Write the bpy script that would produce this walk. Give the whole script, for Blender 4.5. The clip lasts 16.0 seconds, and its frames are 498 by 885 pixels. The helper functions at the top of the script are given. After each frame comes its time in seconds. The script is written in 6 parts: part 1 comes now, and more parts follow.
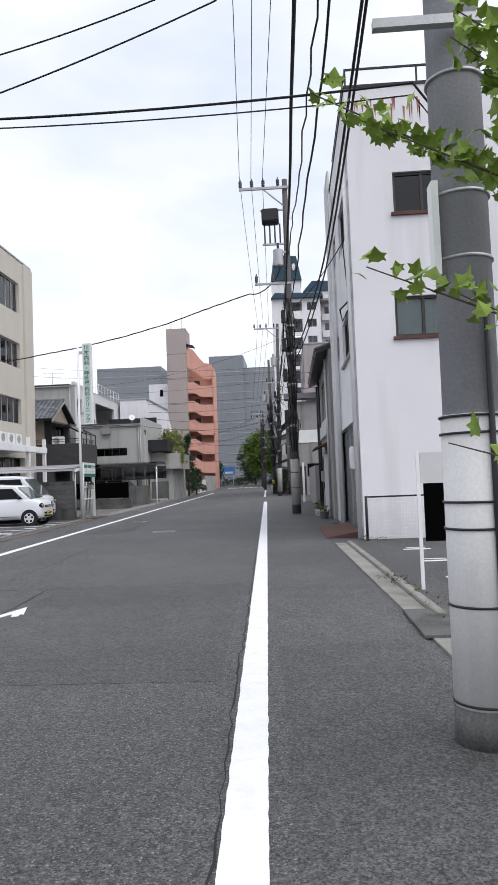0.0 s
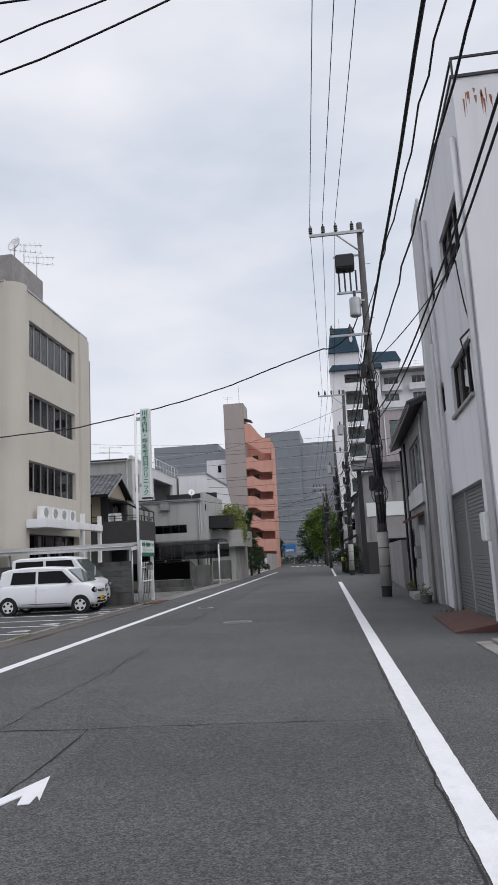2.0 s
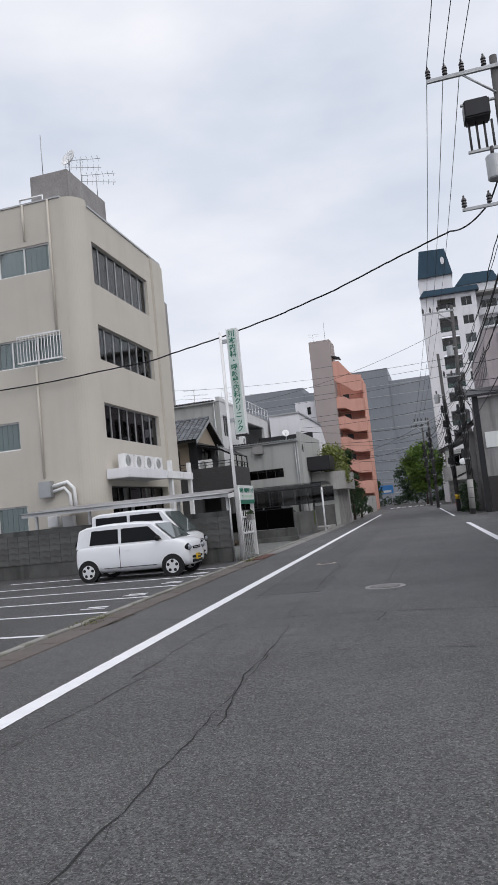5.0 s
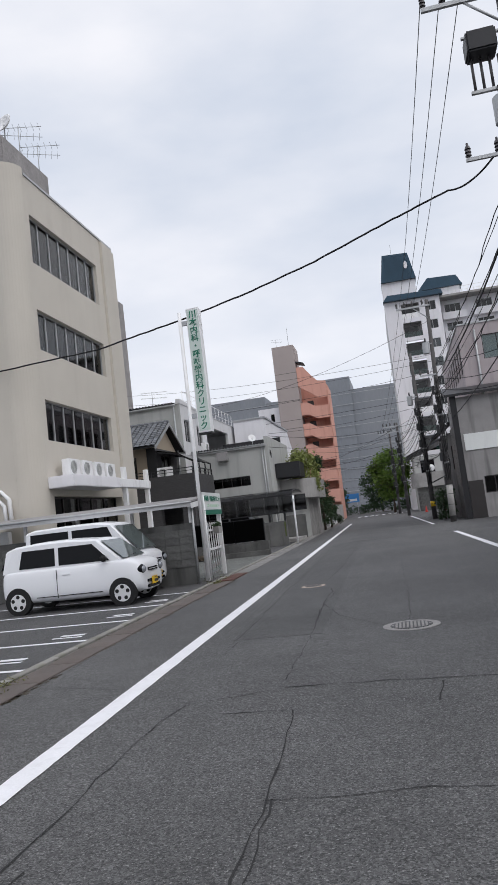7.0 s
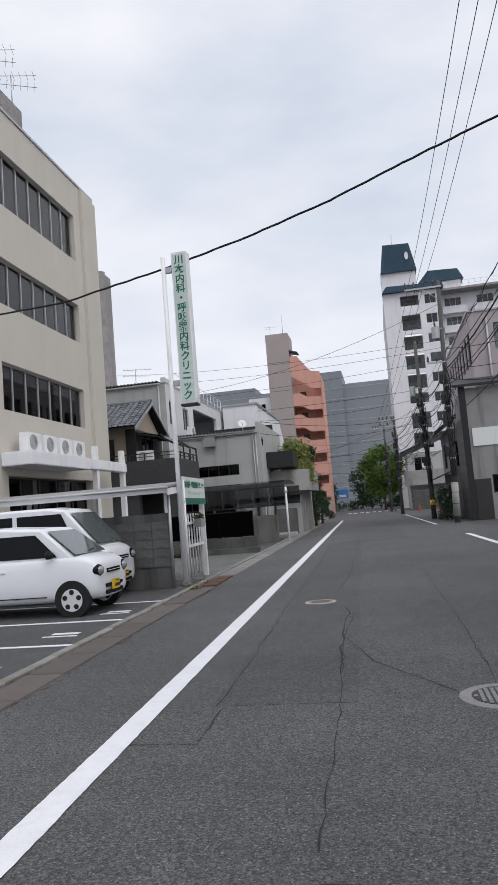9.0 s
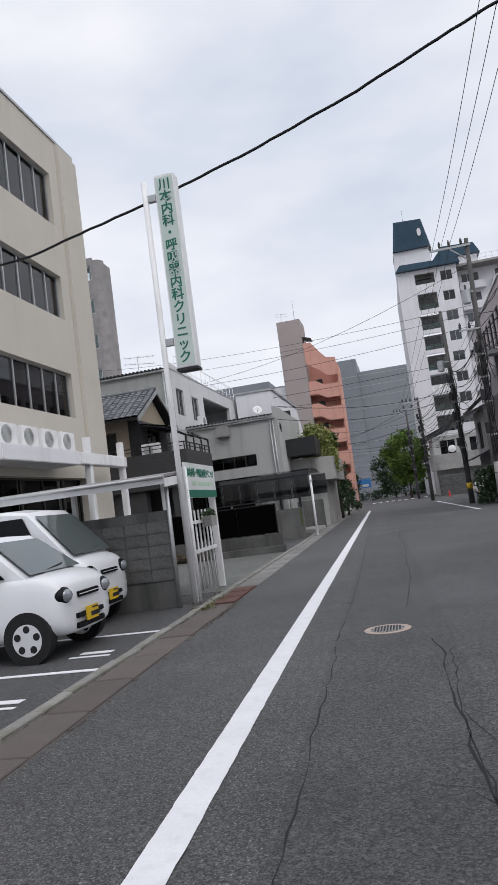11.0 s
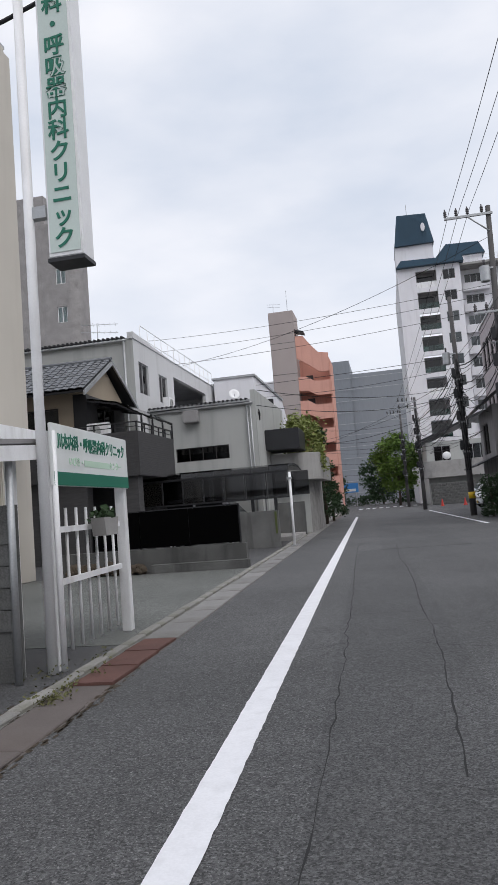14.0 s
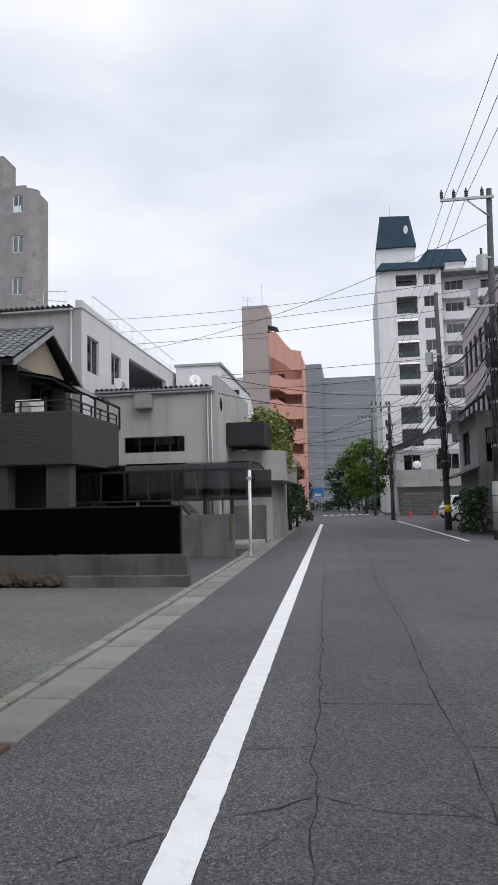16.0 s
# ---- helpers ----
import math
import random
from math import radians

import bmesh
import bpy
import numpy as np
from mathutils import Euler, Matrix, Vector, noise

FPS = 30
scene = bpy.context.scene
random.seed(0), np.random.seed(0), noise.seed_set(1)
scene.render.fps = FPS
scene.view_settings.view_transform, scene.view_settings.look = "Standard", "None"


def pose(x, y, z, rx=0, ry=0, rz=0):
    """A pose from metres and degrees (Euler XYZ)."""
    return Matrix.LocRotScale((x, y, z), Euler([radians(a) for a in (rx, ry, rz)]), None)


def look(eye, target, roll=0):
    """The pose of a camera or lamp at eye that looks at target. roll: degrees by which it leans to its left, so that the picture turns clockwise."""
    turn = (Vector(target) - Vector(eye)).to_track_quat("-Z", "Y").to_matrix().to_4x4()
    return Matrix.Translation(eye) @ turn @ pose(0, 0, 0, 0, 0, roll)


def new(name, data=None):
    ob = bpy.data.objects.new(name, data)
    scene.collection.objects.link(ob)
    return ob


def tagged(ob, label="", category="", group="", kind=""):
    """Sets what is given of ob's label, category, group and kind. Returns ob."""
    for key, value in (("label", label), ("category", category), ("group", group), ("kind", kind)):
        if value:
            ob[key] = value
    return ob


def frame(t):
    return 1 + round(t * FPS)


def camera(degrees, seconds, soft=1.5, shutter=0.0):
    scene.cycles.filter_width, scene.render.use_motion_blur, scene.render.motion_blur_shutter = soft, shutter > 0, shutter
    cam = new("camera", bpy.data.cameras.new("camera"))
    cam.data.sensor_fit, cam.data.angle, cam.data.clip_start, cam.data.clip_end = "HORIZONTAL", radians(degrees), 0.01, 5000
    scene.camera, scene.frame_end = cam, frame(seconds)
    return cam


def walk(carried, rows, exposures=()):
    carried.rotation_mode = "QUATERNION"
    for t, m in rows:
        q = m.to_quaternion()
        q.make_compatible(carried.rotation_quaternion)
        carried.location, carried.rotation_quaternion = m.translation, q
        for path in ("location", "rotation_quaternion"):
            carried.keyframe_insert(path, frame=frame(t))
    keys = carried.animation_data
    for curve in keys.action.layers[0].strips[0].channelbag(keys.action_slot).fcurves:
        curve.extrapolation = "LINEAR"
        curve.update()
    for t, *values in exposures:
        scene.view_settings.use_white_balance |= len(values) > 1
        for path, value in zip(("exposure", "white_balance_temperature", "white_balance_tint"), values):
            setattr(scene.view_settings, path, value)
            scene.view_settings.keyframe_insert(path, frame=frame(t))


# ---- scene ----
cam = camera(39.0, 16.0)
PATH = [
    (0, (2.96, -8.229, 1.426), (2.847, -6.234, 1.528), -2.2),
    (0.5, (2.734, -7.436, 1.422), (2.581, -5.449, 1.59), -2.3),
    (1, (2.482, -6.585, 1.415), (2.288, -4.599, 1.558), -1.7),
    (1.5, (2.271, -5.742, 1.424), (1.991, -3.77, 1.602), -2.8),
    (2, (1.986, -5.02, 1.446), (1.729, -3.063, 1.773), -2.9),
    (2.5, (1.669, -4.212, 1.425), (1.327, -2.255, 1.652), -5.9),
    (3, (1.388, -3.509, 1.452), (0.943, -1.571, 1.669), -6.3),
    (5.5, (0.155, 0.356, 1.488), (-0.352, 2.281, 1.675), -5.8),
    (6, (-0.094, 1.169, 1.506), (-0.567, 3.103, 1.688), -6.7),
    (6.5, (-0.363, 1.975, 1.486), (-0.795, 3.919, 1.678), -7.1),
    (7, (-0.618, 2.827, 1.503), (-1.015, 4.776, 1.719), -6.8),
    (7.5, (-0.849, 3.648, 1.513), (-1.217, 5.601, 1.74), -5.6),
    (8, (-1.003, 4.526, 1.535), (-1.346, 6.483, 1.763), -3.9),
    (10.5, (-2.078, 8.725, 1.451), (-2.507, 10.674, 1.581), -6.8),
    (11, (-2.185, 9.688, 1.441), (-2.598, 11.636, 1.627), -7.6),
    (11.5, (-2.282, 10.577, 1.419), (-2.731, 12.515, 1.634), -4.7),
    (12, (-2.289, 11.509, 1.437), (-2.694, 13.417, 1.881), -1.8),
    (12.5, (-2.32, 12.436, 1.408), (-2.665, 14.381, 1.716), -1.3),
    (13, (-2.369, 13.355, 1.418), (-2.666, 15.308, 1.735), -1.6),
    (13.5, (-2.515, 14.176, 1.398), (-2.901, 16.125, 1.624), -3.1),
    (14, (-2.628, 14.894, 1.409), (-3.01, 16.849, 1.59), -4.6),
    (14.5, (-2.76, 15.711, 1.407), (-3.132, 17.67, 1.567), -4.9),
    (15, (-2.835, 16.543, 1.426), (-3.187, 18.506, 1.584), -4.3),
    (15.5, (-2.937, 17.362, 1.437), (-3.262, 19.328, 1.606), -3.2),
    (16, (-2.944, 18.278, 1.488), (-3.236, 20.249, 1.663), -1.3),
]
walk(cam, [(t, look(eye, target, roll)) for t, eye, target, roll in PATH], [(0, 0.30), (0.5, 0.17), (1.2, 0.0), (2.0, -0.08), (3.2, -0.08), (5.5, 0.0), (12.5, 0.0), (14.5, 0.06), (16, 0.1)])

# ---- sky and light: an overcast day ----
world = bpy.data.worlds.new("overcast_sky")
scene.world = world
world.use_nodes = True
wn, wl = world.node_tree.nodes, world.node_tree.links
wn.clear()
w_out = wn.new("ShaderNodeOutputWorld")
w_bg = wn.new("ShaderNodeBackground")
w_sky = wn.new("ShaderNodeTexSky")
w_sky.sky_type, w_sky.sun_disc = "NISHITA", False
w_sky.sun_elevation, w_sky.sun_rotation = radians(55), radians(126)
w_scale = wn.new("ShaderNodeMix")
w_scale.data_type, w_scale.blend_type = "RGBA", "MULTIPLY"
w_scale.inputs[0].default_value = 1.0
w_scale.inputs[7].default_value = (0.1, 0.1, 0.1, 1)
w_co = wn.new("ShaderNodeTexCoord")
w_map = wn.new("ShaderNodeMapping")
w_map.inputs["Scale"].default_value = (1.6, 1.6, 4.2)
w_noise = wn.new("ShaderNodeTexNoise")
w_noise.inputs["Scale"].default_value, w_noise.inputs["Detail"].default_value = 1.7, 5.0
w_noise.inputs["Roughness"].default_value = 0.48
w_ramp = wn.new("ShaderNodeValToRGB")
w_ramp.color_ramp.elements[0].position, w_ramp.color_ramp.elements[0].color = 0.30, (0.62, 0.67, 0.77, 1)
w_ramp.color_ramp.elements[1].position, w_ramp.color_ramp.elements[1].color = 0.66, (0.888, 0.89, 0.935, 1)
w_mix = wn.new("ShaderNodeMix")
w_mix.data_type = "RGBA"
w_mix.inputs[0].default_value = 0.90
wl.new(w_sky.outputs[0], w_scale.inputs[6])
wl.new(w_co.outputs["Generated"], w_map.inputs[0])
wl.new(w_map.outputs[0], w_noise.inputs["Vector"])
wl.new(w_noise.outputs["Fac"], w_ramp.inputs[0])
wl.new(w_scale.outputs[2], w_mix.inputs[6])
wl.new(w_ramp.outputs[0], w_mix.inputs[7])
wl.new(w_mix.outputs[2], w_bg.inputs[0])
wl.new(w_bg.outputs[0], w_out.inputs[0])
w_bg.inputs[1].default_value = 1.13
sun_data = bpy.data.lights.new("sun", "SUN")
sun_data.energy, sun_data.angle, sun_data.color = 1.3, radians(60), (1.0, 0.97, 0.94)
sun = new("sun", sun_data)
sun.matrix_world = look((36, -16, 58), (0, 10, 0))


# ---- materials ----
def mat(name, col, rough=0.8, metal=0.0, var=0.25, scale=6.0, fine=60.0, bump=0.15, stain=None, spec=0.4, rand=0.0, stretch=(1, 1, 1)):
    """Principled surface with a broad blotch, a fine grain, relief and, if asked, stains."""
    m = bpy.data.materials.new(name)
    m.use_nodes = True
    n, l = m.node_tree.nodes, m.node_tree.links
    b = n["Principled BSDF"]
    b.inputs["Roughness"].default_value, b.inputs["Metallic"].default_value = rough, metal
    b.inputs["Specular IOR Level"].default_value = spec
    co = n.new("ShaderNodeTexCoord")
    mp = n.new("ShaderNodeMapping")
    mp.inputs["Scale"].default_value = stretch
    l.new(co.outputs["Object"], mp.inputs[0])
    big, fin = n.new("ShaderNodeTexNoise"), n.new("ShaderNodeTexNoise")
    big.inputs["Scale"].default_value, big.inputs["Detail"].default_value = scale / 6, 6
    fin.inputs["Scale"].default_value, fin.inputs["Detail"].default_value = fine, 3
    l.new(mp.outputs[0], big.inputs["Vector"])
    l.new(mp.outputs[0], fin.inputs["Vector"])
    add = n.new("ShaderNodeMath")
    add.operation = "ADD"
    l.new(big.outputs["Fac"], add.inputs[0])
    l.new(fin.outputs["Fac"], add.inputs[1])
    rng = n.new("ShaderNodeMapRange")
    rng.inputs["From Min"].default_value, rng.inputs["From Max"].default_value = 0.65, 1.35
    rng.inputs["To Min"].default_value, rng.inputs["To Max"].default_value = 1 - var, 1 + var
    l.new(add.outputs[0], rng.inputs[0])
    val = rng.outputs[0]
    if rand:
        info = n.new("ShaderNodeObjectInfo")
        rr = n.new("ShaderNodeMapRange")
        rr.inputs["To Min"].default_value, rr.inputs["To Max"].default_value = 1 - rand, 1 + rand
        l.new(info.outputs["Random"], rr.inputs[0])
        mu = n.new("ShaderNodeMath")
        mu.operation = "MULTIPLY"
        l.new(val, mu.inputs[0])
        l.new(rr.outputs[0], mu.inputs[1])
        val = mu.outputs[0]
    sc = n.new("ShaderNodeVectorMath")
    sc.operation = "SCALE"
    sc.inputs[0].default_value = col
    l.new(val, sc.inputs["Scale"])
    out = sc.outputs[0]
    if stain:
        st = n.new("ShaderNodeTexNoise")
        st.inputs["Scale"].default_value, st.inputs["Detail"].default_value = 1.0, 7
        smp = n.new("ShaderNodeMapping")
        smp.inputs["Scale"].default_value = stain[2]
        l.new(co.outputs["Object"], smp.inputs[0])
        l.new(smp.outputs[0], st.inputs["Vector"])
        sr = n.new("ShaderNodeMapRange")
        sr.inputs["From Min"].default_value, sr.inputs["From Max"].default_value = 0.52, 0.72
        sr.inputs["To Max"].default_value = stain[1]
        l.new(st.outputs["Fac"], sr.inputs[0])
        mx = n.new("ShaderNodeMix")
        mx.data_type = "RGBA"
        l.new(sr.outputs[0], mx.inputs[0])
        l.new(out, mx.inputs[6])
        mx.inputs[7].default_value = (*stain[0], 1)
        out = mx.outputs[2]
    l.new(out, b.inputs["Base Color"])
    if bump:
        bp = n.new("ShaderNodeBump")
        bp.inputs["Strength"].default_value, bp.inputs["Distance"].default_value = bump, 0.01
        l.new(fin.outputs["Fac"], bp.inputs["Height"])
        l.new(bp.outputs[0], b.inputs["Normal"])
    return m


def asphalt_mat(name, col, light, speck=0.5):
    """Worn asphalt: broad stains, medium mottling and pale stone chips."""
    m = bpy.data.materials.new(name)
    m.use_nodes = True
    n, l = m.node_tree.nodes, m.node_tree.links
    b = n["Principled BSDF"]
    b.inputs["Roughness"].default_value, b.inputs["Specular IOR Level"].default_value = 0.72, 0.5
    co = n.new("ShaderNodeTexCoord")

    def tex(scale, detail, lo, hi, a, z, rough=0.55):
        t = n.new("ShaderNodeTexNoise")
        t.inputs["Scale"].default_value, t.inputs["Detail"].default_value, t.inputs["Roughness"].default_value = scale, detail, rough
        l.new(co.outputs["Object"], t.inputs["Vector"])
        r = n.new("ShaderNodeMapRange")
        for k, v in (("From Min", lo), ("From Max", hi), ("To Min", a), ("To Max", z)):
            r.inputs[k].default_value = v
        l.new(t.outputs["Fac"], r.inputs[0])
        return r.outputs[0], t.outputs["Fac"]

    def mul(a, c):
        k = n.new("ShaderNodeMath")
        k.operation = "MULTIPLY"
        l.new(a, k.inputs[0])
        l.new(c, k.inputs[1])
        return k.outputs[0]
    v = mul(mul(tex(0.35, 5, 0.35, 0.65, 0.82, 1.2)[0], tex(3.0, 6, 0.3, 0.7, 0.85, 1.15, 0.7)[0]), tex(24, 6, 0.32, 0.68, 0.42, 1.6, 0.9)[0])
    cells = n.new("ShaderNodeTexVoronoi")
    cells.inputs["Scale"].default_value = 105
    l.new(co.outputs["Object"], cells.inputs["Vector"])
    one = n.new("ShaderNodeSeparateColor")
    l.new(cells.outputs["Color"], one.inputs[0])
    stone = n.new("ShaderNodeMapRange")
    stone.inputs["To Min"].default_value, stone.inputs["To Max"].default_value = 0.3, 1.7
    l.new(one.outputs[0], stone.inputs[0])
    v = mul(v, stone.outputs[0])
    grain, height = tex(58, 2, 0.60, 0.72, 0.0, speck)
    sc = n.new("ShaderNodeVectorMath")
    sc.operation = "SCALE"
    sc.inputs[0].default_value = col
    l.new(v, sc.inputs["Scale"])
    mx = n.new("ShaderNodeMix")
    mx.data_type = "RGBA"
    l.new(grain, mx.inputs[0])
    l.new(sc.outputs[0], mx.inputs[6])
    mx.inputs[7].default_value = (*light, 1)
    l.new(mx.outputs[2], b.inputs["Base Color"])
    bp = n.new("ShaderNodeBump")
    bp.inputs["Strength"].default_value, bp.inputs["Distance"].default_value = 0.7, 0.006
    l.new(height, bp.inputs["Height"])
    l.new(bp.outputs[0], b.inputs["Normal"])
    return m


def glass_mat(name, tint, gloss=0.1):
    """Thin window glass: tinted see-through with a Fresnel mirror on it."""
    m = bpy.data.materials.new(name)
    m.use_nodes = True
    n, l = m.node_tree.nodes, m.node_tree.links
    n.remove(n["Principled BSDF"])
    tr, gl, mx, fr = (n.new(k) for k in ("ShaderNodeBsdfTransparent", "ShaderNodeBsdfGlossy", "ShaderNodeMixShader", "ShaderNodeFresnel"))
    tr.inputs[0].default_value = (*tint, 1)
    gl.inputs["Roughness"].default_value = 0.03
    fr.inputs[0].default_value = 1.5 + gloss
    l.new(fr.outputs[0], mx.inputs[0])
    l.new(tr.outputs[0], mx.inputs[1])
    l.new(gl.outputs[0], mx.inputs[2])
    l.new(mx.outputs[0], n["Material Output"].inputs[0])
    return m


STREAK = (2.2, 2.2, 0.22)
ASPHALT = asphalt_mat("asphalt", (0.072, 0.072, 0.073), (0.34, 0.335, 0.33), 0.7)
FORECOURT = asphalt_mat("forecourt", (0.125, 0.130, 0.122), (0.26, 0.26, 0.25), 0.2)
ASPHALT_LOT = asphalt_mat("asphalt_lot", (0.066, 0.066, 0.068), (0.24, 0.235, 0.23), 0.4)
PATCH = asphalt_mat("asphalt_patch", (0.064, 0.064, 0.065), (0.24, 0.24, 0.24), 0.4)
TAR = mat("crack_tar", (0.026, 0.026, 0.027), 0.9, var=0.2)
PAINT = mat("road_paint", (0.80, 0.80, 0.83), 0.75, var=0.06, scale=20, fine=70, bump=0.15, stain=((0.55, 0.55, 0.56), 0.25, (9, 9, 9)))
CONC = mat("concrete", (0.34, 0.33, 0.32), 0.9, var=0.22, scale=7, fine=80, bump=0.3, stain=((0.16, 0.155, 0.15), 0.7, (1.2, 1.2, 0.5)))
CONC_DARK = mat("weathered_concrete", (0.125, 0.125, 0.122), 0.92, var=0.45, scale=9, fine=60, bump=0.35, stain=((0.035, 0.035, 0.034), 0.9, STREAK), rand=0.14)
COVER_GREY = mat("grey_cover", (0.24, 0.235, 0.23), 0.9, var=0.2, scale=9, fine=90, bump=0.35, stain=((0.11, 0.10, 0.09), 0.6, (1, 1, 1)), rand=0.15)
SHUTTER = mat("shutter_steel", (0.22, 0.235, 0.235), 0.5, metal=0.3, var=0.12, scale=10, fine=50, bump=0.05)
SIGN_FACE = mat("sign_face", (0.58, 0.66, 0.62), 0.35, var=0.05, scale=5, bump=0.0, stain=((0.44, 0.50, 0.47), 0.5, STREAK))
OLIVE = mat("olive_strip", (0.08, 0.10, 0.03), 0.6, var=0.2, bump=0)
GUTTER = mat("gutter_cover", (0.128, 0.110, 0.103), 0.9, var=0.22, scale=9, fine=90, bump=0.35, stain=((0.10, 0.08, 0.07), 0.6, (1, 1, 1)), rand=0.14)
KERB = mat("kerb_concrete", (0.27, 0.262, 0.245), 0.9, var=0.25, scale=14, fine=70, bump=0.4, stain=((0.12, 0.12, 0.08), 0.7, (2, 2, 2)), rand=0.12)
BEIGE = mat("beige_render", (0.55, 0.513, 0.455), 0.85, var=0.05, scale=5, fine=90, bump=0.15, stain=((0.47, 0.43, 0.38), 0.28, STREAK))
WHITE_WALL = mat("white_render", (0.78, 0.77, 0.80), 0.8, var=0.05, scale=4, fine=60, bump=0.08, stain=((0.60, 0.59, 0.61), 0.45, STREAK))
RUST_STREAK = mat("rust_streak", (0.36, 0.17, 0.12), 0.9, var=0.35, scale=30, fine=60, bump=0)
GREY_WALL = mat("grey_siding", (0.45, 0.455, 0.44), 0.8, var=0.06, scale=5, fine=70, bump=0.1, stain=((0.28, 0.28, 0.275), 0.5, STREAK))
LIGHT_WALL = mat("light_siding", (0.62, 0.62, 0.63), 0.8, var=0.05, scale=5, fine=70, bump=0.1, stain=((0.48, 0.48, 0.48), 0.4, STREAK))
OLD_WALL = mat("old_mortar_wall", (0.30, 0.29, 0.29), 0.92, var=0.16, scale=8, fine=60, bump=0.25, stain=((0.13, 0.13, 0.13), 0.7, STREAK))
PINK_WALL = mat("mauve_wall", (0.42, 0.37, 0.38), 0.88, var=0.08, scale=6, fine=60, bump=0.1, stain=((0.26, 0.24, 0.24), 0.5, STREAK))
DARK_BRICK = mat("dark_cladding", (0.066, 0.064, 0.066), 0.8, var=0.25, scale=20, fine=40, bump=0.3, stretch=(1, 1, 6))
TAN_WALL = mat("tan_mortar", (0.36, 0.30, 0.23), 0.9, var=0.08, scale=8, fine=60, bump=0.2)
TILE = mat("roof_tile", (0.075, 0.08, 0.09), 0.22, var=0.3, scale=30, fine=50, bump=0.1, rand=0.4)
SALMON = mat("salmon_render", (0.66, 0.35, 0.28), 0.85, var=0.07, scale=4, fine=30, bump=0.05, stain=((0.46, 0.22, 0.17), 0.4, STREAK))
TAUPE = mat("taupe_panel", (0.40, 0.345, 0.33), 0.85, var=0.06, scale=3, fine=30, bump=0.05)
NET = mat("scaffold_net", (0.235, 0.25, 0.275), 0.9, var=0.10, scale=1.2, fine=4, bump=0.0, stretch=(0.5, 0.5, 0.12), stain=((0.30, 0.31, 0.33), 0.6, (0.05, 0.05, 0.02)))
TEAL = mat("teal_metal_roof", (0.030, 0.068, 0.105), 0.5, metal=0.2, var=0.15, scale=6, fine=20, bump=0.05)
BROWN_TILE = mat("brown_grey_tile", (0.27, 0.255, 0.25), 0.7, var=0.3, scale=9, fine=14, bump=0.1)
BLACK = mat("black_panel", (0.002, 0.002, 0.0022), 0.95, var=0.15, scale=8, fine=40, bump=0.05, spec=0.03)
DARK_METAL = mat("dark_metal", (0.030, 0.030, 0.033), 0.45, metal=0.3, var=0.2, fine=50, bump=0.05)
GALV = mat("galvanised_steel", (0.42, 0.43, 0.44), 0.45, metal=0.6, var=0.15, scale=20, fine=60, bump=0.08, stain=((0.25, 0.24, 0.23), 0.4, (3, 3, 1)))
WHITE_METAL = mat("white_painted_metal", (0.84, 0.84, 0.85), 0.45, var=0.06, scale=20, fine=60, bump=0.03, stain=((0.46, 0.44, 0.42), 0.5, (3, 3, 0.7)))
ALU = mat("window_frame_metal", (0.42, 0.42, 0.43), 0.4, metal=0.5, var=0.08, fine=50, bump=0)
DARK_FRAME = mat("dark_window_frame", (0.05, 0.045, 0.045), 0.45, metal=0.3, var=0.1, fine=50, bump=0)
POLE = mat("pole_concrete", (0.30, 0.30, 0.32), 0.88, var=0.16, scale=12, fine=70, bump=0.2, stain=((0.09, 0.09, 0.09), 0.7, STREAK))
POLE_DARK = mat("weathered_pole", (0.10, 0.095, 0.095), 0.9, var=0.2, scale=12, fine=60, bump=0.2, stain=((0.05, 0.05, 0.05), 0.6, STREAK))
SLEEVE = mat("pole_sleeve", (0.70, 0.69, 0.69), 0.7, var=0.10, scale=10, fine=60, bump=0.08, stain=((0.38, 0.36, 0.34), 0.6, STREAK))
CABLE = mat("cable_rubber", (0.014, 0.014, 0.016), 0.7, var=0.1, bump=0)
PORCELAIN = mat("dark_porcelain", (0.06, 0.055, 0.06), 0.25, var=0.1, bump=0)
GREEN = mat("sign_green", (0.012, 0.16, 0.10), 0.5, var=0.05, bump=0)
SIGN_WHITE = mat("sign_white", (0.78, 0.80, 0.79), 0.4, var=0.04, scale=8, bump=0.0, stain=((0.62, 0.64, 0.62), 0.4, STREAK))
PALE_GREEN = mat("sign_pale_green", (0.55, 0.72, 0.58), 0.5, var=0.05, bump=0)
RED_MAT = mat("red_brown_ramp", (0.12, 0.060, 0.050), 0.85, var=0.25, scale=14, fine=60, bump=0.2)
SOIL = mat("soil", (0.07, 0.055, 0.04), 0.95, var=0.4, scale=20, fine=40, bump=0.6)
CARPAINT = mat("white_car_paint", (0.80, 0.81, 0.84), 0.18, var=0.01, bump=0, spec=0.6)
SILVER = mat("silver_car_paint", (0.42, 0.43, 0.44), 0.25, metal=0.6, var=0.02, bump=0)
RUBBER = mat("tyre_rubber", (0.015, 0.015, 0.016), 0.85, var=0.2, bump=0.1)
RIM = mat("wheel_silver", (0.70, 0.70, 0.72), 0.35, metal=0.1, var=0.05, bump=0)
LAMP = mat("lamp_lens", (0.35, 0.37, 0.40), 0.1, metal=0.4, var=0.1, bump=0)
YELLOW = mat("plate_yellow", (0.75, 0.48, 0.02), 0.5, var=0.04, bump=0)
LEAF = mat("leaf", (0.10, 0.17, 0.03), 0.6, var=0.35, scale=10, fine=9, bump=0, spec=0.3)
LEAF_FRESH = mat("fresh_leaf", (0.21, 0.31, 0.05), 0.5, var=0.35, scale=14, fine=12, bump=0, spec=0.3)
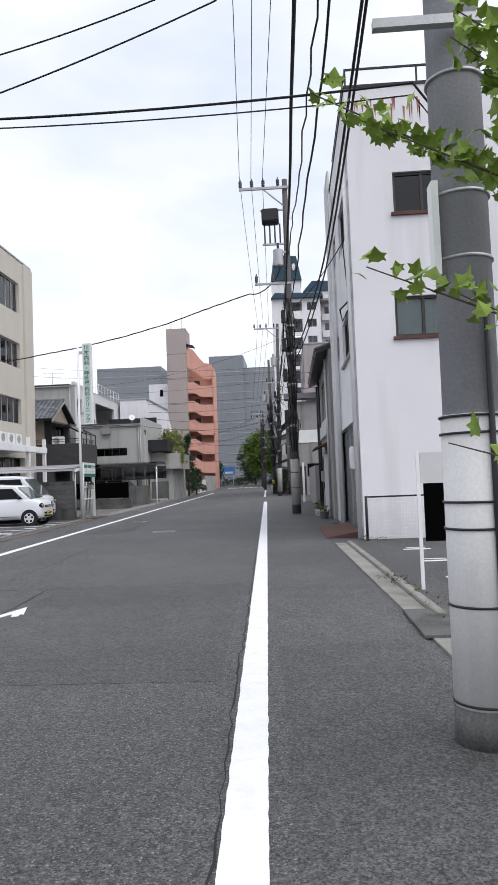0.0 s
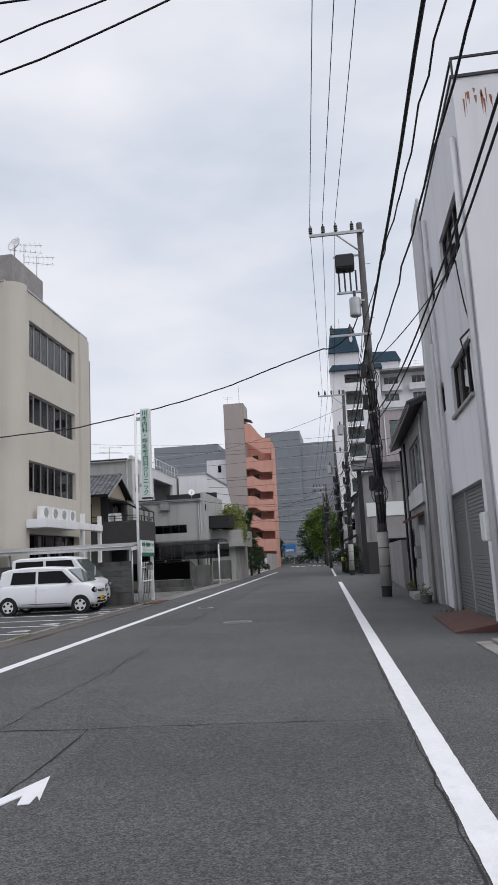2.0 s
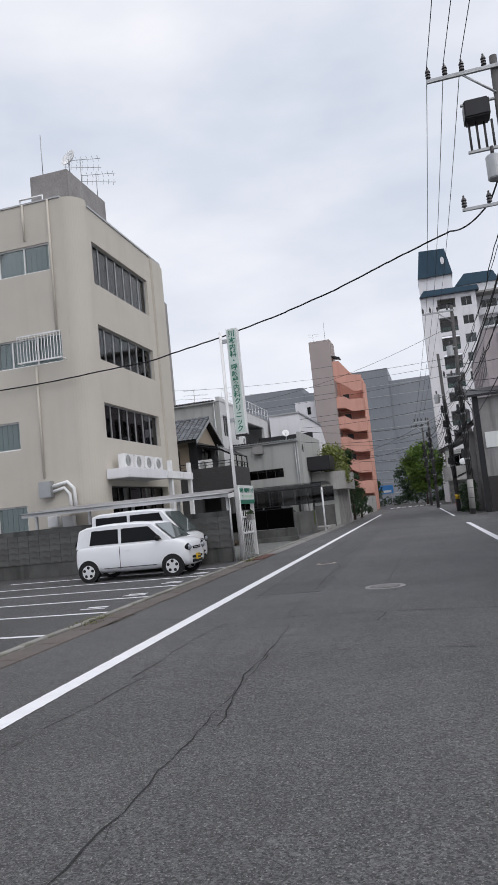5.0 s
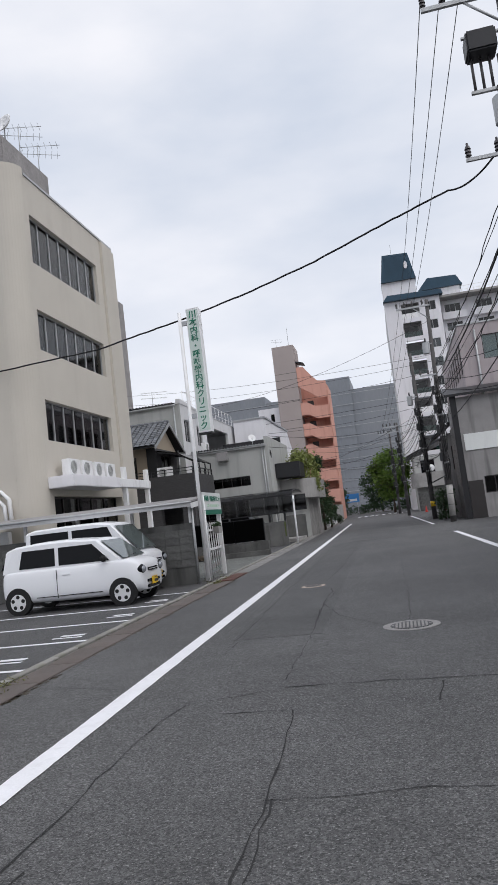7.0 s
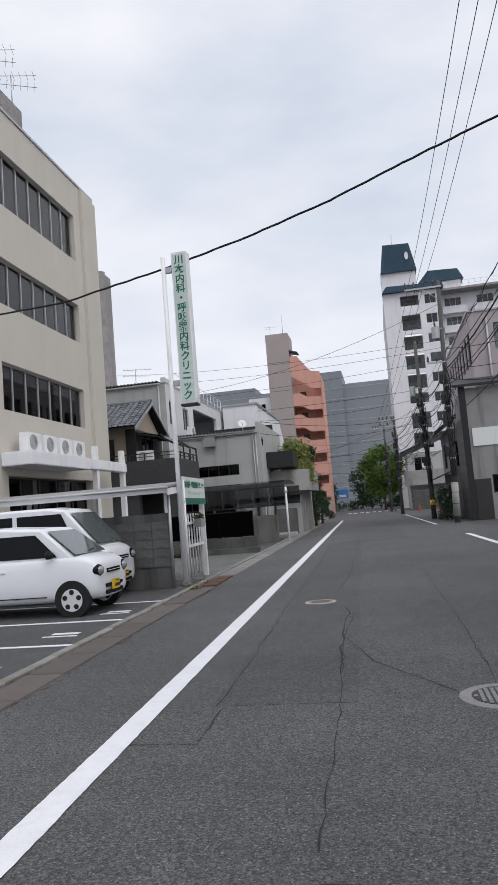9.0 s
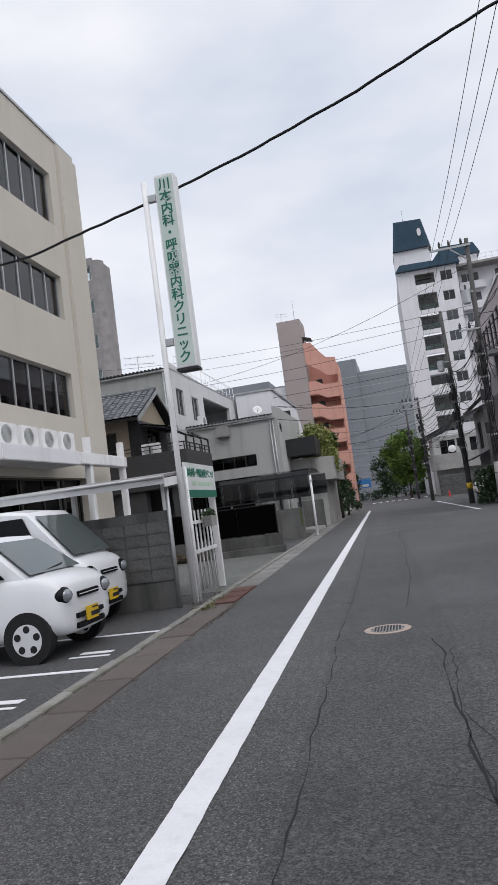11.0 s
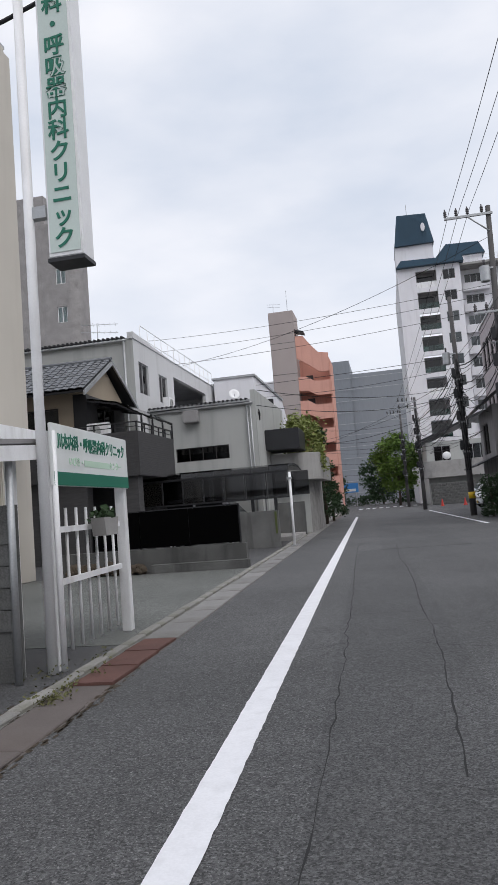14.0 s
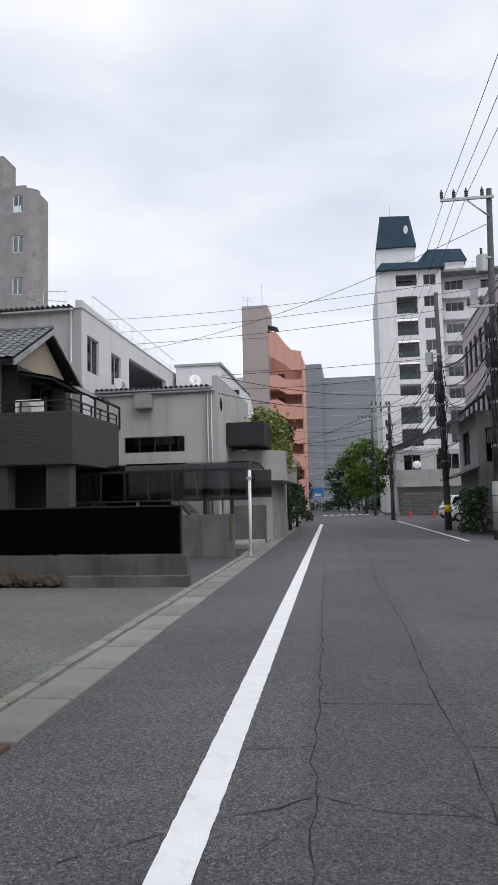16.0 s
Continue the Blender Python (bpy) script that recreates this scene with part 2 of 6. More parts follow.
LEAF_DARK = mat("dark_leaf", (0.03, 0.062, 0.022), 0.65, var=0.4, scale=9, fine=8, bump=0)
LEAF_YELLOW = mat("yellow_green_leaf", (0.19, 0.22, 0.06), 0.6, var=0.45, scale=10, fine=8, bump=0)
WEED = mat("dry_weed", (0.13, 0.13, 0.055), 0.8, var=0.4, fine=20, bump=0)
BARK = mat("bark", (0.09, 0.07, 0.055), 0.95, var=0.3, scale=20, fine=40, bump=0.5)
CURTAIN = mat("curtain", (0.72, 0.78, 0.77), 0.9, var=0.15, scale=30, fine=20, bump=0.1, stretch=(3, 3, 0.2))
BLUE_SIGN = mat("blue_board", (0.06, 0.25, 0.60), 0.5, var=0.05, bump=0)
RED_PAINT = mat("red_paint", (0.5, 0.04, 0.03), 0.5, var=0.05, bump=0)
ROOM = mat("room_dark", (0.06, 0.06, 0.06), 0.9, var=0.2, bump=0)
IRON = mat("cast_iron", (0.30, 0.29, 0.28), 0.6, metal=0.3, var=0.2, scale=30, fine=50, bump=0.2)
IRON_PALE = mat("manhole_ring", (0.50, 0.40, 0.34), 0.8, var=0.18, scale=20, fine=50, bump=0.2)
GLASS = glass_mat("window_glass", (0.20, 0.215, 0.22), 0.1)
GLASS_CLEAR = glass_mat("clear_glass", (0.75, 0.80, 0.80), 0.1)
GLASS_DARK = glass_mat("dark_glass", (0.10, 0.105, 0.11), 0.1)
GLASS_GREEN = glass_mat("green_glass", (0.30, 0.46, 0.42), 0.2)
SMOKE = glass_mat("smoked_polycarbonate", (0.27, 0.27, 0.28), -0.1)


# ---- building helpers ----
def thing(name, label, category, at=(0, 0, 0), group="", kind="", rz=0.0):
    ob = new(name)
    ob.matrix_world = pose(*at, 0, 0, rz)
    return tagged(ob, label, category, group, kind)


def part(name, bm, material, parent=None, label="", smooth=False):
    me = bpy.data.meshes.new(name)
    if smooth:
        for fc in bm.faces:
            fc.smooth = True
    bm.to_mesh(me)
    bm.free()
    me.materials.append(material)
    ob = new(name, me)
    if parent:
        ob.parent = parent
    if label:
        tagged(ob, label)
    return ob


def structure(name, bm, material, label, category, kind="structure"):
    return tagged(part(name, bm, material), label, category, kind=kind)


def box(bm, x0, x1, y0, y1, z0, z1, bev=0.0):
    v = [bm.verts.new((x, y, z)) for z in (z0, z1) for x, y in ((x0, y0), (x1, y0), (x1, y1), (x0, y1))]
    fs = [bm.faces.new([v[i] for i in q]) for q in ((3, 2, 1, 0), (4, 5, 6, 7), (0, 1, 5, 4), (1, 2, 6, 5), (2, 3, 7, 6), (3, 0, 4, 7))]
    if bev:
        bmesh.ops.bevel(bm, geom=list({e for f in fs for e in f.edges}), offset=bev, segments=2, affect="EDGES")
    return bm


def B(*a, bev=0.0):
    return box(bmesh.new(), *a, bev=bev)


def tube(bm, pts, r, n=8, r1=None, cap=True):
    """A round bar through the points, tapering from r to r1."""
    pts = [Vector(p) for p in pts]
    r1 = r if r1 is None else r1
    rings = []
    for i, p in enumerate(pts):
        d = (pts[min(i + 1, len(pts) - 1)] - pts[max(i - 1, 0)]).normalized()
        a = d.cross(Vector((0, 0, 1)) if abs(d.z) < 0.95 else Vector((1, 0, 0))).normalized()
        b = d.cross(a)
        rr = r + (r1 - r) * i / max(1, len(pts) - 1)
        rings.append([bm.verts.new(p + rr * (math.cos(k * math.tau / n) * a + math.sin(k * math.tau / n) * b)) for k in range(n)])
    for u, w in zip(rings, rings[1:]):
        for k in range(n):
            f = bm.faces.new((u[k], u[(k + 1) % n], w[(k + 1) % n], w[k]))
            f.smooth = True
    if cap:
        bm.faces.new(rings[0][::-1])
        bm.faces.new(rings[-1])
    return bm


def T(pts, r, n=8, r1=None):
    bm = tube(bmesh.new(), pts, r, n, r1)
    bmesh.ops.recalc_face_normals(bm, faces=bm.faces)
    return bm


def prism(pts, h, axis="z", bm=None):
    """The polygon pts pushed along an axis by h (from, to)."""
    bm = bm or bmesh.new()
    place = {"z": lambda p, q: (p[0], p[1], q), "x": lambda p, q: (q, p[0], p[1]), "y": lambda p, q: (p[0], q, p[1])}[axis]
    a = [bm.verts.new(place(p, h[0])) for p in pts]
    b = [bm.verts.new(place(p, h[1])) for p in pts]
    bm.faces.new(a)
    bm.faces.new(b[::-1])
    for i in range(len(pts)):
        j = (i + 1) % len(pts)
        bm.faces.new((a[i], b[i], b[j], a[j]))
    bmesh.ops.recalc_face_normals(bm, faces=bm.faces)
    return bm


class Face:
    """An upright wall face: (u along it, d out of it, z)."""
    def __init__(self, p0, p1):
        self.a = Vector((*p0, 0))
        self.dir = (Vector((*p1, 0)) - self.a)
        self.length = self.dir.length
        self.dir.normalize()
        self.out = Vector((self.dir.y, -self.dir.x, 0))

    def box(self, bm, u0, u1, d0, d1, z0, z1):
        v = [bm.verts.new(self.a + self.dir * u + self.out * d + Vector((0, 0, z))) for z in (z0, z1) for u, d in ((u0, d1), (u1, d1), (u1, d0), (u0, d0))]
        for q in ((3, 2, 1, 0), (4, 5, 6, 7), (0, 1, 5, 4), (1, 2, 6, 5), (2, 3, 7, 6), (3, 0, 4, 7)):
            bm.faces.new([v[i] for i in q])
        return bm

    def b(self, *a):
        return self.box(bmesh.new(), *a)


def window(fc, parent, u0, u1, z0, z1, n=2, frame_mat=ALU, glass=GLASS, depth=0.09, sill=None, curtain=0.0, bar=0.05):
    """A framed window in an opening: frame with mullions, one pane each field, maybe a sill and a curtain."""
    bm = bmesh.new()
    d0, d1 = -depth - 0.05, -depth + 0.02
    fc.box(bm, u0, u1, d0, d1, z0, z0 + bar)
    fc.box(bm, u0, u1, d0, d1, z1 - bar, z1)
    w = (u1 - u0) / n
    for i in range(n + 1):
        c = u0 + w * i
        a0, a1 = max(u0, c - bar / 2), min(u1, c + bar / 2)
        if i == 0:
            a1 = u0 + bar
        if i == n:
            a0 = u1 - bar
        fc.box(bm, a0, a1, d0 - 0.004, d1 + 0.004, z0 + bar, z1 - bar)
    win = part("window", bm, frame_mat, parent)
    for i in range(n):
        part("pane", fc.b(u0 + w * i + bar / 2, u0 + w * (i + 1) - bar / 2, -depth - 0.02, -depth - 0.012, z0 + bar, z1 - bar), glass, win)
    if sill:
        part("window_sill", fc.b(u0 - 0.06, u1 + 0.06, -depth, 0.07, z0 - 0.07, z0 - 0.004), sill, win)
    if curtain:
        bm = bmesh.new()
        k = int((u1 - u0) * 9)
        for i in range(k):
            a = u0 + (u1 - u0) * i / k
            if noise.noise((a * 1.1, z0 * 3, 5)) < curtain - 0.5:
                fc.box(bm, a, a + (u1 - u0) / k, -depth - 0.16 - 0.03 * (i % 2), -depth - 0.14 - 0.03 * (i % 2), z0 + 0.02, z1 - 0.02)
        if bm.verts:
            part("curtain", bm, CURTAIN, win)
        else:
            bm.free()
    return win


def facade(parent, p0, p1, z0, z1, material, wins=(), th=0.2, name="wall"):
    """A wall from p0 to p1 (its outside on the right of that way) with real openings, and windows in them.
    wins: dicts of u0, u1, z0, z1 and window()'s options; hole=True leaves the opening empty."""
    fc = Face(p0, p1)
    us = sorted({0.003, fc.length - 0.003, *[w["u0"] for w in wins], *[w["u1"] for w in wins]})
    zs = sorted({z0, z1, *[w["z0"] for w in wins], *[w["z1"] for w in wins]})
    nu, nz = len(us) - 1, len(zs) - 1

    def solid(i, k):
        if not (0 <= i < nu and 0 <= k < nz):
            return False
        u, z = (us[i] + us[i + 1]) / 2, (zs[k] + zs[k + 1]) / 2
        return not any(w["u0"] < u < w["u1"] and w["z0"] < z < w["z1"] for w in wins)
    bm = bmesh.new()
    made = {}

    def vert(i, k, d):
        if (i, k, d) not in made:
            made[i, k, d] = bm.verts.new(fc.a + fc.dir * us[i] - fc.out * th * d + Vector((0, 0, zs[k])))
        return made[i, k, d]
    for i in range(nu):
        for k in range(nz):
            if not solid(i, k):
                continue
            bm.faces.new((vert(i, k, 0), vert(i + 1, k, 0), vert(i + 1, k + 1, 0), vert(i, k + 1, 0)))
            bm.faces.new((vert(i, k, 1), vert(i, k + 1, 1), vert(i + 1, k + 1, 1), vert(i + 1, k, 1)))
            for ni, nk, a, c in ((i - 1, k, (i, k + 1), (i, k)), (i + 1, k, (i + 1, k), (i + 1, k + 1)), (i, k - 1, (i, k), (i + 1, k)), (i, k + 1, (i + 1, k + 1), (i, k + 1))):
                if not solid(ni, nk):
                    bm.faces.new((vert(*a, 0), vert(*a, 1), vert(*c, 1), vert(*c, 0)))
    bmesh.ops.recalc_face_normals(bm, faces=bm.faces)
    part(name, bm, material, parent)
    for w in wins:
        if not w.get("hole"):
            window(fc, parent, **{k: v for k, v in w.items() if k != "hole"})
    return fc


def text_mesh(name, rows, material, parent, thick=0.004, label=""):
    """Letters with the built-in font; rows of (character, size, 4x4 pose), joined in one mesh."""
    for ch, size, m in rows:
        cu = bpy.data.curves.new("letter", "FONT")
        cu.body, cu.size, cu.align_x, cu.align_y, cu.extrude, cu.offset = ch, size, "CENTER", "CENTER", thick, size * 0.018
        tmp = bpy.data.objects.new("letter", cu)
        scene.collection.objects.link(tmp)
        me = bpy.data.meshes.new_from_object(tmp.evaluated_get(bpy.context.evaluated_depsgraph_get()))
        me.transform(m)
        bm = bmesh.new()
        bm.from_mesh(me)
        bpy.data.objects.remove(tmp)
        bpy.data.curves.remove(cu)
        bpy.data.meshes.remove(me)
        part(name, bm, material, parent, label)


def sx(x0, y):
    """The street runs at a small slant: x of a line that crosses y = 0 at x0."""
    return x0 - 0.033 * y


def strip(bm, xa, xb, y0, y1, z0, z1, step=None):
    """A flat band along the street."""
    v = [bm.verts.new((sx(x, y), y, z)) for z in (z0, z1) for x, y in ((xa, y0), (xb, y0), (xb, y1), (xa, y1))]
    for q in ((3, 2, 1, 0), (4, 5, 6, 7), (0, 1, 5, 4), (1, 2, 6, 5), (2, 3, 7, 6), (3, 0, 4, 7)):
        bm.faces.new([v[i] for i in q])
    return bm


def quad_leaves(bm, centre, spread, count, size, rng, flat=0.5):
    """Small folded leaves scattered round a centre."""
    for _ in range(count):
        p = Vector(centre) + Vector((rng.gauss(0, spread[0]), rng.gauss(0, spread[1]), rng.gauss(0, spread[2])))
        q = Euler((rng.uniform(-1, 1) * 1.2, rng.uniform(-1, 1) * 1.2, rng.uniform(0, 6.3))).to_matrix()
        s = size * rng.uniform(0.6, 1.3)
        v = [bm.verts.new(p + q @ Vector(c) * s) for c in ((0, -0.6, 0), (0.35, 0, 0.12), (0, 0.6, 0), (-0.35, 0, 0.12))]
        bm.faces.new((v[0], v[1], v[2]))
        bm.faces.new((v[0], v[2], v[3]))
    return bm


def tree(at, height, crown, label, seed=1, leafmat=LEAF, clumps=40, per=60, size=0.3, lean=0.0, low=0.35):
    """A tapered trunk with limbs and a crown of many leaf clumps, uneven with gaps."""
    rng = random.Random(seed)
    t = thing("tree", label, "tree", at)
    h0 = height * low
    bm = tube(bmesh.new(), [(0, 0, 0), (0.05 + lean * 0.3, 0, h0 * 0.5), (lean * 0.6, 0.05, h0), (lean, 0, height * 0.8)], 0.035 * height ** 0.8, 9, 0.02)
    ends = []
    for i in range(9):
        a = i * 2.4 + rng.uniform(-0.4, 0.4)
        z = h0 + (height * 0.8 - h0) * rng.uniform(0, 0.8)
        e = Vector((lean * z / height + math.cos(a) * crown[0] * 0.7, math.sin(a) * crown[1] * 0.7, z + height * 0.16))
        tube(bm, [(lean * z / height, 0, z), (e * 0.5 + Vector((0, 0, z * 0.5 - e.z * 0.02))), e], 0.012 * height, 6, 0.015)
        ends.append(e)
    part("trunk", bm, BARK, t)
    bm = bmesh.new()
    for i in range(clumps):
        a, r = rng.uniform(0, 6.283), rng.uniform(0.25, 1.0) ** 0.6
        zz = rng.uniform(0, 1)
        w = math.sin(math.pi * (0.12 + 0.8 * zz)) ** 0.7
        c = (lean + math.cos(a) * r * crown[0] * w, math.sin(a) * r * crown[1] * w, h0 + (height - h0) * zz)
        quad_leaves(bm, c, (crown[0] * 0.16, crown[1] * 0.16, crown[0] * 0.13), per, size, rng)
    part("crown", bm, leafmat, t)
    return t


def wire(pts, r=0.012, sag=0.0, label="black overhead cable between utility poles", n=18, twist=0.0, name="overhead_cable"):
    """One cable hung from point to point with some sag; twist adds the kinks of a lashed cable."""
    bm = bmesh.new()
    rng = random.Random(len(pts) + int(r * 1e4))
    for a, b in zip(pts, pts[1:]):
        a, b = Vector(a), Vector(b)
        run = []
        for i in range(n + 1):
            f = i / n
            p = a.lerp(b, f) - Vector((0, 0, sag * 4 * f * (1 - f)))
            if twist and 0 < i < n:
                p += Vector((rng.uniform(-1, 1), 0, rng.uniform(-1, 1))) * twist
            run.append(p)
        tube(bm, run, r, 5, cap=False)
    ob = part(name, bm, CABLE)
    return tagged(ob, label, "cable", "overhead cables")


# ---- ground, road, markings ----
structure("ground", B(-1500, 1500, -600, 2400, -0.5, -0.004), ASPHALT_LOT, "worn grey asphalt ground of lots and verges", "ground")
structure("road", strip(bmesh.new(), -4.38, 4.0, -60, 118, -0.2, 0.002), ASPHALT, "patched grey asphalt street with cracks", "road")
structure("cross_road", B(-90, 90, 118, 128, -0.2, 0.003), ASPHALT, "grey asphalt crossing street at the far end", "road")


def ragged_line(name, label, xa, xb, y0, y1):
    """A painted line with slightly uneven, worn edges."""
    rng = random.Random(int(xa * 100))
    bm = bmesh.new()
    prev = None
    y = y0
    while y <= y1 + 0.01:
        row = [bm.verts.new((sx(xa + rng.uniform(-0.0035, 0.0035), y), y, 0.008)), bm.verts.new((sx(xb + rng.uniform(-0.0035, 0.0035), y), y, 0.008))]
        if prev:
            bm.faces.new((prev[0], prev[1], row[1], row[0]))
        prev = row
        y += 0.07
    return structure(name, bm, PAINT, label, "road marking")


ragged_line("trim_line_east", "solid white edge line along the street", 2.45, 2.64, -14, 33.8)
ragged_line("trim_line_east", "solid white edge line beyond the side opening", 2.40, 2.56, 44.3, 71)
ragged_line("trim_line_west", "solid white edge line along the parking side", -3.13, -2.935, -14, 67)
bm = bmesh.new()
for i in range(9):
    box(bm, -6.6 + i * 0.8, -6.15 + i * 0.8, 99, 103, 0.0, 0.012)
structure("trim_crossing", bm, PAINT, "white zebra crossing at the far junction", "road marking")
bm = prism([(-0.21, 0.01), (-0.36, -0.52), (-0.29, -0.60), (-0.22, -0.40), (-0.17, -0.58), (-0.10, -0.56), (-0.12, -0.40), (-0.06, -0.50)], (0, 0.008))
structure("trim_arrow", bm, PAINT, "worn white arrow painted on the road", "road marking")
bm = bmesh.new()
for x0, x1, y in ((-12.6, -5.5, 16.55), (-12.6, -5.55, 18.6), (-10.2, -5.3, 12.75), (-10.2, -5.2, 10.8), (-9.6, -5.2, 8.7), (-10.2, -5.3, 14.6)):
    box(bm, x0, x1, y, y + 0.09, 0.0, 0.006)
for y in (17.3, 15.3, 13.2, 11.4):
    box(bm, -6.25, -5.75, y, y + 0.06, 0.0, 0.0055)
    box(bm, -6.2, -5.8, y + 0.18, y + 0.30, 0.0, 0.0055)
structure("trim_bays", bm, PAINT, "white parking bay lines with painted bay numbers", "road marking")

# darker relaid patches and tarred cracks
bm = bmesh.new()
for xa, xb, y0, y1 in ((-2.55, -1.4, 11.7, 33.9), (-2.9, -1.6, -12, 1.4), (-0.2, 2.3, -3.2, 1.45), (2.75, 3.9, -12, -2.2), (-1.9, 0.4, 34, 60)):
    strip(bm, xa, xb, y0, y1, 0.0, 0.0045)
structure("trim_patch", bm, PATCH, "darker relaid asphalt strips in the street", "road patch")


def crack(bm, pts, w, rng):
    run = []
    for a, b in zip(pts, pts[1:]):
        k = max(2, int(math.dist(a, b) / 0.18))
        run += [(a[0] + (b[0] - a[0]) * i / k, a[1] + (b[1] - a[1]) * i / k) for i in range(k)]
    run.append(pts[-1])
    prev = None
    for i, p in enumerate(run):
        q = run[min(i + 1, len(run) - 1)]
        o = run[max(0, i - 1)]
        d = Vector((q[0] - o[0], q[1] - o[1])).normalized()
        s = Vector((-d.y, d.x))
        c = Vector(p) + s * rng.gauss(0, 0.010)
        ww = w * rng.uniform(0.15, 0.75)
        row = [bm.verts.new((*(c - s * ww), 0.0065)), bm.verts.new((*(c + s * ww), 0.0065))]
        if prev:
            bm.faces.new((prev[0], prev[1], row[1], row[0]))
        prev = row


def cracks(name, label, runs, seed):
    bm = bmesh.new()
    rng = random.Random(seed)
    for pts, w in runs:
        crack(bm, pts, w, rng)
        if w > 0.007:
            for a, b in zip(pts, pts[1:]):
                for _ in range(int(math.dist(a, b) * 1.1)):
                    f, g = rng.random(), rng.uniform(0, math.tau)
                    c = (a[0] + (b[0] - a[0]) * f, a[1] + (b[1] - a[1]) * f)
                    r = rng.uniform(0.15, 0.45)
                    crack(bm, [c, (c[0] + r * math.cos(g), c[1] + r * math.sin(g))], 0.0035, rng)
    structure(name, bm, TAR, label, "crack", kind="stuff")


cracks("trim_cracks", "dark tarred joint and cracks across the near road", (
    ([(-4.6, 1.0), (-1.83, 1.26), (-1.32, 1.38), (-0.44, 1.39), (0.5, 1.48), (2.4, 1.55)], 0.016), ([(-0.44, 1.39), (-0.4, 0.67), (-0.36, 0.0), (-0.34, -0.61), (-0.5, -1.6)], 0.015),
    ([(-1.32, 1.42), (-1.38, 2.24), (-1.41, 3.74), (-1.51, 6.69)], 0.010), ([(-2.52, 2.31), (-2.72, 4.09), (-2.56, 5.96)], 0.008),
    ([(sx(2.425, y), y) for y in (-9, -5, -1, 1.5, 6)], 0.011), ([(-4.0, -2.6), (2.3, -2.9)], 0.004), ([(2.7, -1.0), (4.0, -1.0)], 0.004), ([(2.7, 2.2), (4.0, 2.1)], 0.004), ([(-4.2, 3.2), (-3.2, 3.6), (-2.7, 4.1)], 0.006)), 4)
cracks("trim_cracks", "dark branching cracks in the worn road middle", (
    ([(-1.84, 9.12), (-1.16, 9.12), (-0.04, 9.04), (2.2, 8.7)], 0.014), ([(-0.48, 8.98), (-0.54, 8.4)], 0.013), ([(-2.22, 8.39), (-1.65, 8.38), (-1.58, 7.46), (-1.53, 6.52), (-1.54, 5.86), (-1.3, 4.4)], 0.011),
    ([(-1.56, 6.69), (-1.15, 6.7), (-0.68, 6.77), (-0.33, 6.77), (0.9, 6.6)], 0.008), ([(-1.88, 9.38), (-1.91, 11.44), (-2.05, 14.41), (-2.0, 16.23)], 0.009), ([(-3.29, 10.83), (-2.81, 10.81), (-2.82, 11.58)], 0.009),
    ([(-2.68, 5.94), (-2.72, 8.27), (-2.63, 8.72), (-2.0, 9.01)], 0.010), ([(-2.05, 14.41), (-1.7, 13.06), (-1.04, 11.92)], 0.008), ([(-0.83, 21.98), (-0.7, 14.15), (-0.72, 12.1)], 0.009), ([(-4.9, 9.9), (-3.3, 9.4)], 0.006)), 5)
cracks("trim_cracks", "long dark joints and cracks in the road", (
    ([(-3.19, 22.0), (-3.24, 22.47), (-3.25, 23.65), (-3.33, 25.61), (-3.56, 30.89), (-3.76, 37.11)], 0.010), ([(-3.19, 22.0), (-3.38, 21.85), (-3.62, 21.7)], 0.007), ([(-3.19, 22.0), (-2.97, 21.89), (-2.83, 21.84), (-2.4, 21.8)], 0.007),
    ([(-2.63, 36.09), (-2.58, 30.84), (-2.47, 29.4), (-2.4, 25.64), (-2.39, 23.69), (-2.34, 22.78), (-2.33, 21.4), (-2.39, 18.6)], 0.012), ([(-3.25, 23.65), (-2.4, 23.69)], 0.008), ([(-3.65, 22.64), (-3.23, 22.7)], 0.008), ([(-2.34, 22.8), (-1.2, 22.79)], 0.007)), 6)
cracks("trim_cracks", "dark cracks and relaid edges in the road", (
    ([(-4.24, 21.22), (-4.01, 21.41), (-3.86, 21.51)], 0.008), ([(-2.58, 30.68), (-0.55, 31.08), (1.4, 31.2)], 0.009), ([(-3.19, 22.0), (-3.12, 19.2), (-3.09, 16.9), (-3.01, 15.62), (-2.98, 14.32), (-2.93, 13.43), (-2.89, 11.7)], 0.010), ([(-3.09, 16.9), (-2.92, 16.98)], 0.009),
    ([(-2.16, 16.68), (-2.06, 15.99), (-2.1, 15.22), (-2.09, 14.57), (-2.06, 14.21), (-1.99, 12.6)], 0.014), ([(-2.39, 21.77), (-1.56, 21.42), (1.2, 21.3)], 0.008), ([(-2.55, 18.52), (-1.65, 18.16), (-0.6, 18.3)], 0.006), ([(-3.0, 34), (1.2, 33.5)], 0.006), ([(-2.5, 36), (-2.7, 45), (-3.2, 60)], 0.008), ([(-4.9, 17.0), (-3.9, 16.9)], 0.005)), 7)


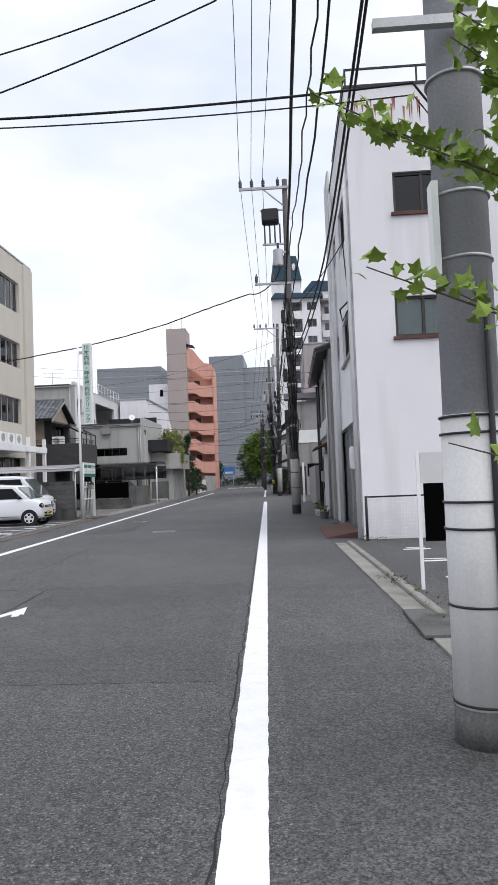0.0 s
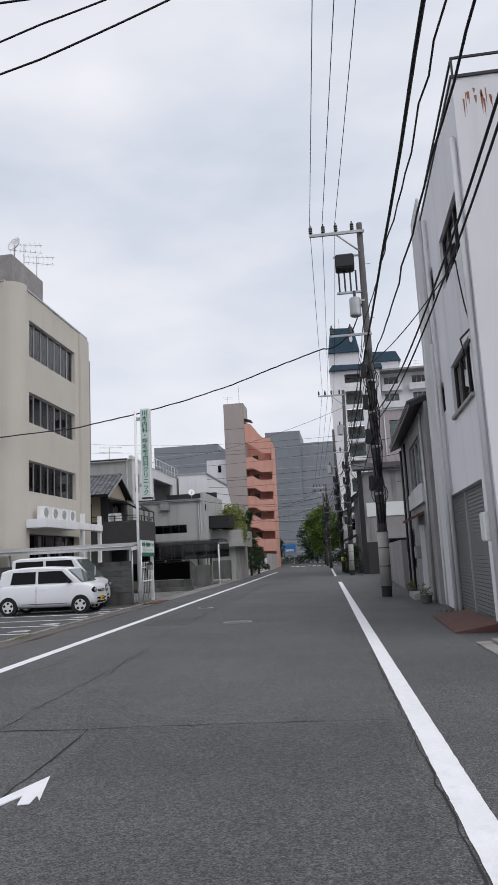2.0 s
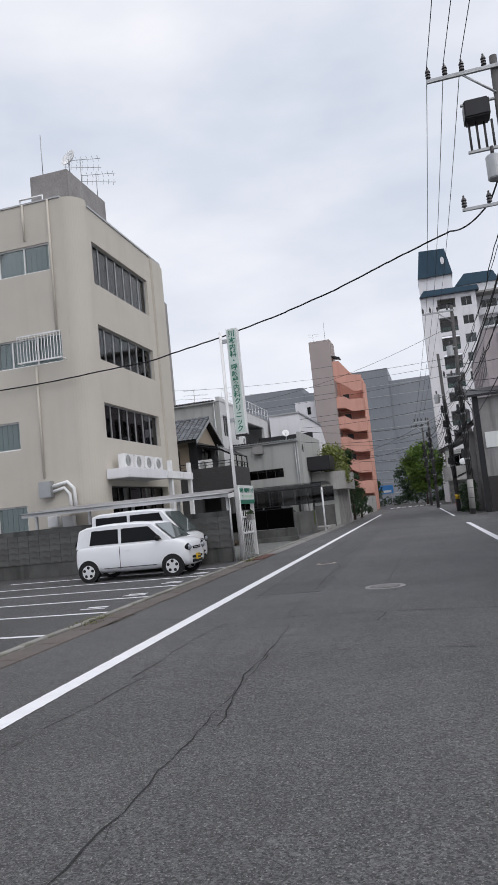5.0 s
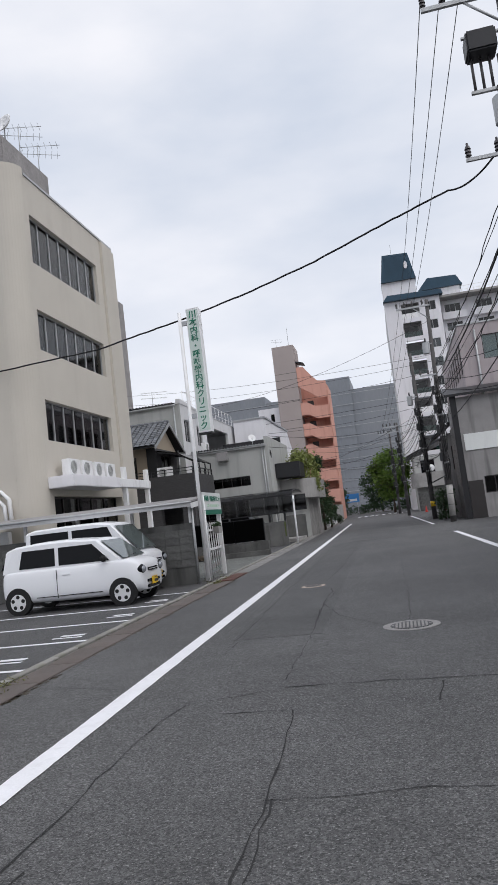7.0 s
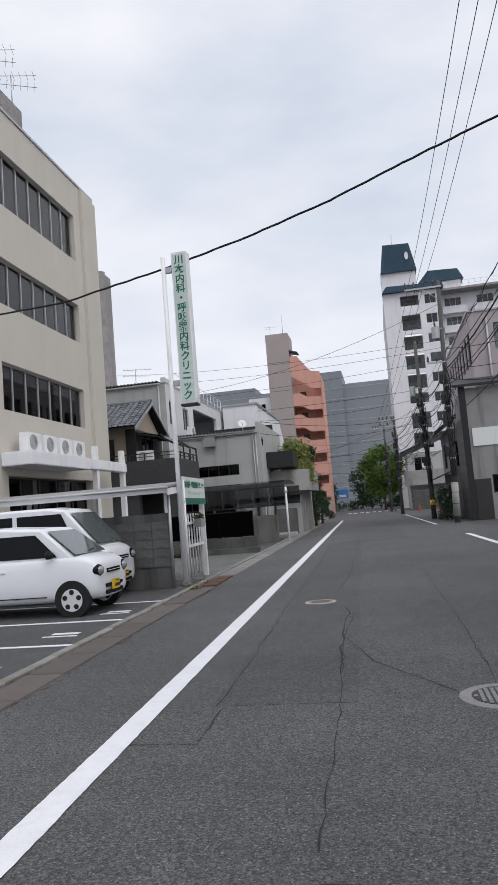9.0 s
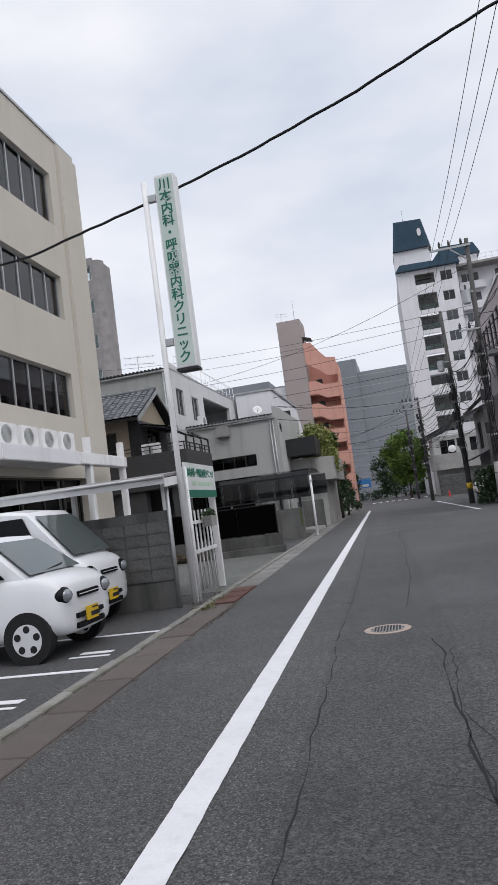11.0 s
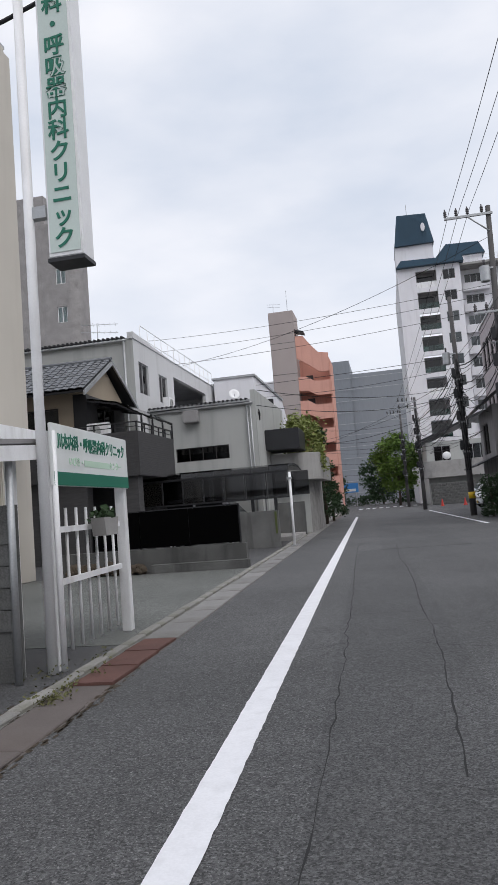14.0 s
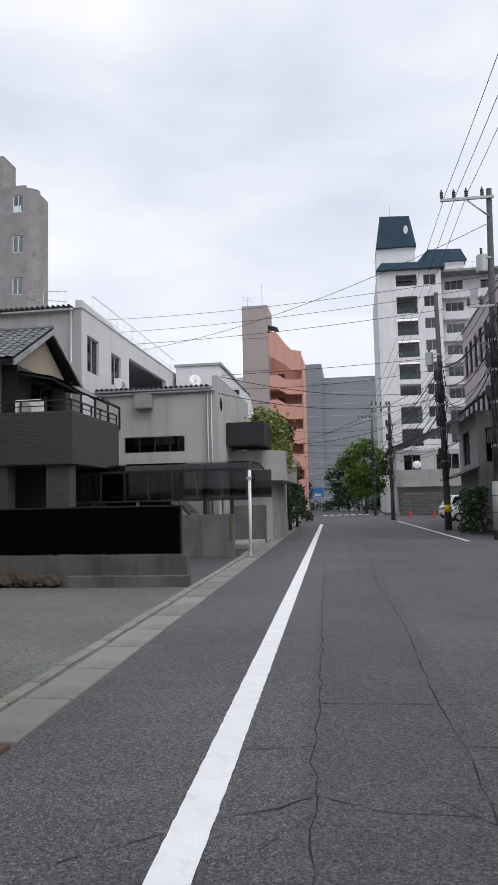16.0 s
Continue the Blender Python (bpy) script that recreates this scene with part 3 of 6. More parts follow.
def manhole(at, r, label, ring_mat, lid_mat):
    t = thing("manhole_cover", label, "manhole", at, "manhole covers")
    bm = bmesh.new()
    bmesh.ops.create_cone(bm, cap_ends=True, segments=40, radius1=r, radius2=r, depth=0.016)
    part("ring", bm, ring_mat, t)
    bm = bmesh.new()
    bmesh.ops.create_cone(bm, cap_ends=True, segments=40, radius1=r * 0.74, radius2=r * 0.74, depth=0.024)
    part("lid", bm, lid_mat, t)
    bm = bmesh.new()
    for i in range(-5, 6):
        for j in range(-5, 6):
            if i * i + j * j < 26:
                box(bm, (i - 0.3) * r * 0.13, (i + 0.3) * r * 0.13, (j - 0.3) * r * 0.13, (j + 0.3) * r * 0.13, 0.012, 0.016)
    part("tread", bm, DARK_METAL if ring_mat is IRON_PALE else CONC, t)


manhole((-0.70, 11.75, 0.0), 0.345, "grey cast-iron manhole cover with a studded tread", IRON, DARK_METAL)
manhole((-2.59, 17.31, 0.0), 0.245, "round manhole cover with a pale worn ring", IRON_PALE, IRON)

# parking lot and forecourt kerbs: gutter covers and kerb stones
gut = structure("gutter_west", strip(bmesh.new(), -4.80, -4.37, -20, 95, -0.2, 0.0035), GUTTER, "brownish concrete gutter along the parking side", "gutter")
ker = structure("kerb_west", strip(bmesh.new(), -4.935, -4.81, -20, 95, -0.2, 0.01), KERB, "worn low concrete kerb edge", "kerb")
gut_e = structure("gutter_east", strip(bmesh.new(), 4.05, 4.28, -20, 6.6, -0.2, 0.012), KERB, "pale concrete gutter strip beside the lot", "gutter")
ker_e = structure("kerb_east", strip(bmesh.new(), 4.29, 4.40, -1.2, 6.6, -0.2, 0.02), KERB, "low concrete kerb of the small lot", "kerb")


def moulded(dx, dy, dz, bev):
    bm = B(-dx / 2, dx / 2, -dy / 2, dy / 2, 0, dz)
    bmesh.ops.bevel(bm, geom=[e for e in bm.edges if all(v.co.z > 0 for v in e.verts)], offset=bev, segments=1, affect="EDGES")
    return bm


def pieces(name, parent, mesh_bm, material, spots):
    me = bpy.data.meshes.new(name)
    mesh_bm.to_mesh(me)
    mesh_bm.free()
    me.materials.append(material)
    for m in spots:
        ob = new(name, me)
        ob.parent = parent
        ob.matrix_local = m


SLANT = math.degrees(math.atan(0.033))
rng = random.Random(8)
pieces("cover", gut, moulded(0.40, 0.97, 0.02, 0.008), GUTTER, [pose(sx(-4.585, y), y, rng.uniform(-0.004, 0.004), rng.uniform(-0.3, 0.3), 0, SLANT) for y in np.arange(0.5, 20.4, 1.0)])
pieces("cover", gut, moulded(0.40, 0.97, 0.02, 0.008), COVER_GREY, [pose(sx(-4.585, y), y, rng.uniform(-0.005, 0.005), rng.uniform(-0.4, 0.4), rng.uniform(-0.5, 0.5), SLANT) for y in np.arange(23.1, 60, 1.0)])
pieces("kerb_stone", ker, moulded(0.115, 0.585, 0.045, 0.012), KERB, [pose(sx(-4.872, y), y, rng.uniform(-0.008, 0.006), 0, rng.uniform(-2, 2), SLANT + rng.uniform(-0.6, 0.6)) for y in np.arange(0.3, 60, 0.6)])
pieces("kerb_stone", ker_e, moulded(0.10, 0.585, 0.05, 0.012), KERB, [pose(sx(4.345, y), y, 0.005, 0, rng.uniform(-1, 1), SLANT) for y in np.arange(-0.9, 6.4, 0.6)])
for y in (20.62, 21.27, 21.92):
    part("steel_cover", B(sx(-4.77, y), sx(-4.40, y), y, y + 0.62, 0.0, 0.03, bev=0.006), RED_MAT, gut, "rusty red gutter lid")
bm = bmesh.new()
rng = random.Random(19)
for _ in range(700):
    y = rng.choice((rng.uniform(8.5, 21.2), rng.uniform(18.5, 21.0), rng.uniform(9.2, 10.4)))
    edge = rng.choice((-4.36, -4.80, -4.95))
    w = rng.uniform(0.008, 0.032)
    c = Vector((sx(edge + rng.gauss(0, 0.03), y), y, 0.013 if edge < -4.4 else 0.0055))
    bm.faces.new([bm.verts.new(c + Vector((math.cos(a) * w * rng.uniform(0.4, 0.8), math.sin(a) * w * rng.uniform(0.8, 2.4), 0))) for a in np.linspace(0, math.tau, 7, endpoint=False)])
tagged(part("gutter_dirt", bm, SOIL), "dark soil and grit gathered along gutter edges", "dirt", kind="stuff")
bm = bmesh.new()
for _ in range(60):
    y = rng.choice((rng.uniform(9.2, 10.3), rng.uniform(20.0, 20.9)))
    quad_leaves(bm, (sx(-4.83, y) + rng.gauss(0, 0.08), y, 0.03), (0.05, 0.10, 0.015), 8, 0.03, rng)
tagged(part("gutter_weeds", bm, WEED), "moss and weeds growing along the gutter kerb", "weeds", kind="stuff")
structure("pavement_forecourt", prism([(sx(-4.94, 22.4), 22.4), (sx(-4.94, 31.0), 31.0), (-24, 31.0), (-24, 22.4)], (-0.1, 0.003)), FORECOURT, "smooth grey-green asphalt forecourt behind the gate", "pavement")
part("steel_cover", B(4.05, 4.75, -2.1, -0.9, 0.01, 0.035), CONC_DARK, gut_e, "dark steel lid over the gutter")


# ---- the beige office building ----
def ac_unit(at, rz=0, label="white air-conditioner outdoor unit with a round fan"):
    t = thing("outdoor_unit", label, "air conditioner", at, "air conditioners", rz=rz)
    part("casing", B(-0.39, 0.39, -0.14, 0.14, 0.03, 0.58, bev=0.015), WHITE_METAL, t)
    bm = bmesh.new()
    for r in (0.07, 0.12, 0.17, 0.22):
        tube(bm, [(-0.09 + r * math.cos(a), -0.15, 0.305 + r * math.sin(a)) for a in np.linspace(0, math.tau, 20)], 0.006, 4, cap=False)
    part("fan_grille", bm, GALV, t)
    bm = bmesh.new()
    bmesh.ops.create_cone(bm, cap_ends=True, segments=24, radius1=0.205, radius2=0.205, depth=0.006, matrix=pose(-0.09, -0.142, 0.305, 90))
    part("fan_opening", bm, GREY_WALL, t)
    for x in (-0.3, 0.3):
        part("foot", B(x - 0.03, x + 0.03, -0.16, 0.16, 0, 0.03), DARK_METAL, t)
    return t


bb = thing("office_building", "four-storey beige rendered office building with ribbon windows", "building")
EX, SY, TOP = -11.53, 22.9, 14.15
rowz = ((10.9, 12.6), (7.88, 9.27), (4.83, 6.2))
east = facade(bb, (EX, 23.6), (EX, 31.0), 0, TOP - 0.25, BEIGE,
              [dict(u0=0.24, u1=5.62, z0=a, z1=b, n=7, frame_mat=ALU, glass=GLASS_CLEAR if a > 6 else GLASS, depth=0.16, curtain=0.75 if a > 6 else 0) for a, b in rowz]
              + [dict(u0=0.3, u1=6.0, z0=0.35, z1=3.0, n=5, frame_mat=DARK_FRAME, glass=GLASS_DARK, depth=0.3)], th=0.35)
facade(bb, (-28, SY), (-12.25, SY), 0, TOP, BEIGE,
       [dict(u0=9.6, u1=15.13 - 0.0, z0=11.4, z1=12.5, n=5, frame_mat=WHITE_METAL, glass=GLASS_CLEAR, curtain=0.9), dict(u0=10.0, u1=15.4, z0=7.8, z1=8.9, n=5, frame_mat=WHITE_METAL, glass=GLASS_CLEAR, curtain=0.7),
        dict(u0=9.6, u1=13.35, z0=4.67, z1=5.75, n=3, frame_mat=WHITE_METAL, glass=GLASS_CLEAR, curtain=0.95), dict(u0=9.6, u1=13.45, z0=1.4, z1=2.55, n=3, frame_mat=WHITE_METAL, glass=GLASS_CLEAR, curtain=0.95)], th=0.3)
arc = [(-12.25 + 0.72 * math.sin(a), 23.62 - 0.72 * math.cos(a)) for a in np.linspace(0, math.pi / 2, 12)]
part("corner", prism(arc + [(-12.0, 23.62), (-12.25, 23.4)], (0, TOP)), BEIGE, bb)
part("pier", B(EX - 0.3, EX + 0.11, 29.75, 30.85, 0, 13.85, bev=0.03), BEIGE, bb)
part("north_wall", B(-28, EX, 31.0, 31.3, 0, TOP - 0.3), BEIGE, bb)
part("west_wall", B(-28.3, -28, SY, 31.3, 0, TOP - 0.3), BEIGE, bb)
part("roof", B(-27.9, EX - 0.36, 23.3, 31, 13.2, 13.45), CONC, bb)
for z in (3.6, 6.9, 10.1):
    part("floor_slab", B(-27.9, EX - 0.36, 23.3, 30.9, z, z + 0.2), CONC, bb)
bm = B(EX - 0.38, EX + 0.04, 23.62, 31.0, TOP - 0.249, TOP - 0.17)
part("coping", bm, ALU, bb)
part("coping", B(-28, -12.25, SY - 0.04, SY + 0.32, TOP + 0.001, TOP + 0.06), ALU, bb)
part("penthouse", B(-14.7, -12.95, 25.0, 28.5, 13.45, 16.45, bev=0.02), BROWN_TILE, bb)
for x, z0, z1 in ((-12.75, 8.9, TOP), (-13.72, 3.5, 7.7), (-13.85, 12.7, TOP)):
    part("drain_pipe", T([(x, SY - 0.06, z0), (x, SY - 0.06, z1)], 0.045), BEIGE, bb)
part("conduit", T([(-13.6, SY - 0.1, 3.1), (-12.75, SY - 0.1, 3.25), (-12.5, SY - 0.1, 3.0), (-12.45, SY - 0.1, 2.1)], 0.07), WHITE_METAL, bb)
part("conduit", T([(-13.6, SY - 0.1, 2.9), (-12.9, SY - 0.1, 3.05), (-12.68, SY - 0.1, 2.8), (-12.64, SY - 0.1, 2.1)], 0.06), WHITE_METAL, bb)
part("meter_box", B(-13.85, -13.35, SY - 0.3, SY - 0.003, 2.75, 3.35, bev=0.02), GALV, bb)
part("meter_box", B(-13.6, -13.15, SY - 0.25, SY - 0.003, 1.65, 2.05, bev=0.02), WHITE_METAL, bb)
part("meter_box", B(-13.0, -12.55, SY - 0.25, SY - 0.003, 1.6, 2.0, bev=0.02), WHITE_METAL, bb)
rl = part("window_railing", B(-14.3, -12.45, SY - 0.38, SY - 0.34, 8.85, 8.9), WHITE_METAL, bb, "white steel window guard")
part("rail", B(-14.3, -12.45, SY - 0.38, SY - 0.34, 7.85, 7.9), WHITE_METAL, rl)
for i in range(15):
    x = -14.28 + i * 0.129
    part("bar", B(x - 0.012, x + 0.012, SY - 0.37, SY - 0.35, 7.9, 8.85), WHITE_METAL, rl)
for x in (-14.28, -12.47):
    part("bracket", B(x - 0.015, x + 0.015, SY - 0.35, SY, 7.86, 7.89), WHITE_METAL, rl)
led = part("entrance_canopy", B(EX + 0.002, -10.62, 23.55, 27.35, 3.22, 3.6, bev=0.02), WHITE_WALL, bb, "white concrete canopy slab")
part("beam", B(-10.9, -10.62, 27.36, 30.6, 3.25, 3.58, bev=0.02), WHITE_METAL, led)
for y in (28.0, 30.4):
    part("post", B(-10.85, -10.68, y, y + 0.2, 0, 4.05, bev=0.01), WHITE_METAL, led)
for i in range(4):
    ac_unit((-11.12, 24.45 + i * 1.0, 3.6), 90)

# on its roof
t = thing("dish_antenna", "white satellite dish on the roof penthouse", "antenna", (-13.1, 25.5, 16.45))
bm = bmesh.new()
bmesh.ops.create_uvsphere(bm, u_segments=20, v_segments=12, radius=0.55)
bmesh.ops.delete(bm, geom=[v for v in bm.verts if v.co.z > -0.38], context="VERTS")
bmesh.ops.transform(bm, matrix=pose(0, 0, 0.75, 70, 0, -20) @ Matrix.Translation((0, 0, 0.4)), verts=bm.verts)
bmesh.ops.solidify(bm, geom=bm.faces, thickness=0.02)
part("dish", bm, WHITE_METAL, t, smooth=True)
part("mast", T([(0, 0.05, 0), (0, 0.05, 0.7)], 0.03), GALV, t)


def yagi(at, label):
    t = thing("tv_antenna", label, "antenna", at, "roof antennas")
    part("mast", T([(0, 0, 0), (0, 0, 1.35)], 0.02), GALV, t)
    for z, ang in ((1.3, 0.3), (0.95, 0.5)):
        bm = bmesh.new()
        d = Vector((math.cos(ang), math.sin(ang), 0))
        tube(bm, [Vector((0, 0, z)) - d * 0.7, Vector((0, 0, z)) + d * 0.9], 0.012, 5)
        s = Vector((-d.y, d.x, 0))
        for i in range(7):
            c = Vector((0, 0, z)) + d * (-0.65 + i * 0.24)
            tube(bm, [c - s * 0.28, c + s * 0.28], 0.007, 4)
        part("element", bm, GALV, t)


yagi((-13.2, 26.8, 16.45), "thin aluminium television antenna on a roof")
yagi((-13.2, 28.3, 16.45), "thin aluminium television antenna on a roof")
tagged(part("lightning_rod", T([(-14.4, 25.6, 16.45), (-14.4, 25.6, 18.6)], 0.02), GALV), "thin lightning rod on the penthouse roof", "rod")
tagged(part("roof_rail", T([(-14.2, 23.3, 14.2), (-14.2, 23.3, 14.6), (-13.2, 23.3, 14.6), (-13.2, 23.3, 14.2)], 0.04), WHITE_METAL), "white bent pipe on the roof edge", "pipe")

# ---- block wall, canopy, clinic sign and gate ----
bw = structure("wall_block", B(-30, -6.06, 20.815, 20.94, 0, 1.60), CONC_DARK, "weathered grey concrete block wall behind the parking lot", "wall")
rng = random.Random(2)
spots = []
for j in range(2, 7):
    for i in range(48):
        x = -6.26 - i * 0.40
        spots.append(pose(x, 20.8 + rng.uniform(-0.002, 0.002), 0.155 + j * 0.197, 90))
pieces("block", bw, moulded(0.393, 0.191, 0.008, 0.004), CONC_DARK, spots)
cp = thing("metal_canopy", "pale metal lean-to canopy over the block wall on posts", "canopy")
part("roof", prism([(20.42, 2.126), (22.6, 2.30), (22.6, 2.34), (20.42, 2.17)], (-13.2, -5.95), "x"), OLD_WALL, cp)
part("fascia", B(-13.2, -5.93, 20.40, 20.448, 2.02, 2.125), LIGHT_WALL, cp)
part("gutter", T([(-13.2, 20.35, 2.15), (-5.9, 20.35, 2.13)], 0.03), GALV, cp)
part("end_board", prism([(20.45, 1.97), (22.6, 2.14), (22.6, 2.28), (20.45, 2.11)], (-5.949, -5.93), "x"), WHITE_METAL, cp)
for x in (-13.0, -11.0, -9.4, -7.8, -6.15):
    part("post", B(x - 0.04, x + 0.04, 20.955, 21.035, 0, 2.12), WHITE_METAL, cp)
part("down_pipe", T([(-6.02, 20.75, 2.05), (-6.02, 20.75, 0)], 0.035), GALV, cp)

sg = thing("clinic_sign", "tall white clinic sign with green lettering on a steel pole", "sign", (-5.88, 21.12, 0))
part("pole", T([(0, 0, 0), (0, 0, 7.38)], 0.05, 14), WHITE_METAL, sg)
part("stay", T([(0.07, 0.10, 0), (0.07, 0.10, 2.3)], 0.03, 10), WHITE_METAL, sg)
cab = part("cabinet", B(0.19, 0.555, 0.0, 0.26, 3.98, 7.46, bev=0.012), WHITE_METAL, sg, "white sign box with grey steel edges")
part("face", B(0.215, 0.53, -0.008, -0.002, 4.03, 7.41), SIGN_FACE, cab)
part("base", B(0.18, 0.565, -0.005, 0.265, 3.94, 3.979), DARK_METAL, cab)
words = "川本内科・呼吸器内科クリニック"
text_mesh("letter", [(c, 0.225, pose(0.372, -0.012, 7.26 - i * 0.222, 90)) for i, c in enumerate(words)], GREEN, cab)
for z in (4.4, 7.0):
    part("bracket", B(0.0, 0.188, -0.02, 0.06, z, z + 0.12), GALV, sg)

gt = thing("clinic_gate", "white steel gate with bars under a clinic name board", "gate", (-5.90, 21.2, 0), rz=2.2)
for y in (0.05, 2.12):
    part("post", B(-0.06, 0.06, y - 0.06, y + 0.06, 0, 2.3, bev=0.008), WHITE_METAL, gt)
bd = part("name_board", B(0.062, 0.10, -0.02, 2.16, 1.76, 2.38, bev=0.006), SIGN_WHITE, gt, "white name board with green text and stripe")
part("stripe", B(0.101, 0.106, -0.01, 2.15, 1.765, 1.90), GREEN, bd)
text_mesh("letter", [(c, 0.17, pose(0.103, 0.16 + i * 0.131, 2.20, 90, 0, 90) @ Matrix.Diagonal((0.76, 1.0, 1.0, 1.0))) for i, c in enumerate(words)], GREEN, bd)
text_mesh("small_letter", [("いびき・", 0.10, pose(0.103, 0.55, 2.01, 90, 0, 90)), ("センター", 0.10, pose(0.103, 1.72, 2.01, 90, 0, 90))], PALE_GREEN, bd)
part("text_bar", B(0.101, 0.104, 0.76, 1.52, 1.975, 2.045), PALE_GREEN, bd)
leafg = part("gate_leaf", B(-0.03, 0.01, 0.16, 2.0, 1.30, 1.36), WHITE_METAL, gt)
part("rail", B(-0.03, 0.01, 0.16, 2.0, 0.78, 0.84), WHITE_METAL, leafg)
for i in range(7):
    y = 0.26 + i * 0.27
    part("bar", T([(-0.045, y, 0.10), (-0.045, y, 1.55)], 0.018, 8), WHITE_METAL, leafg)
t = thing("planter_box", "small grey planter with green leaves hung on the gate", "planter", (-5.88, 22.35, 1.22))
part("box", prism([(-0.16, 0), (0.16, 0), (0.2, 0.2), (-0.2, 0.2)], (0.0, 0.16), "x"), CONC, t)
part("leaves", quad_leaves(bmesh.new(), (0.08, 0, 0.24), (0.05, 0.12, 0.03), 60, 0.08, random.Random(3)), LEAF_DARK, t)


# ---- cars ----
def loft(rings, close=True):
    bm = bmesh.new()
    vs = [[bm.verts.new(p) for p in r] for r in rings]
    n = len(rings[0])
    for a, b in zip(vs, vs[1:]):
        for k in range(n if close else n - 1):
            bm.faces.new((a[k], a[(k + 1) % n], b[(k + 1) % n], b[k]))
    bm.faces.new(vs[0][::-1])
    bm.faces.new(vs[-1])
    bmesh.ops.recalc_face_normals(bm, faces=bm.faces)
    return bm


def kei_car(at, rz, paint, label, length, width, roof, shape, wheels, plate=True, group="parked cars"):
    """A small boxy car, nose to +x. shape: stations of (x, belt height, roof height or None, tuck) from tail to nose."""
    t = thing("car", label, "car", at, group, rz=rz)
    w = width / 2
    rings = []
    for x, belt, low, tuck in shape["body"]:
        ww = w - tuck
        rings.append([(x, -ww * 0.86, low), (x, -ww * 0.985, low + 0.10), (x, -ww, low + 0.30), (x, -ww * 0.99, (low + belt) / 2 + 0.1), (x, -ww * 0.955, belt - 0.05), (x, -ww * 0.90, belt),
                      (x, -ww * 0.45, belt + 0.02), (x, ww * 0.45, belt + 0.02), (x, ww * 0.90, belt), (x, ww * 0.955, belt - 0.05), (x, ww * 0.99, (low + belt) / 2 + 0.1), (x, ww, low + 0.30), (x, ww * 0.985, low + 0.10), (x, ww * 0.86, low)])
    body = part("body", loft(rings), paint, t, smooth=True)
    md = body.modifiers.new("sub", "SUBSURF")
    md.levels = md.render_levels = 1
    # cabin
    rings = []
    for x, z, wr in shape["cabin"]:
        rings.append([(x, -w * 0.905, shape["belt"] - 0.06), (x, -w * wr, z - 0.05), (x, -w * wr * 0.9, z - 0.005), (x, 0, z + 0.015), (x, w * wr * 0.9, z - 0.005), (x, w * wr, z - 0.05), (x, w * 0.905, shape["belt"] - 0.06)])
    xs = [r[0][0] for r in rings]
    cab = part("cabin", loft([[(p[0] + sh * max(0.0, (p[2] - shape["belt"])) / (roof - shape["belt"]), p[1], p[2]) for p in r] for r, sh in zip(rings, shape["rake"])]), paint, t, smooth=False)
    # side windows follow the tumblehome of the cabin
    wr = shape["cabin"][1][2]
    belt, top = shape["belt"] + 0.02, roof - 0.14

    def side_y(z):
        f = (z - (shape["belt"] - 0.06)) / (roof - 0.05 - (shape["belt"] - 0.06))
        return w * (0.905 + (wr - 0.905) * f) + 0.004
    for s in (-1, 1):
        for a0, a1, b0, b1 in shape["sides"]:
            bm = bmesh.new()
            q = [(a0, belt), (a1, belt), (b1, top), (b0, top)]
            v = [bm.verts.new((x, s * side_y(z), z)) for x, z in q]
            v2 = [bm.verts.new((x, s * (side_y(z) + 0.006), z)) for x, z in q]
            bm.faces.new(v)
            bm.faces.new(v2)
            for i in range(4):
                bm.faces.new((v[i], v[(i + 1) % 4], v2[(i + 1) % 4], v2[i]))
            bmesh.ops.recalc_face_normals(bm, faces=bm.faces)
            part("side_window", bm, BLACK_GLASS, t, "dark side window")
    for key, nm in (("screen", "windscreen"), ("rear", "rear_window")):
        (xb, zb), (xt, zt) = shape[key]
        out = 0.012 if key == "screen" else -0.012
        if key == "screen":
            xb, xt, zt = xb + 0.03, xt + 0.06, zt - 0.01
        bm = bmesh.new()
        wb, wt = w * 0.86, w * wr * 0.86
        v = [bm.verts.new(p) for p in ((xb, -wb, zb), (xb, wb, zb), (xt, wt, zt), (xt, -wt, zt))]
        v2 = [bm.verts.new(p) for p in ((xb + out, -wb, zb), (xb + out, wb, zb), (xt + out, wt, zt), (xt + out, -wt, zt))]
        bm.faces.new(v)
        bm.faces.new(v2)
        for i in range(4):
            bm.faces.new((v[i], v[(i + 1) % 4], v2[(i + 1) % 4], v2[i]))
        bmesh.ops.recalc_face_normals(bm, faces=bm.faces)
        part(nm, bm, SCREEN_GLASS if key == "screen" else BLACK_GLASS, t)
    for x in wheels:
        for s in (-1, 1):
            y = s * (w - 0.075)
            part("wheel_arch", _disc(0.305, 0.14, (x, s * (w - 0.068), 0.29)), RUBBER, t, "dark wheel arch")
            wh = part("wheel", _disc(0.275, 0.16, (x, y, 0.275), bev=0.03), RUBBER, t, "black tyre on a silver wheel")
            part("rim", _disc(0.205, 0.172, (x, y, 0.275), bev=0.02), RIM, wh, "silver wheel cover with round holes")
            bm = bmesh.new()
            for k in range(5):
                a = k * math.tau / 5 + 0.3
                bmesh.ops.create_cone(bm, cap_ends=True, segments=14, radius1=0.043, radius2=0.043, depth=0.178, matrix=pose(x + 0.128 * math.cos(a), y, 0.275 + 0.128 * math.sin(a), 90))
            part("rim_hole", bm, RUBBER, wh)
    xf = shape["body"][-1][0]
    hx, hy, hz = shape["lamp"]
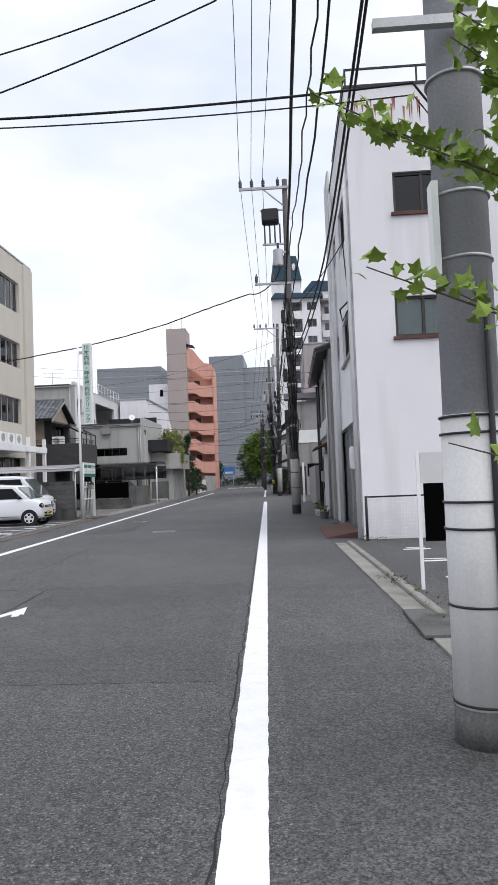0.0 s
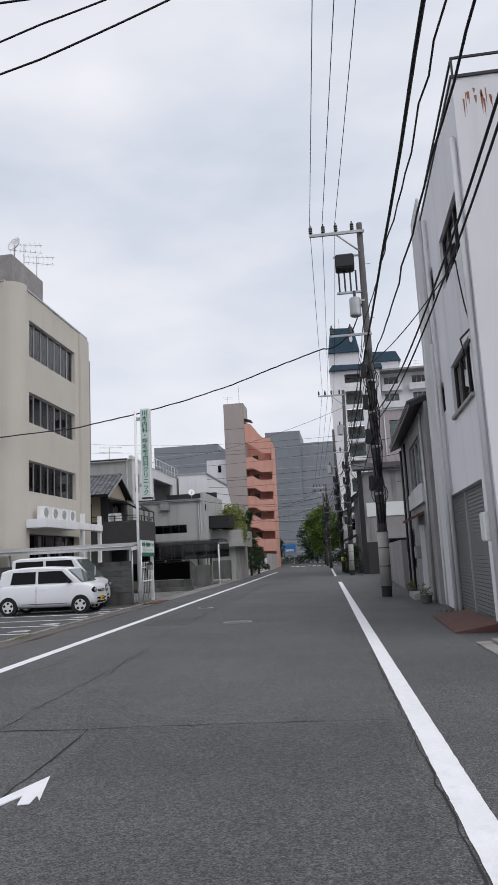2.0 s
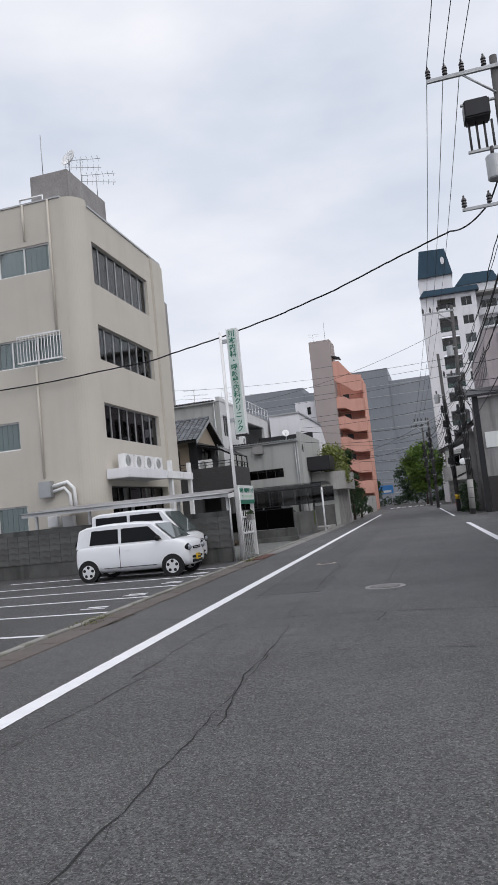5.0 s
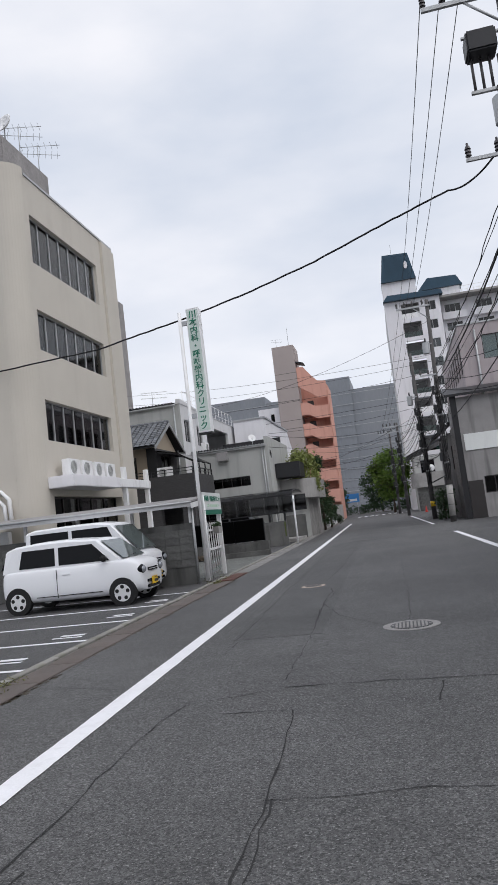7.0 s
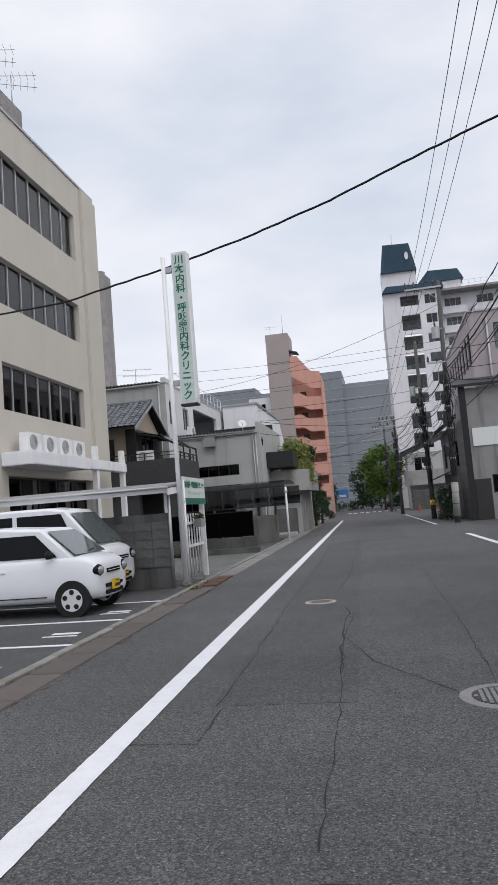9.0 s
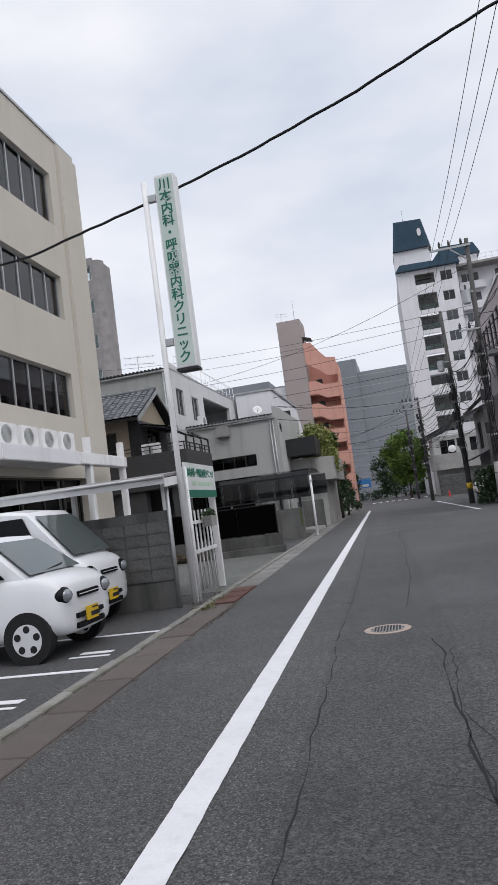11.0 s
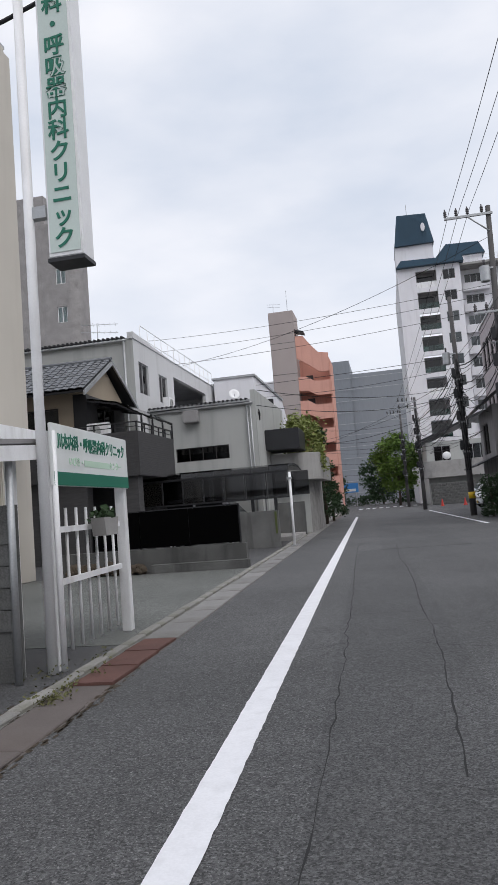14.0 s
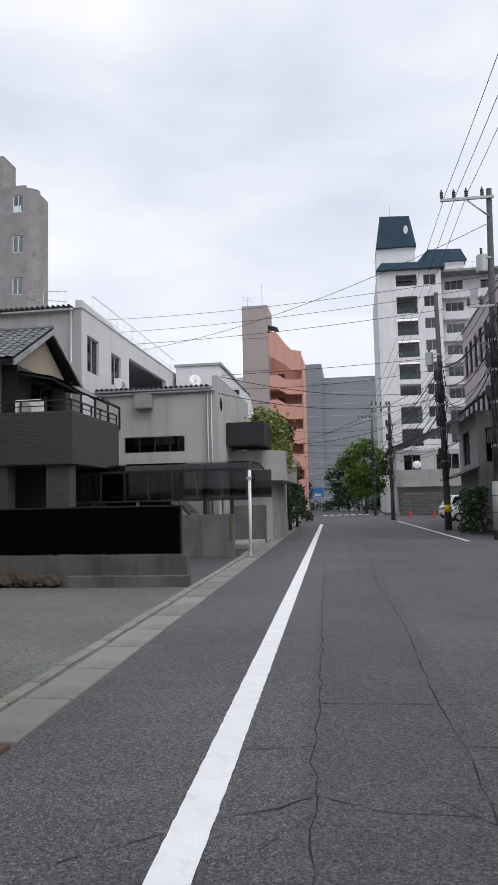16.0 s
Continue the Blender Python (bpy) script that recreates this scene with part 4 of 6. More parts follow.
    for s in (-1, 1):
        lamp = part("headlight", _ellipsoid((hx + 0.014, s * hy, hz), (0.095, 0.13, 0.09)), LAMP, t, "clear headlight with dark surround")
        part("bezel", _ellipsoid((hx, s * hy, hz), (0.092, 0.148, 0.108)), BLACK_GLASS, lamp)
        part("mirror", B(shape["mirror"] - 0.06, shape["mirror"] + 0.06, s * (w + 0.03) - 0.08, s * (w + 0.03) + 0.08, shape["belt"] + 0.0, shape["belt"] + 0.14, bev=0.03), shape.get("mirror_mat", paint), t, smooth=True)
        part("door_handle", B(shape["handle"] - 0.09, shape["handle"] + 0.09, s * (w - 0.012) - 0.012, s * (w - 0.012) + 0.012, shape["belt"] - 0.20, shape["belt"] - 0.165, bev=0.006), paint, t)
        part("door_seam", B(shape["seam"] - 0.006, shape["seam"] + 0.006, s * (w - 0.006) - 0.006, s * (w - 0.006) + 0.006, 0.30, shape["belt"] - 0.06), BLACK_GLASS, t)
    part("grille", B(xf - 0.03, xf + 0.026, -0.28, 0.28, shape["grille"], shape["grille"] + 0.07, bev=0.01), BLACK_GLASS, t)
    part("grille_slat", B(xf - 0.02, xf + 0.034, -0.27, 0.27, shape["grille"] + 0.03, shape["grille"] + 0.04), RIM, t, "silver grille slat")
    part("sill_line", B(-2.0, -0.45, -w - 0.004, -w + 0.03, 0.335, 0.35), CABLE, t)
    part("wiper", T([(shape["screen"][0][0] + 0.02, -0.35, shape["screen"][0][1] + 0.0), (shape["screen"][0][0] - 0.02, 0.25, shape["screen"][0][1] + 0.06)], 0.010, 5), CABLE, t)
    part("lower_grille", B(xf - 0.03, xf + 0.030, -0.36, 0.36, 0.30, 0.37, bev=0.01), BLACK_GLASS, t)
    part("lower_grille", B(xf - 0.03, xf + 0.030, -0.36, 0.36, 0.42, 0.48, bev=0.01), BLACK_GLASS, t)
    pl = part("number_plate", B(xf + 0.032, xf + 0.042, -0.40 + 0.235, -0.07 + 0.235, 0.36, 0.525), YELLOW if plate else SIGN_WHITE, t, "yellow number plate")
    for y0, y1, z0, z1 in ((-0.01, 0.15, 0.487, 0.505), (-0.05, 0.19, 0.395, 0.45)):
        part("plate_mark", B(xf + 0.043, xf + 0.045, y0, y1, z0, z1), DARK_METAL, pl)
    return t


def _disc(r, depth, c, bev=0.0):
    bm = bmesh.new()
    bmesh.ops.create_cone(bm, cap_ends=True, segments=32, radius1=r, radius2=r, depth=depth, matrix=pose(*c, 90))
    if bev:
        bmesh.ops.bevel(bm, geom=[e for e in bm.edges if e.calc_face_angle(0) > 1], offset=bev, segments=2, affect="EDGES")
    return bm


def _ellipsoid(c, r):
    bm = bmesh.new()
    bmesh.ops.create_uvsphere(bm, u_segments=18, v_segments=12, radius=1)
    for v in bm.verts:
        v.co = Vector(c) + Vector((v.co.x * r[0], v.co.y * r[1], v.co.z * r[2]))
    for f in bm.faces:
        f.smooth = True
    return bm


BLACK_GLASS = mat("car_glass_dark", (0.012, 0.013, 0.015), 0.12, var=0.1, bump=0, spec=0.10)
SCREEN_GLASS = mat("car_windscreen", (0.10, 0.12, 0.12), 0.04, var=0.04, scale=14, bump=0, spec=0.9)
HATCH = dict(body=[(-2.86, 0.84, 0.32, 0.06), (-2.82, 0.95, 0.24, 0.02), (-2.6, 0.97, 0.20, 0.0), (-1.6, 0.97, 0.19, 0.0), (-0.7, 0.97, 0.19, 0.0), (-0.2, 0.985, 0.20, 0.0), (0.06, 0.985, 0.21, 0.005), (0.22, 0.95, 0.22, 0.02), (0.34, 0.90, 0.23, 0.045), (0.42, 0.83, 0.25, 0.08), (0.445, 0.69, 0.27, 0.11)],
             cabin=[(-2.83, 1.42, 0.80), (-2.55, 1.49, 0.84), (-2.0, 1.53, 0.85), (-1.3, 1.53, 0.85), (-0.56, 1.48, 0.83), (0.02, 0.98, 0.88)], rake=[0.10, 0.04, 0.0, 0.0, -0.02, 0.0], belt=0.97,
             sides=[(-2.42, -1.55, -2.34, -1.55), (-1.46, -0.26, -1.46, -0.66)], screen=((0.02, 1.01), (-0.54, 1.44)), rear=((-2.87, 1.0), (-2.74, 1.38)), lamp=(0.385, 0.53, 0.72), mirror=-0.36, handle=-1.28, seam=-1.50, grille=0.66, mirror_mat=RUBBER)
VAN = dict(body=[(-2.80, 1.0, 0.34, 0.05), (-2.76, 1.10, 0.25, 0.02), (-2.4, 1.12, 0.20, 0.0), (-1.2, 1.12, 0.20, 0.0), (-0.2, 1.11, 0.20, 0.0), (0.14, 1.09, 0.22, 0.005), (0.28, 1.05, 0.23, 0.01), (0.39, 0.99, 0.24, 0.03), (0.46, 0.90, 0.26, 0.055), (0.48, 0.70, 0.28, 0.075)],
           cabin=[(-2.76, 1.80, 0.88), (-2.5, 1.86, 0.90), (-1.6, 1.88, 0.90), (-0.8, 1.87, 0.90), (-0.42, 1.82, 0.88), (0.22, 1.08, 0.90)], rake=[0.05, 0.02, 0.0, 0.0, -0.02, 0.0], belt=1.10,
           sides=[(-2.62, -1.55, -2.58, -1.55), (-1.45, -0.22, -1.45, -0.50)], screen=((0.22, 1.12), (-0.40, 1.76)), rear=((-2.80, 1.12), (-2.72, 1.75)), lamp=(0.43, 0.56, 0.82), mirror=-0.05, handle=-0.95, seam=-1.5, grille=0.76)
kei_car((-6.66, 17.90, 0), 0, CARPAINT, "small white hatchback with dark windows, parked nose to street", 3.4, 1.48, 1.52, HATCH, (0, -2.46))
kei_car((-7.26, 19.85, 0), 0, CARPAINT, "white boxy micro van parked beside the block wall", 3.4, 1.48, 1.88, VAN, (0, -2.45))
kei_car((-13.9, 18.2, 0), 8, SILVER, "silver hatchback parked at the back of the lot", 3.4, 1.48, 1.52, HATCH, (0, -2.46), plate=False)
kei_car((-7.6, 9.2, 0), 4, SILVER, "dark silver van parked at the edge of the lot", 3.4, 1.48, 1.88, VAN, (0, -2.45), plate=False)


# ---- the dark-clad house with a tiled roof ----
ha = thing("dark_house", "two-storey house with dark cladding, balcony and tiled gable roof", "house", (-0.12, 0, -0.18))
part("pillar", B(-11.0, -10.35, 36.15, 36.6, 0, 2.85), DARK_BRICK, ha)
part("pillar", B(-13.4, -12.1, 36.15, 36.6, 0, 2.85), DARK_BRICK, ha)
part("ground_floor", B(-20, -10.6, 38.6, 42.0, 0, 2.84), DARK_BRICK, ha)
part("ground_wall", B(-20, -13.4, 36.2, 38.59, 0, 2.84), DARK_BRICK, ha)
bal = part("balcony", B(-20, -10.2, 36.0, 39.7, 2.85, 4.28), DARK_BRICK, ha, "balcony clad in dark brick-like strips")
for k in range(19):
    z = 2.88 + k * 0.073
    part("cladding_strip", B(-20, -10.188, 35.988, 39.712, z, z + 0.062), DARK_BRICK, bal)
rail = part("balcony_railing", B(-20, -10.22, 36.03, 36.07, 4.56, 4.60), DARK_METAL, ha, "black metal balcony railing")
part("rail", B(-10.27, -10.22, 36.071, 39.68, 4.56, 4.60), DARK_METAL, rail)
part("rail", B(-20, -10.24, 36.04, 36.06, 4.42, 4.445), DARK_METAL, rail)
part("rail", B(-10.26, -10.235, 36.061, 39.66, 4.42, 4.445), DARK_METAL, rail)
for i in range(14):
    x = -10.25 - i * 0.72
    part("post", B(x - 0.02, x + 0.02, 36.03, 36.069, 4.28, 4.56), DARK_METAL, rail)
for i in range(1, 6):
    part("post", B(-10.268, -10.222, 36.05 + i * 0.72, 36.09 + i * 0.72, 4.28, 4.56), DARK_METAL, rail)
facade(ha, (-20, 37.9), (-12.75, 37.9), 4.28, 6.1, TAN_WALL, [dict(u0=4.6, u1=6.2, z0=4.35, z1=5.6, n=2, frame_mat=DARK_FRAME, glass=GLASS_DARK)])
facade(ha, (-12.75, 37.9), (-12.75, 41.6), 4.28, 6.0, DARK_BRICK, [dict(u0=1.0, u1=2.6, z0=4.3, z1=5.7, n=2, frame_mat=DARK_FRAME, glass=GLASS_DARK)])
part("gable", prism([(37.9, 6.0), (41.6, 6.0), (39.65, 7.35)], (-12.9, -12.75), "x"), TAN_WALL, ha)
part("corner_post", B(-13.2, -12.7, 37.85, 38.1, 4.28, 6.0), DARK_METAL, ha)
RP = [(37.0, 6.02), (39.65, 7.52), (42.2, 6.08)]
rf = part("roof", prism([(37.0, 5.92), (39.65, 7.42), (42.2, 5.98), (42.2, 6.06), (39.65, 7.50), (37.0, 6.0)], (-20, -12.4), "x"), DARK_METAL, ha, "gable roof with dark grey tiles")
part("barge_board", prism([(36.98, 5.80), (39.65, 7.32), (42.22, 5.88), (42.22, 6.02), (39.65, 7.48), (36.98, 5.96)], (-12.399, -12.34), "x"), GALV, ha)
tile = bmesh.new()
for k in range(5):
    a0, a1 = k / 5 * math.pi * 1.2 - 0.3, (k + 1) / 5 * math.pi * 1.2 - 0.3
    v = [tile.verts.new((-0.15 + 0.06 * (k + d), y, 0.02 + 0.028 * math.sin(aa))) for d, aa in ((0, a0), (1, a1)) for y in (-0.17, 0.17)]
    tile.faces.new((v[0], v[2], v[3], v[1]))
bmesh.ops.remove_doubles(tile, verts=tile.verts, dist=1e-4)
bmesh.ops.solidify(tile, geom=tile.faces, thickness=0.018)
slope = math.degrees(math.atan2(1.5, 2.65))
sp = []
for r in range(11):
    for c in range(25):
        f = (r + 0.5) / 11
        sp.append(pose(-12.55 - c * 0.30, 37.0 + 2.65 * f, 6.03 + 1.5 * f + 0.02, slope - 3, 0, 0))
pieces("tile", rf, tile, TILE, sp)
part("ridge", T([(-20, 39.65, 7.56), (-12.38, 39.65, 7.56)], 0.09, 8), TILE, ha)
can = part("balcony_roof", prism([(-12.74, 5.78), (-11.6, 5.55), (-10.7, 5.05), (-10.7, 5.10), (-11.6, 5.61), (-12.74, 5.84)], (37.9, 41.4), "y"), SMOKE, ha, "dark curved polycarbonate balcony roof")
for y in (37.9, 39.05, 40.2, 41.35):
    part("rib", prism([(-12.74, 5.72), (-11.6, 5.49), (-10.7, 4.99), (-10.7, 5.05), (-11.6, 5.548), (-12.74, 5.778)], (y, y + 0.05), "y"), DARK_METAL, can)
    part("post", B(-10.76, -10.7, y, y + 0.05, 4.3, 5.0), DARK_METAL, can)
ac_unit((-12.3, 37.6, 4.10), 0)

# ---- the white house behind it and the grey house ----
hb = thing("white_house", "tall white-sided house with a corrugated roof edge", "house")
# white house: shade on its south front is put in by the greyer siding colour
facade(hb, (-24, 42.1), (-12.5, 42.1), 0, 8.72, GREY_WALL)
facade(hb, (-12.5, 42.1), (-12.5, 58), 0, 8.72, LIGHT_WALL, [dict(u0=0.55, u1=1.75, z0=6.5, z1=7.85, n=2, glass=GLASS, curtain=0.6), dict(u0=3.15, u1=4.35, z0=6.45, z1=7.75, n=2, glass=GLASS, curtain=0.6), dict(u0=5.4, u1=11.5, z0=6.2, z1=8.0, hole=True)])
part("back_wall", B(-24, -12.7, 57.8, 58, 0, 8.7), LIGHT_WALL, hb)
part("roof", B(-24, -12.7, 42.3, 57.8, 8.45, 8.6), GALV, hb)
part("parapet", prism([(42.05, 8.721), (58, 8.721), (58, 8.75), (47, 8.75), (42.05, 9.0)], (-12.72, -12.46), "x"), LIGHT_WALL, hb)
bm = bmesh.new()
for i in range(46):
    tube(bm, [(-12.9 - i * 0.2, 41.85, 8.76), (-12.9 - i * 0.2, 44, 8.82)], 0.06, 6)
part("corrugated_edge", bm, DARK_METAL, hb)
part("gutter", T([(-24, 41.98, 8.62), (-12.75, 41.98, 8.66)], 0.06), GALV, hb)
part("down_pipe", T([(-12.85, 41.98, 8.6), (-12.85, 41.98, 0)], 0.05), GALV, hb)
part("terrace_floor", B(-16, -12.71, 47.5, 53.6, 6.0, 6.2), CONC, hb)
part("room_wall", B(-16.2, -16, 47.2, 53.8, 6.0, 8.44), ROOM, hb)
rl = part("roof_railing", T([(-13.0, 44.5, 9.9), (-13.0, 57.5, 9.9)], 0.02, 6), WHITE_METAL, hb, "thin white roof railing")
part("rail", T([(-13.0, 44.5, 9.35), (-13.0, 57.5, 9.35)], 0.015, 6), WHITE_METAL, rl)
for i in range(14):
    part("post", T([(-13.0, 44.5 + i, 8.6), (-13.0, 44.5 + i, 9.9)], 0.018, 6), WHITE_METAL, rl)
hx = thing("white_annex", "white flat-roofed annex behind the grey house", "house")
part("wall", B(-12.3, -9.9, 55, 66, 0, 9.0), WHITE_WALL, hx)
part("roof_edge", B(-12.4, -9.8, 54.9, 66.1, 9.001, 9.12), GALV, hx)
part("sloping_end", prism([(66.1, 0), (66.1, 9.05), (72.5, 4.5), (72.5, 0)], (-12.3, -9.9), "x"), WHITE_WALL, hx)

hc = thing("grey_house", "grey sided house with a slit window and corrugated roof", "house")
facade(hc, (-12.45, 43.4), (-7.8, 43.4), 0, 5.7, GREY_WALL, [dict(u0=1.08, u1=3.39, z0=3.48, z1=4.06, n=4, frame_mat=DARK_FRAME, glass=GLASS_DARK, bar=0.03)])
facade(hc, (-7.8, 43.4), (-7.8, 51.0), 0, 6.25, GREY_WALL, [dict(u0=0.4, u1=1.3, z0=0.05, z1=2.1, n=2, frame_mat=ALU, glass=GLASS)])
part("roof", prism([(43.2, 5.75), (51.0, 6.1), (51.0, 6.2), (43.2, 5.83)], (-12.44, -7.99), "x"), GALV, hc)
bm = bmesh.new()
for i in range(23):
    tube(bm, [(-12.35 + i * 0.19, 43.18, 5.85), (-12.35 + i * 0.19, 46, 5.96)], 0.055, 6)
part("corrugated_edge", bm, DARK_METAL, hc)
part("gutter", T([(-12.45, 43.3, 5.66), (-7.9, 43.3, 5.70)], 0.06), GALV, hc)
for x in (-8.16, -8.02):
    part("down_pipe", T([(x, 43.33, 5.6), (x, 43.33, 0)], 0.035), GALV, hc)
part("vent_hood", B(-10.86, -10.22, 43.0, 43.397, 5.08, 5.6, bev=0.03), OLD_WALL, hc, "grey metal ventilation hood")
part("meter_loop", T([(-7.7, 43.5, 5.4), (-7.65, 43.45, 5.2), (-7.68, 43.5, 4.95), (-7.72, 43.5, 5.3)], 0.025), CABLE, hc)
part("parapet", B(-12.3, -8.2, 50.8, 51.0, 6.2, 6.9), DARK_METAL, hc)
t = thing("dish_antenna", "white satellite dish on the grey house roof", "antenna", (-9.1, 45.5, 5.95))
bm = bmesh.new()
bmesh.ops.create_uvsphere(bm, u_segments=20, v_segments=12, radius=0.5)
bmesh.ops.delete(bm, geom=[v for v in bm.verts if v.co.z > -0.36], context="VERTS")
bmesh.ops.transform(bm, matrix=pose(0, 0, 0.55, 70, 0, 25) @ Matrix.Translation((0, 0, 0.4)), verts=bm.verts)
bmesh.ops.solidify(bm, geom=bm.faces, thickness=0.02)
part("dish", bm, WHITE_METAL, t, smooth=True)
part("mast", T([(0, 0.05, 0), (0, 0.05, 0.55)], 0.03), GALV, t)
ac_unit((-11.9, 44.6, 5.9), 90)
yagi((-14.6, 43.5, 8.6), "thin aluminium television antenna on a roof")

# ---- fence, low walls, carport ----
pl = structure("wall_plinth", B(-11.0, -6.1, 31.3, 31.55, 0, 0.57), CONC_DARK, "stained low concrete plinth under a black fence", "wall")
part("step", B(-8.4, -6.02, 31.02, 31.298, 0, 0.20), CONC_DARK, pl)
fe = thing("black_fence", "solid black panel fence on a concrete plinth", "fence")
for i in range(3):
    part("panel", B(-7.83 - i * 1.25 + 0.34, -6.58 - i * 1.25 + 0.32, 31.38, 31.42, 0.60, 1.48), BLACK, fe)
for i in range(4):
    x = -6.26 - i * 1.25
    part("post", B(x - 0.03, x + 0.03, 31.421, 31.48, 0.57, 1.49), DARK_METAL, fe)
part("top_rail", B(-10.1, -6.22, 31.37, 31.43, 1.481, 1.51), DARK_METAL, fe)
bm = bmesh.new()
rng = random.Random(12)
for _ in range(60):
    x, y = rng.uniform(-10.5, -8.6), rng.uniform(31.0, 31.25)
    s = rng.uniform(0.05, 0.14)
    bmesh.ops.create_icosphere(bm, subdivisions=1, radius=s, matrix=pose(x, y, s * 0.6 + rng.uniform(0, 0.15), rng.uniform(0, 90), rng.uniform(0, 90), 0) @ Matrix.Diagonal((1.3, 1, 0.6, 1)))
tagged(part("rubble", bm, SOIL), "heap of brown soil and broken stones by the plinth", "rubble", kind="stuff")
structure("wall_low", B(-7.95, -6.38, 38.15, 38.35, 0, 1.22), CONC_DARK, "low grey concrete wall beside the carport", "wall")
tagged(part("notice_strip", B(-6.50, -6.43, 38.135, 38.149, 0.45, 1.18), OLIVE), "narrow green-yellow notice strip on the low wall", "sign")
cpt = thing("carport", "dark carport with a curved polycarbonate roof and side panels", "carport")
prof = [(38.5, 2.55), (38.7, 2.72), (39.2, 2.80), (40.2, 2.86), (41.4, 2.84), (42.3, 2.72), (42.3, 2.69), (41.4, 2.81), (40.2, 2.83), (39.2, 2.77), (38.7, 2.69), (38.5, 2.52)]
part("roof", prism(prof, (-11.2, -6.0), "x"), SMOKE, cpt, "smoked curved roof sheet")
for i in range(9):
    x = -11.2 + i * 0.645
    part("rib", prism([(a, z - 0.03 if k > 5 else z - 0.028) for k, (a, z) in enumerate(prof)], (x, x + 0.05), "x"), DARK_METAL, cpt)
for z0, z1 in ((2.48, 2.55), (1.62, 1.68)):
    part("beam", B(-11.2, -6.0, 38.48, 38.54, z0, z1), DARK_METAL, cpt)
for i in range(8):
    x = -11.2 + i * 0.74
    part("side_panel", B(x + 0.03, x + 0.71, 38.50, 38.51, 1.68, 2.48), SMOKE, cpt)
    part("mullion", B(x - 0.02, x + 0.02, 38.48, 38.54, 1.68, 2.48), DARK_METAL, cpt)
for x in (-10.9, -7.3, -6.5):
    part("post", B(x - 0.05, x + 0.05, 38.56, 38.66, 0, 2.5), DARK_METAL, cpt)
t = kei_car((-8.2, 40.4, 0), 0, CARPAINT, "white van parked under the dark carport", 3.4, 1.48, 1.88, VAN, (0, -2.45), plate=False)
wp = thing("marker_post", "thin white steel post beside the gutter", "post", (-5.9, 38.05, 0))
part("shaft", T([(0, 0, 0), (0.02, 0, 2.45)], 0.045), WHITE_METAL, wp)
part("clamp", B(-0.07, 0.09, -0.06, 0.06, 2.2, 2.27), GALV, wp)
part("foot", B(-0.12, 0.12, -0.12, 0.12, 0, 0.04), GALV, wp)
structure("step_concrete", B(-7.6, -6.35, 41.6, 45.5, 0, 0.16), CONC, "low concrete doorstep by the street", "step")

# ---- concrete house with planted balcony ----
hd = thing("concrete_house", "concrete house with boxy balconies and planted terrace", "house")
part("upper_box", B(-7.79, -6.3, 45.0, 47.2, 3.76, 4.66, bev=0.02), DARK_METAL, hd, "dark grey balcony box")
part("wall", B(-9.5, -6.35, 48.5, 54, 0, 3.7), CONC, hd)
arc = [(-6.75 + 1.1 * math.sin(a), 47.1 - 1.1 * math.cos(a)) for a in np.linspace(0, math.pi / 2, 9)]
part("terrace", prism([(-7.78, 46.0)] + arc + [(-5.65, 52), (-7.78, 52)], (2.42, 3.62)), CONC, hd)
part("front_wall", B(-7.78, -6.3, 47.0, 48.49, 0, 2.41), GREY_WALL, hd)
for i in range(16):
    part("rib", B(-6.29, -6.26, 47.1 + i * 0.36, 47.3 + i * 0.36, 0, 2.41), CONC, hd)
part("yard_wall", B(-7.6, -6.3, 44.9, 45.1, 0, 1.45), CONC_DARK, hd)
rng = random.Random(21)
pb = thing("terrace_plants", "dense yellow-green shrub spilling over the terrace", "shrub", (-6.7, 48.6, 3.62))
bm = bmesh.new()
for _ in range(90):
    a = rng.uniform(0, 6.28)
    r = rng.uniform(0.2, 1)
    quad_leaves(bm, (math.cos(a) * r * 0.9 + 0.1, math.sin(a) * r * 1.6, rng.uniform(0.1, 1.9) * (1.15 - 0.5 * r)), (0.14, 0.2, 0.14), 45, 0.14, rng)
for _ in range(14):
    quad_leaves(bm, (1.0, rng.uniform(-1.6, 1.2), rng.uniform(-0.6, 0.3)), (0.1, 0.15, 0.16), 40, 0.13, rng)
part("leaves", bm, LEAF_YELLOW, pb)
bm = bmesh.new()
for k in range(7):
    tube(bm, [(0, -1.2 + k * 0.4, 0), (rng.uniform(-0.4, 0.5), -1.2 + k * 0.45, 1.3)], 0.03, 5, 0.01)
part("stems", bm, BARK, pb)


def conifer(at, h, r, label, seed):
    rng = random.Random(seed)
    t = thing("conifer", label, "tree", at)
    part("trunk", T([(0, 0, 0), (0, 0, h * 0.95)], 0.1, 8, 0.02), BARK, t)
    bm = bmesh.new()
    for i in range(int(h * 26)):
        z = rng.uniform(0.12, 1) * h
        rr = r * (1.05 - z / h) ** 0.6 * rng.uniform(0.5, 1.1)
        a = rng.uniform(0, 6.28)
        quad_leaves(bm, (math.cos(a) * rr, math.sin(a) * rr, z), (0.12, 0.12, 0.14), 22, 0.16, rng)
    part("crown", bm, LEAF_DARK, t)


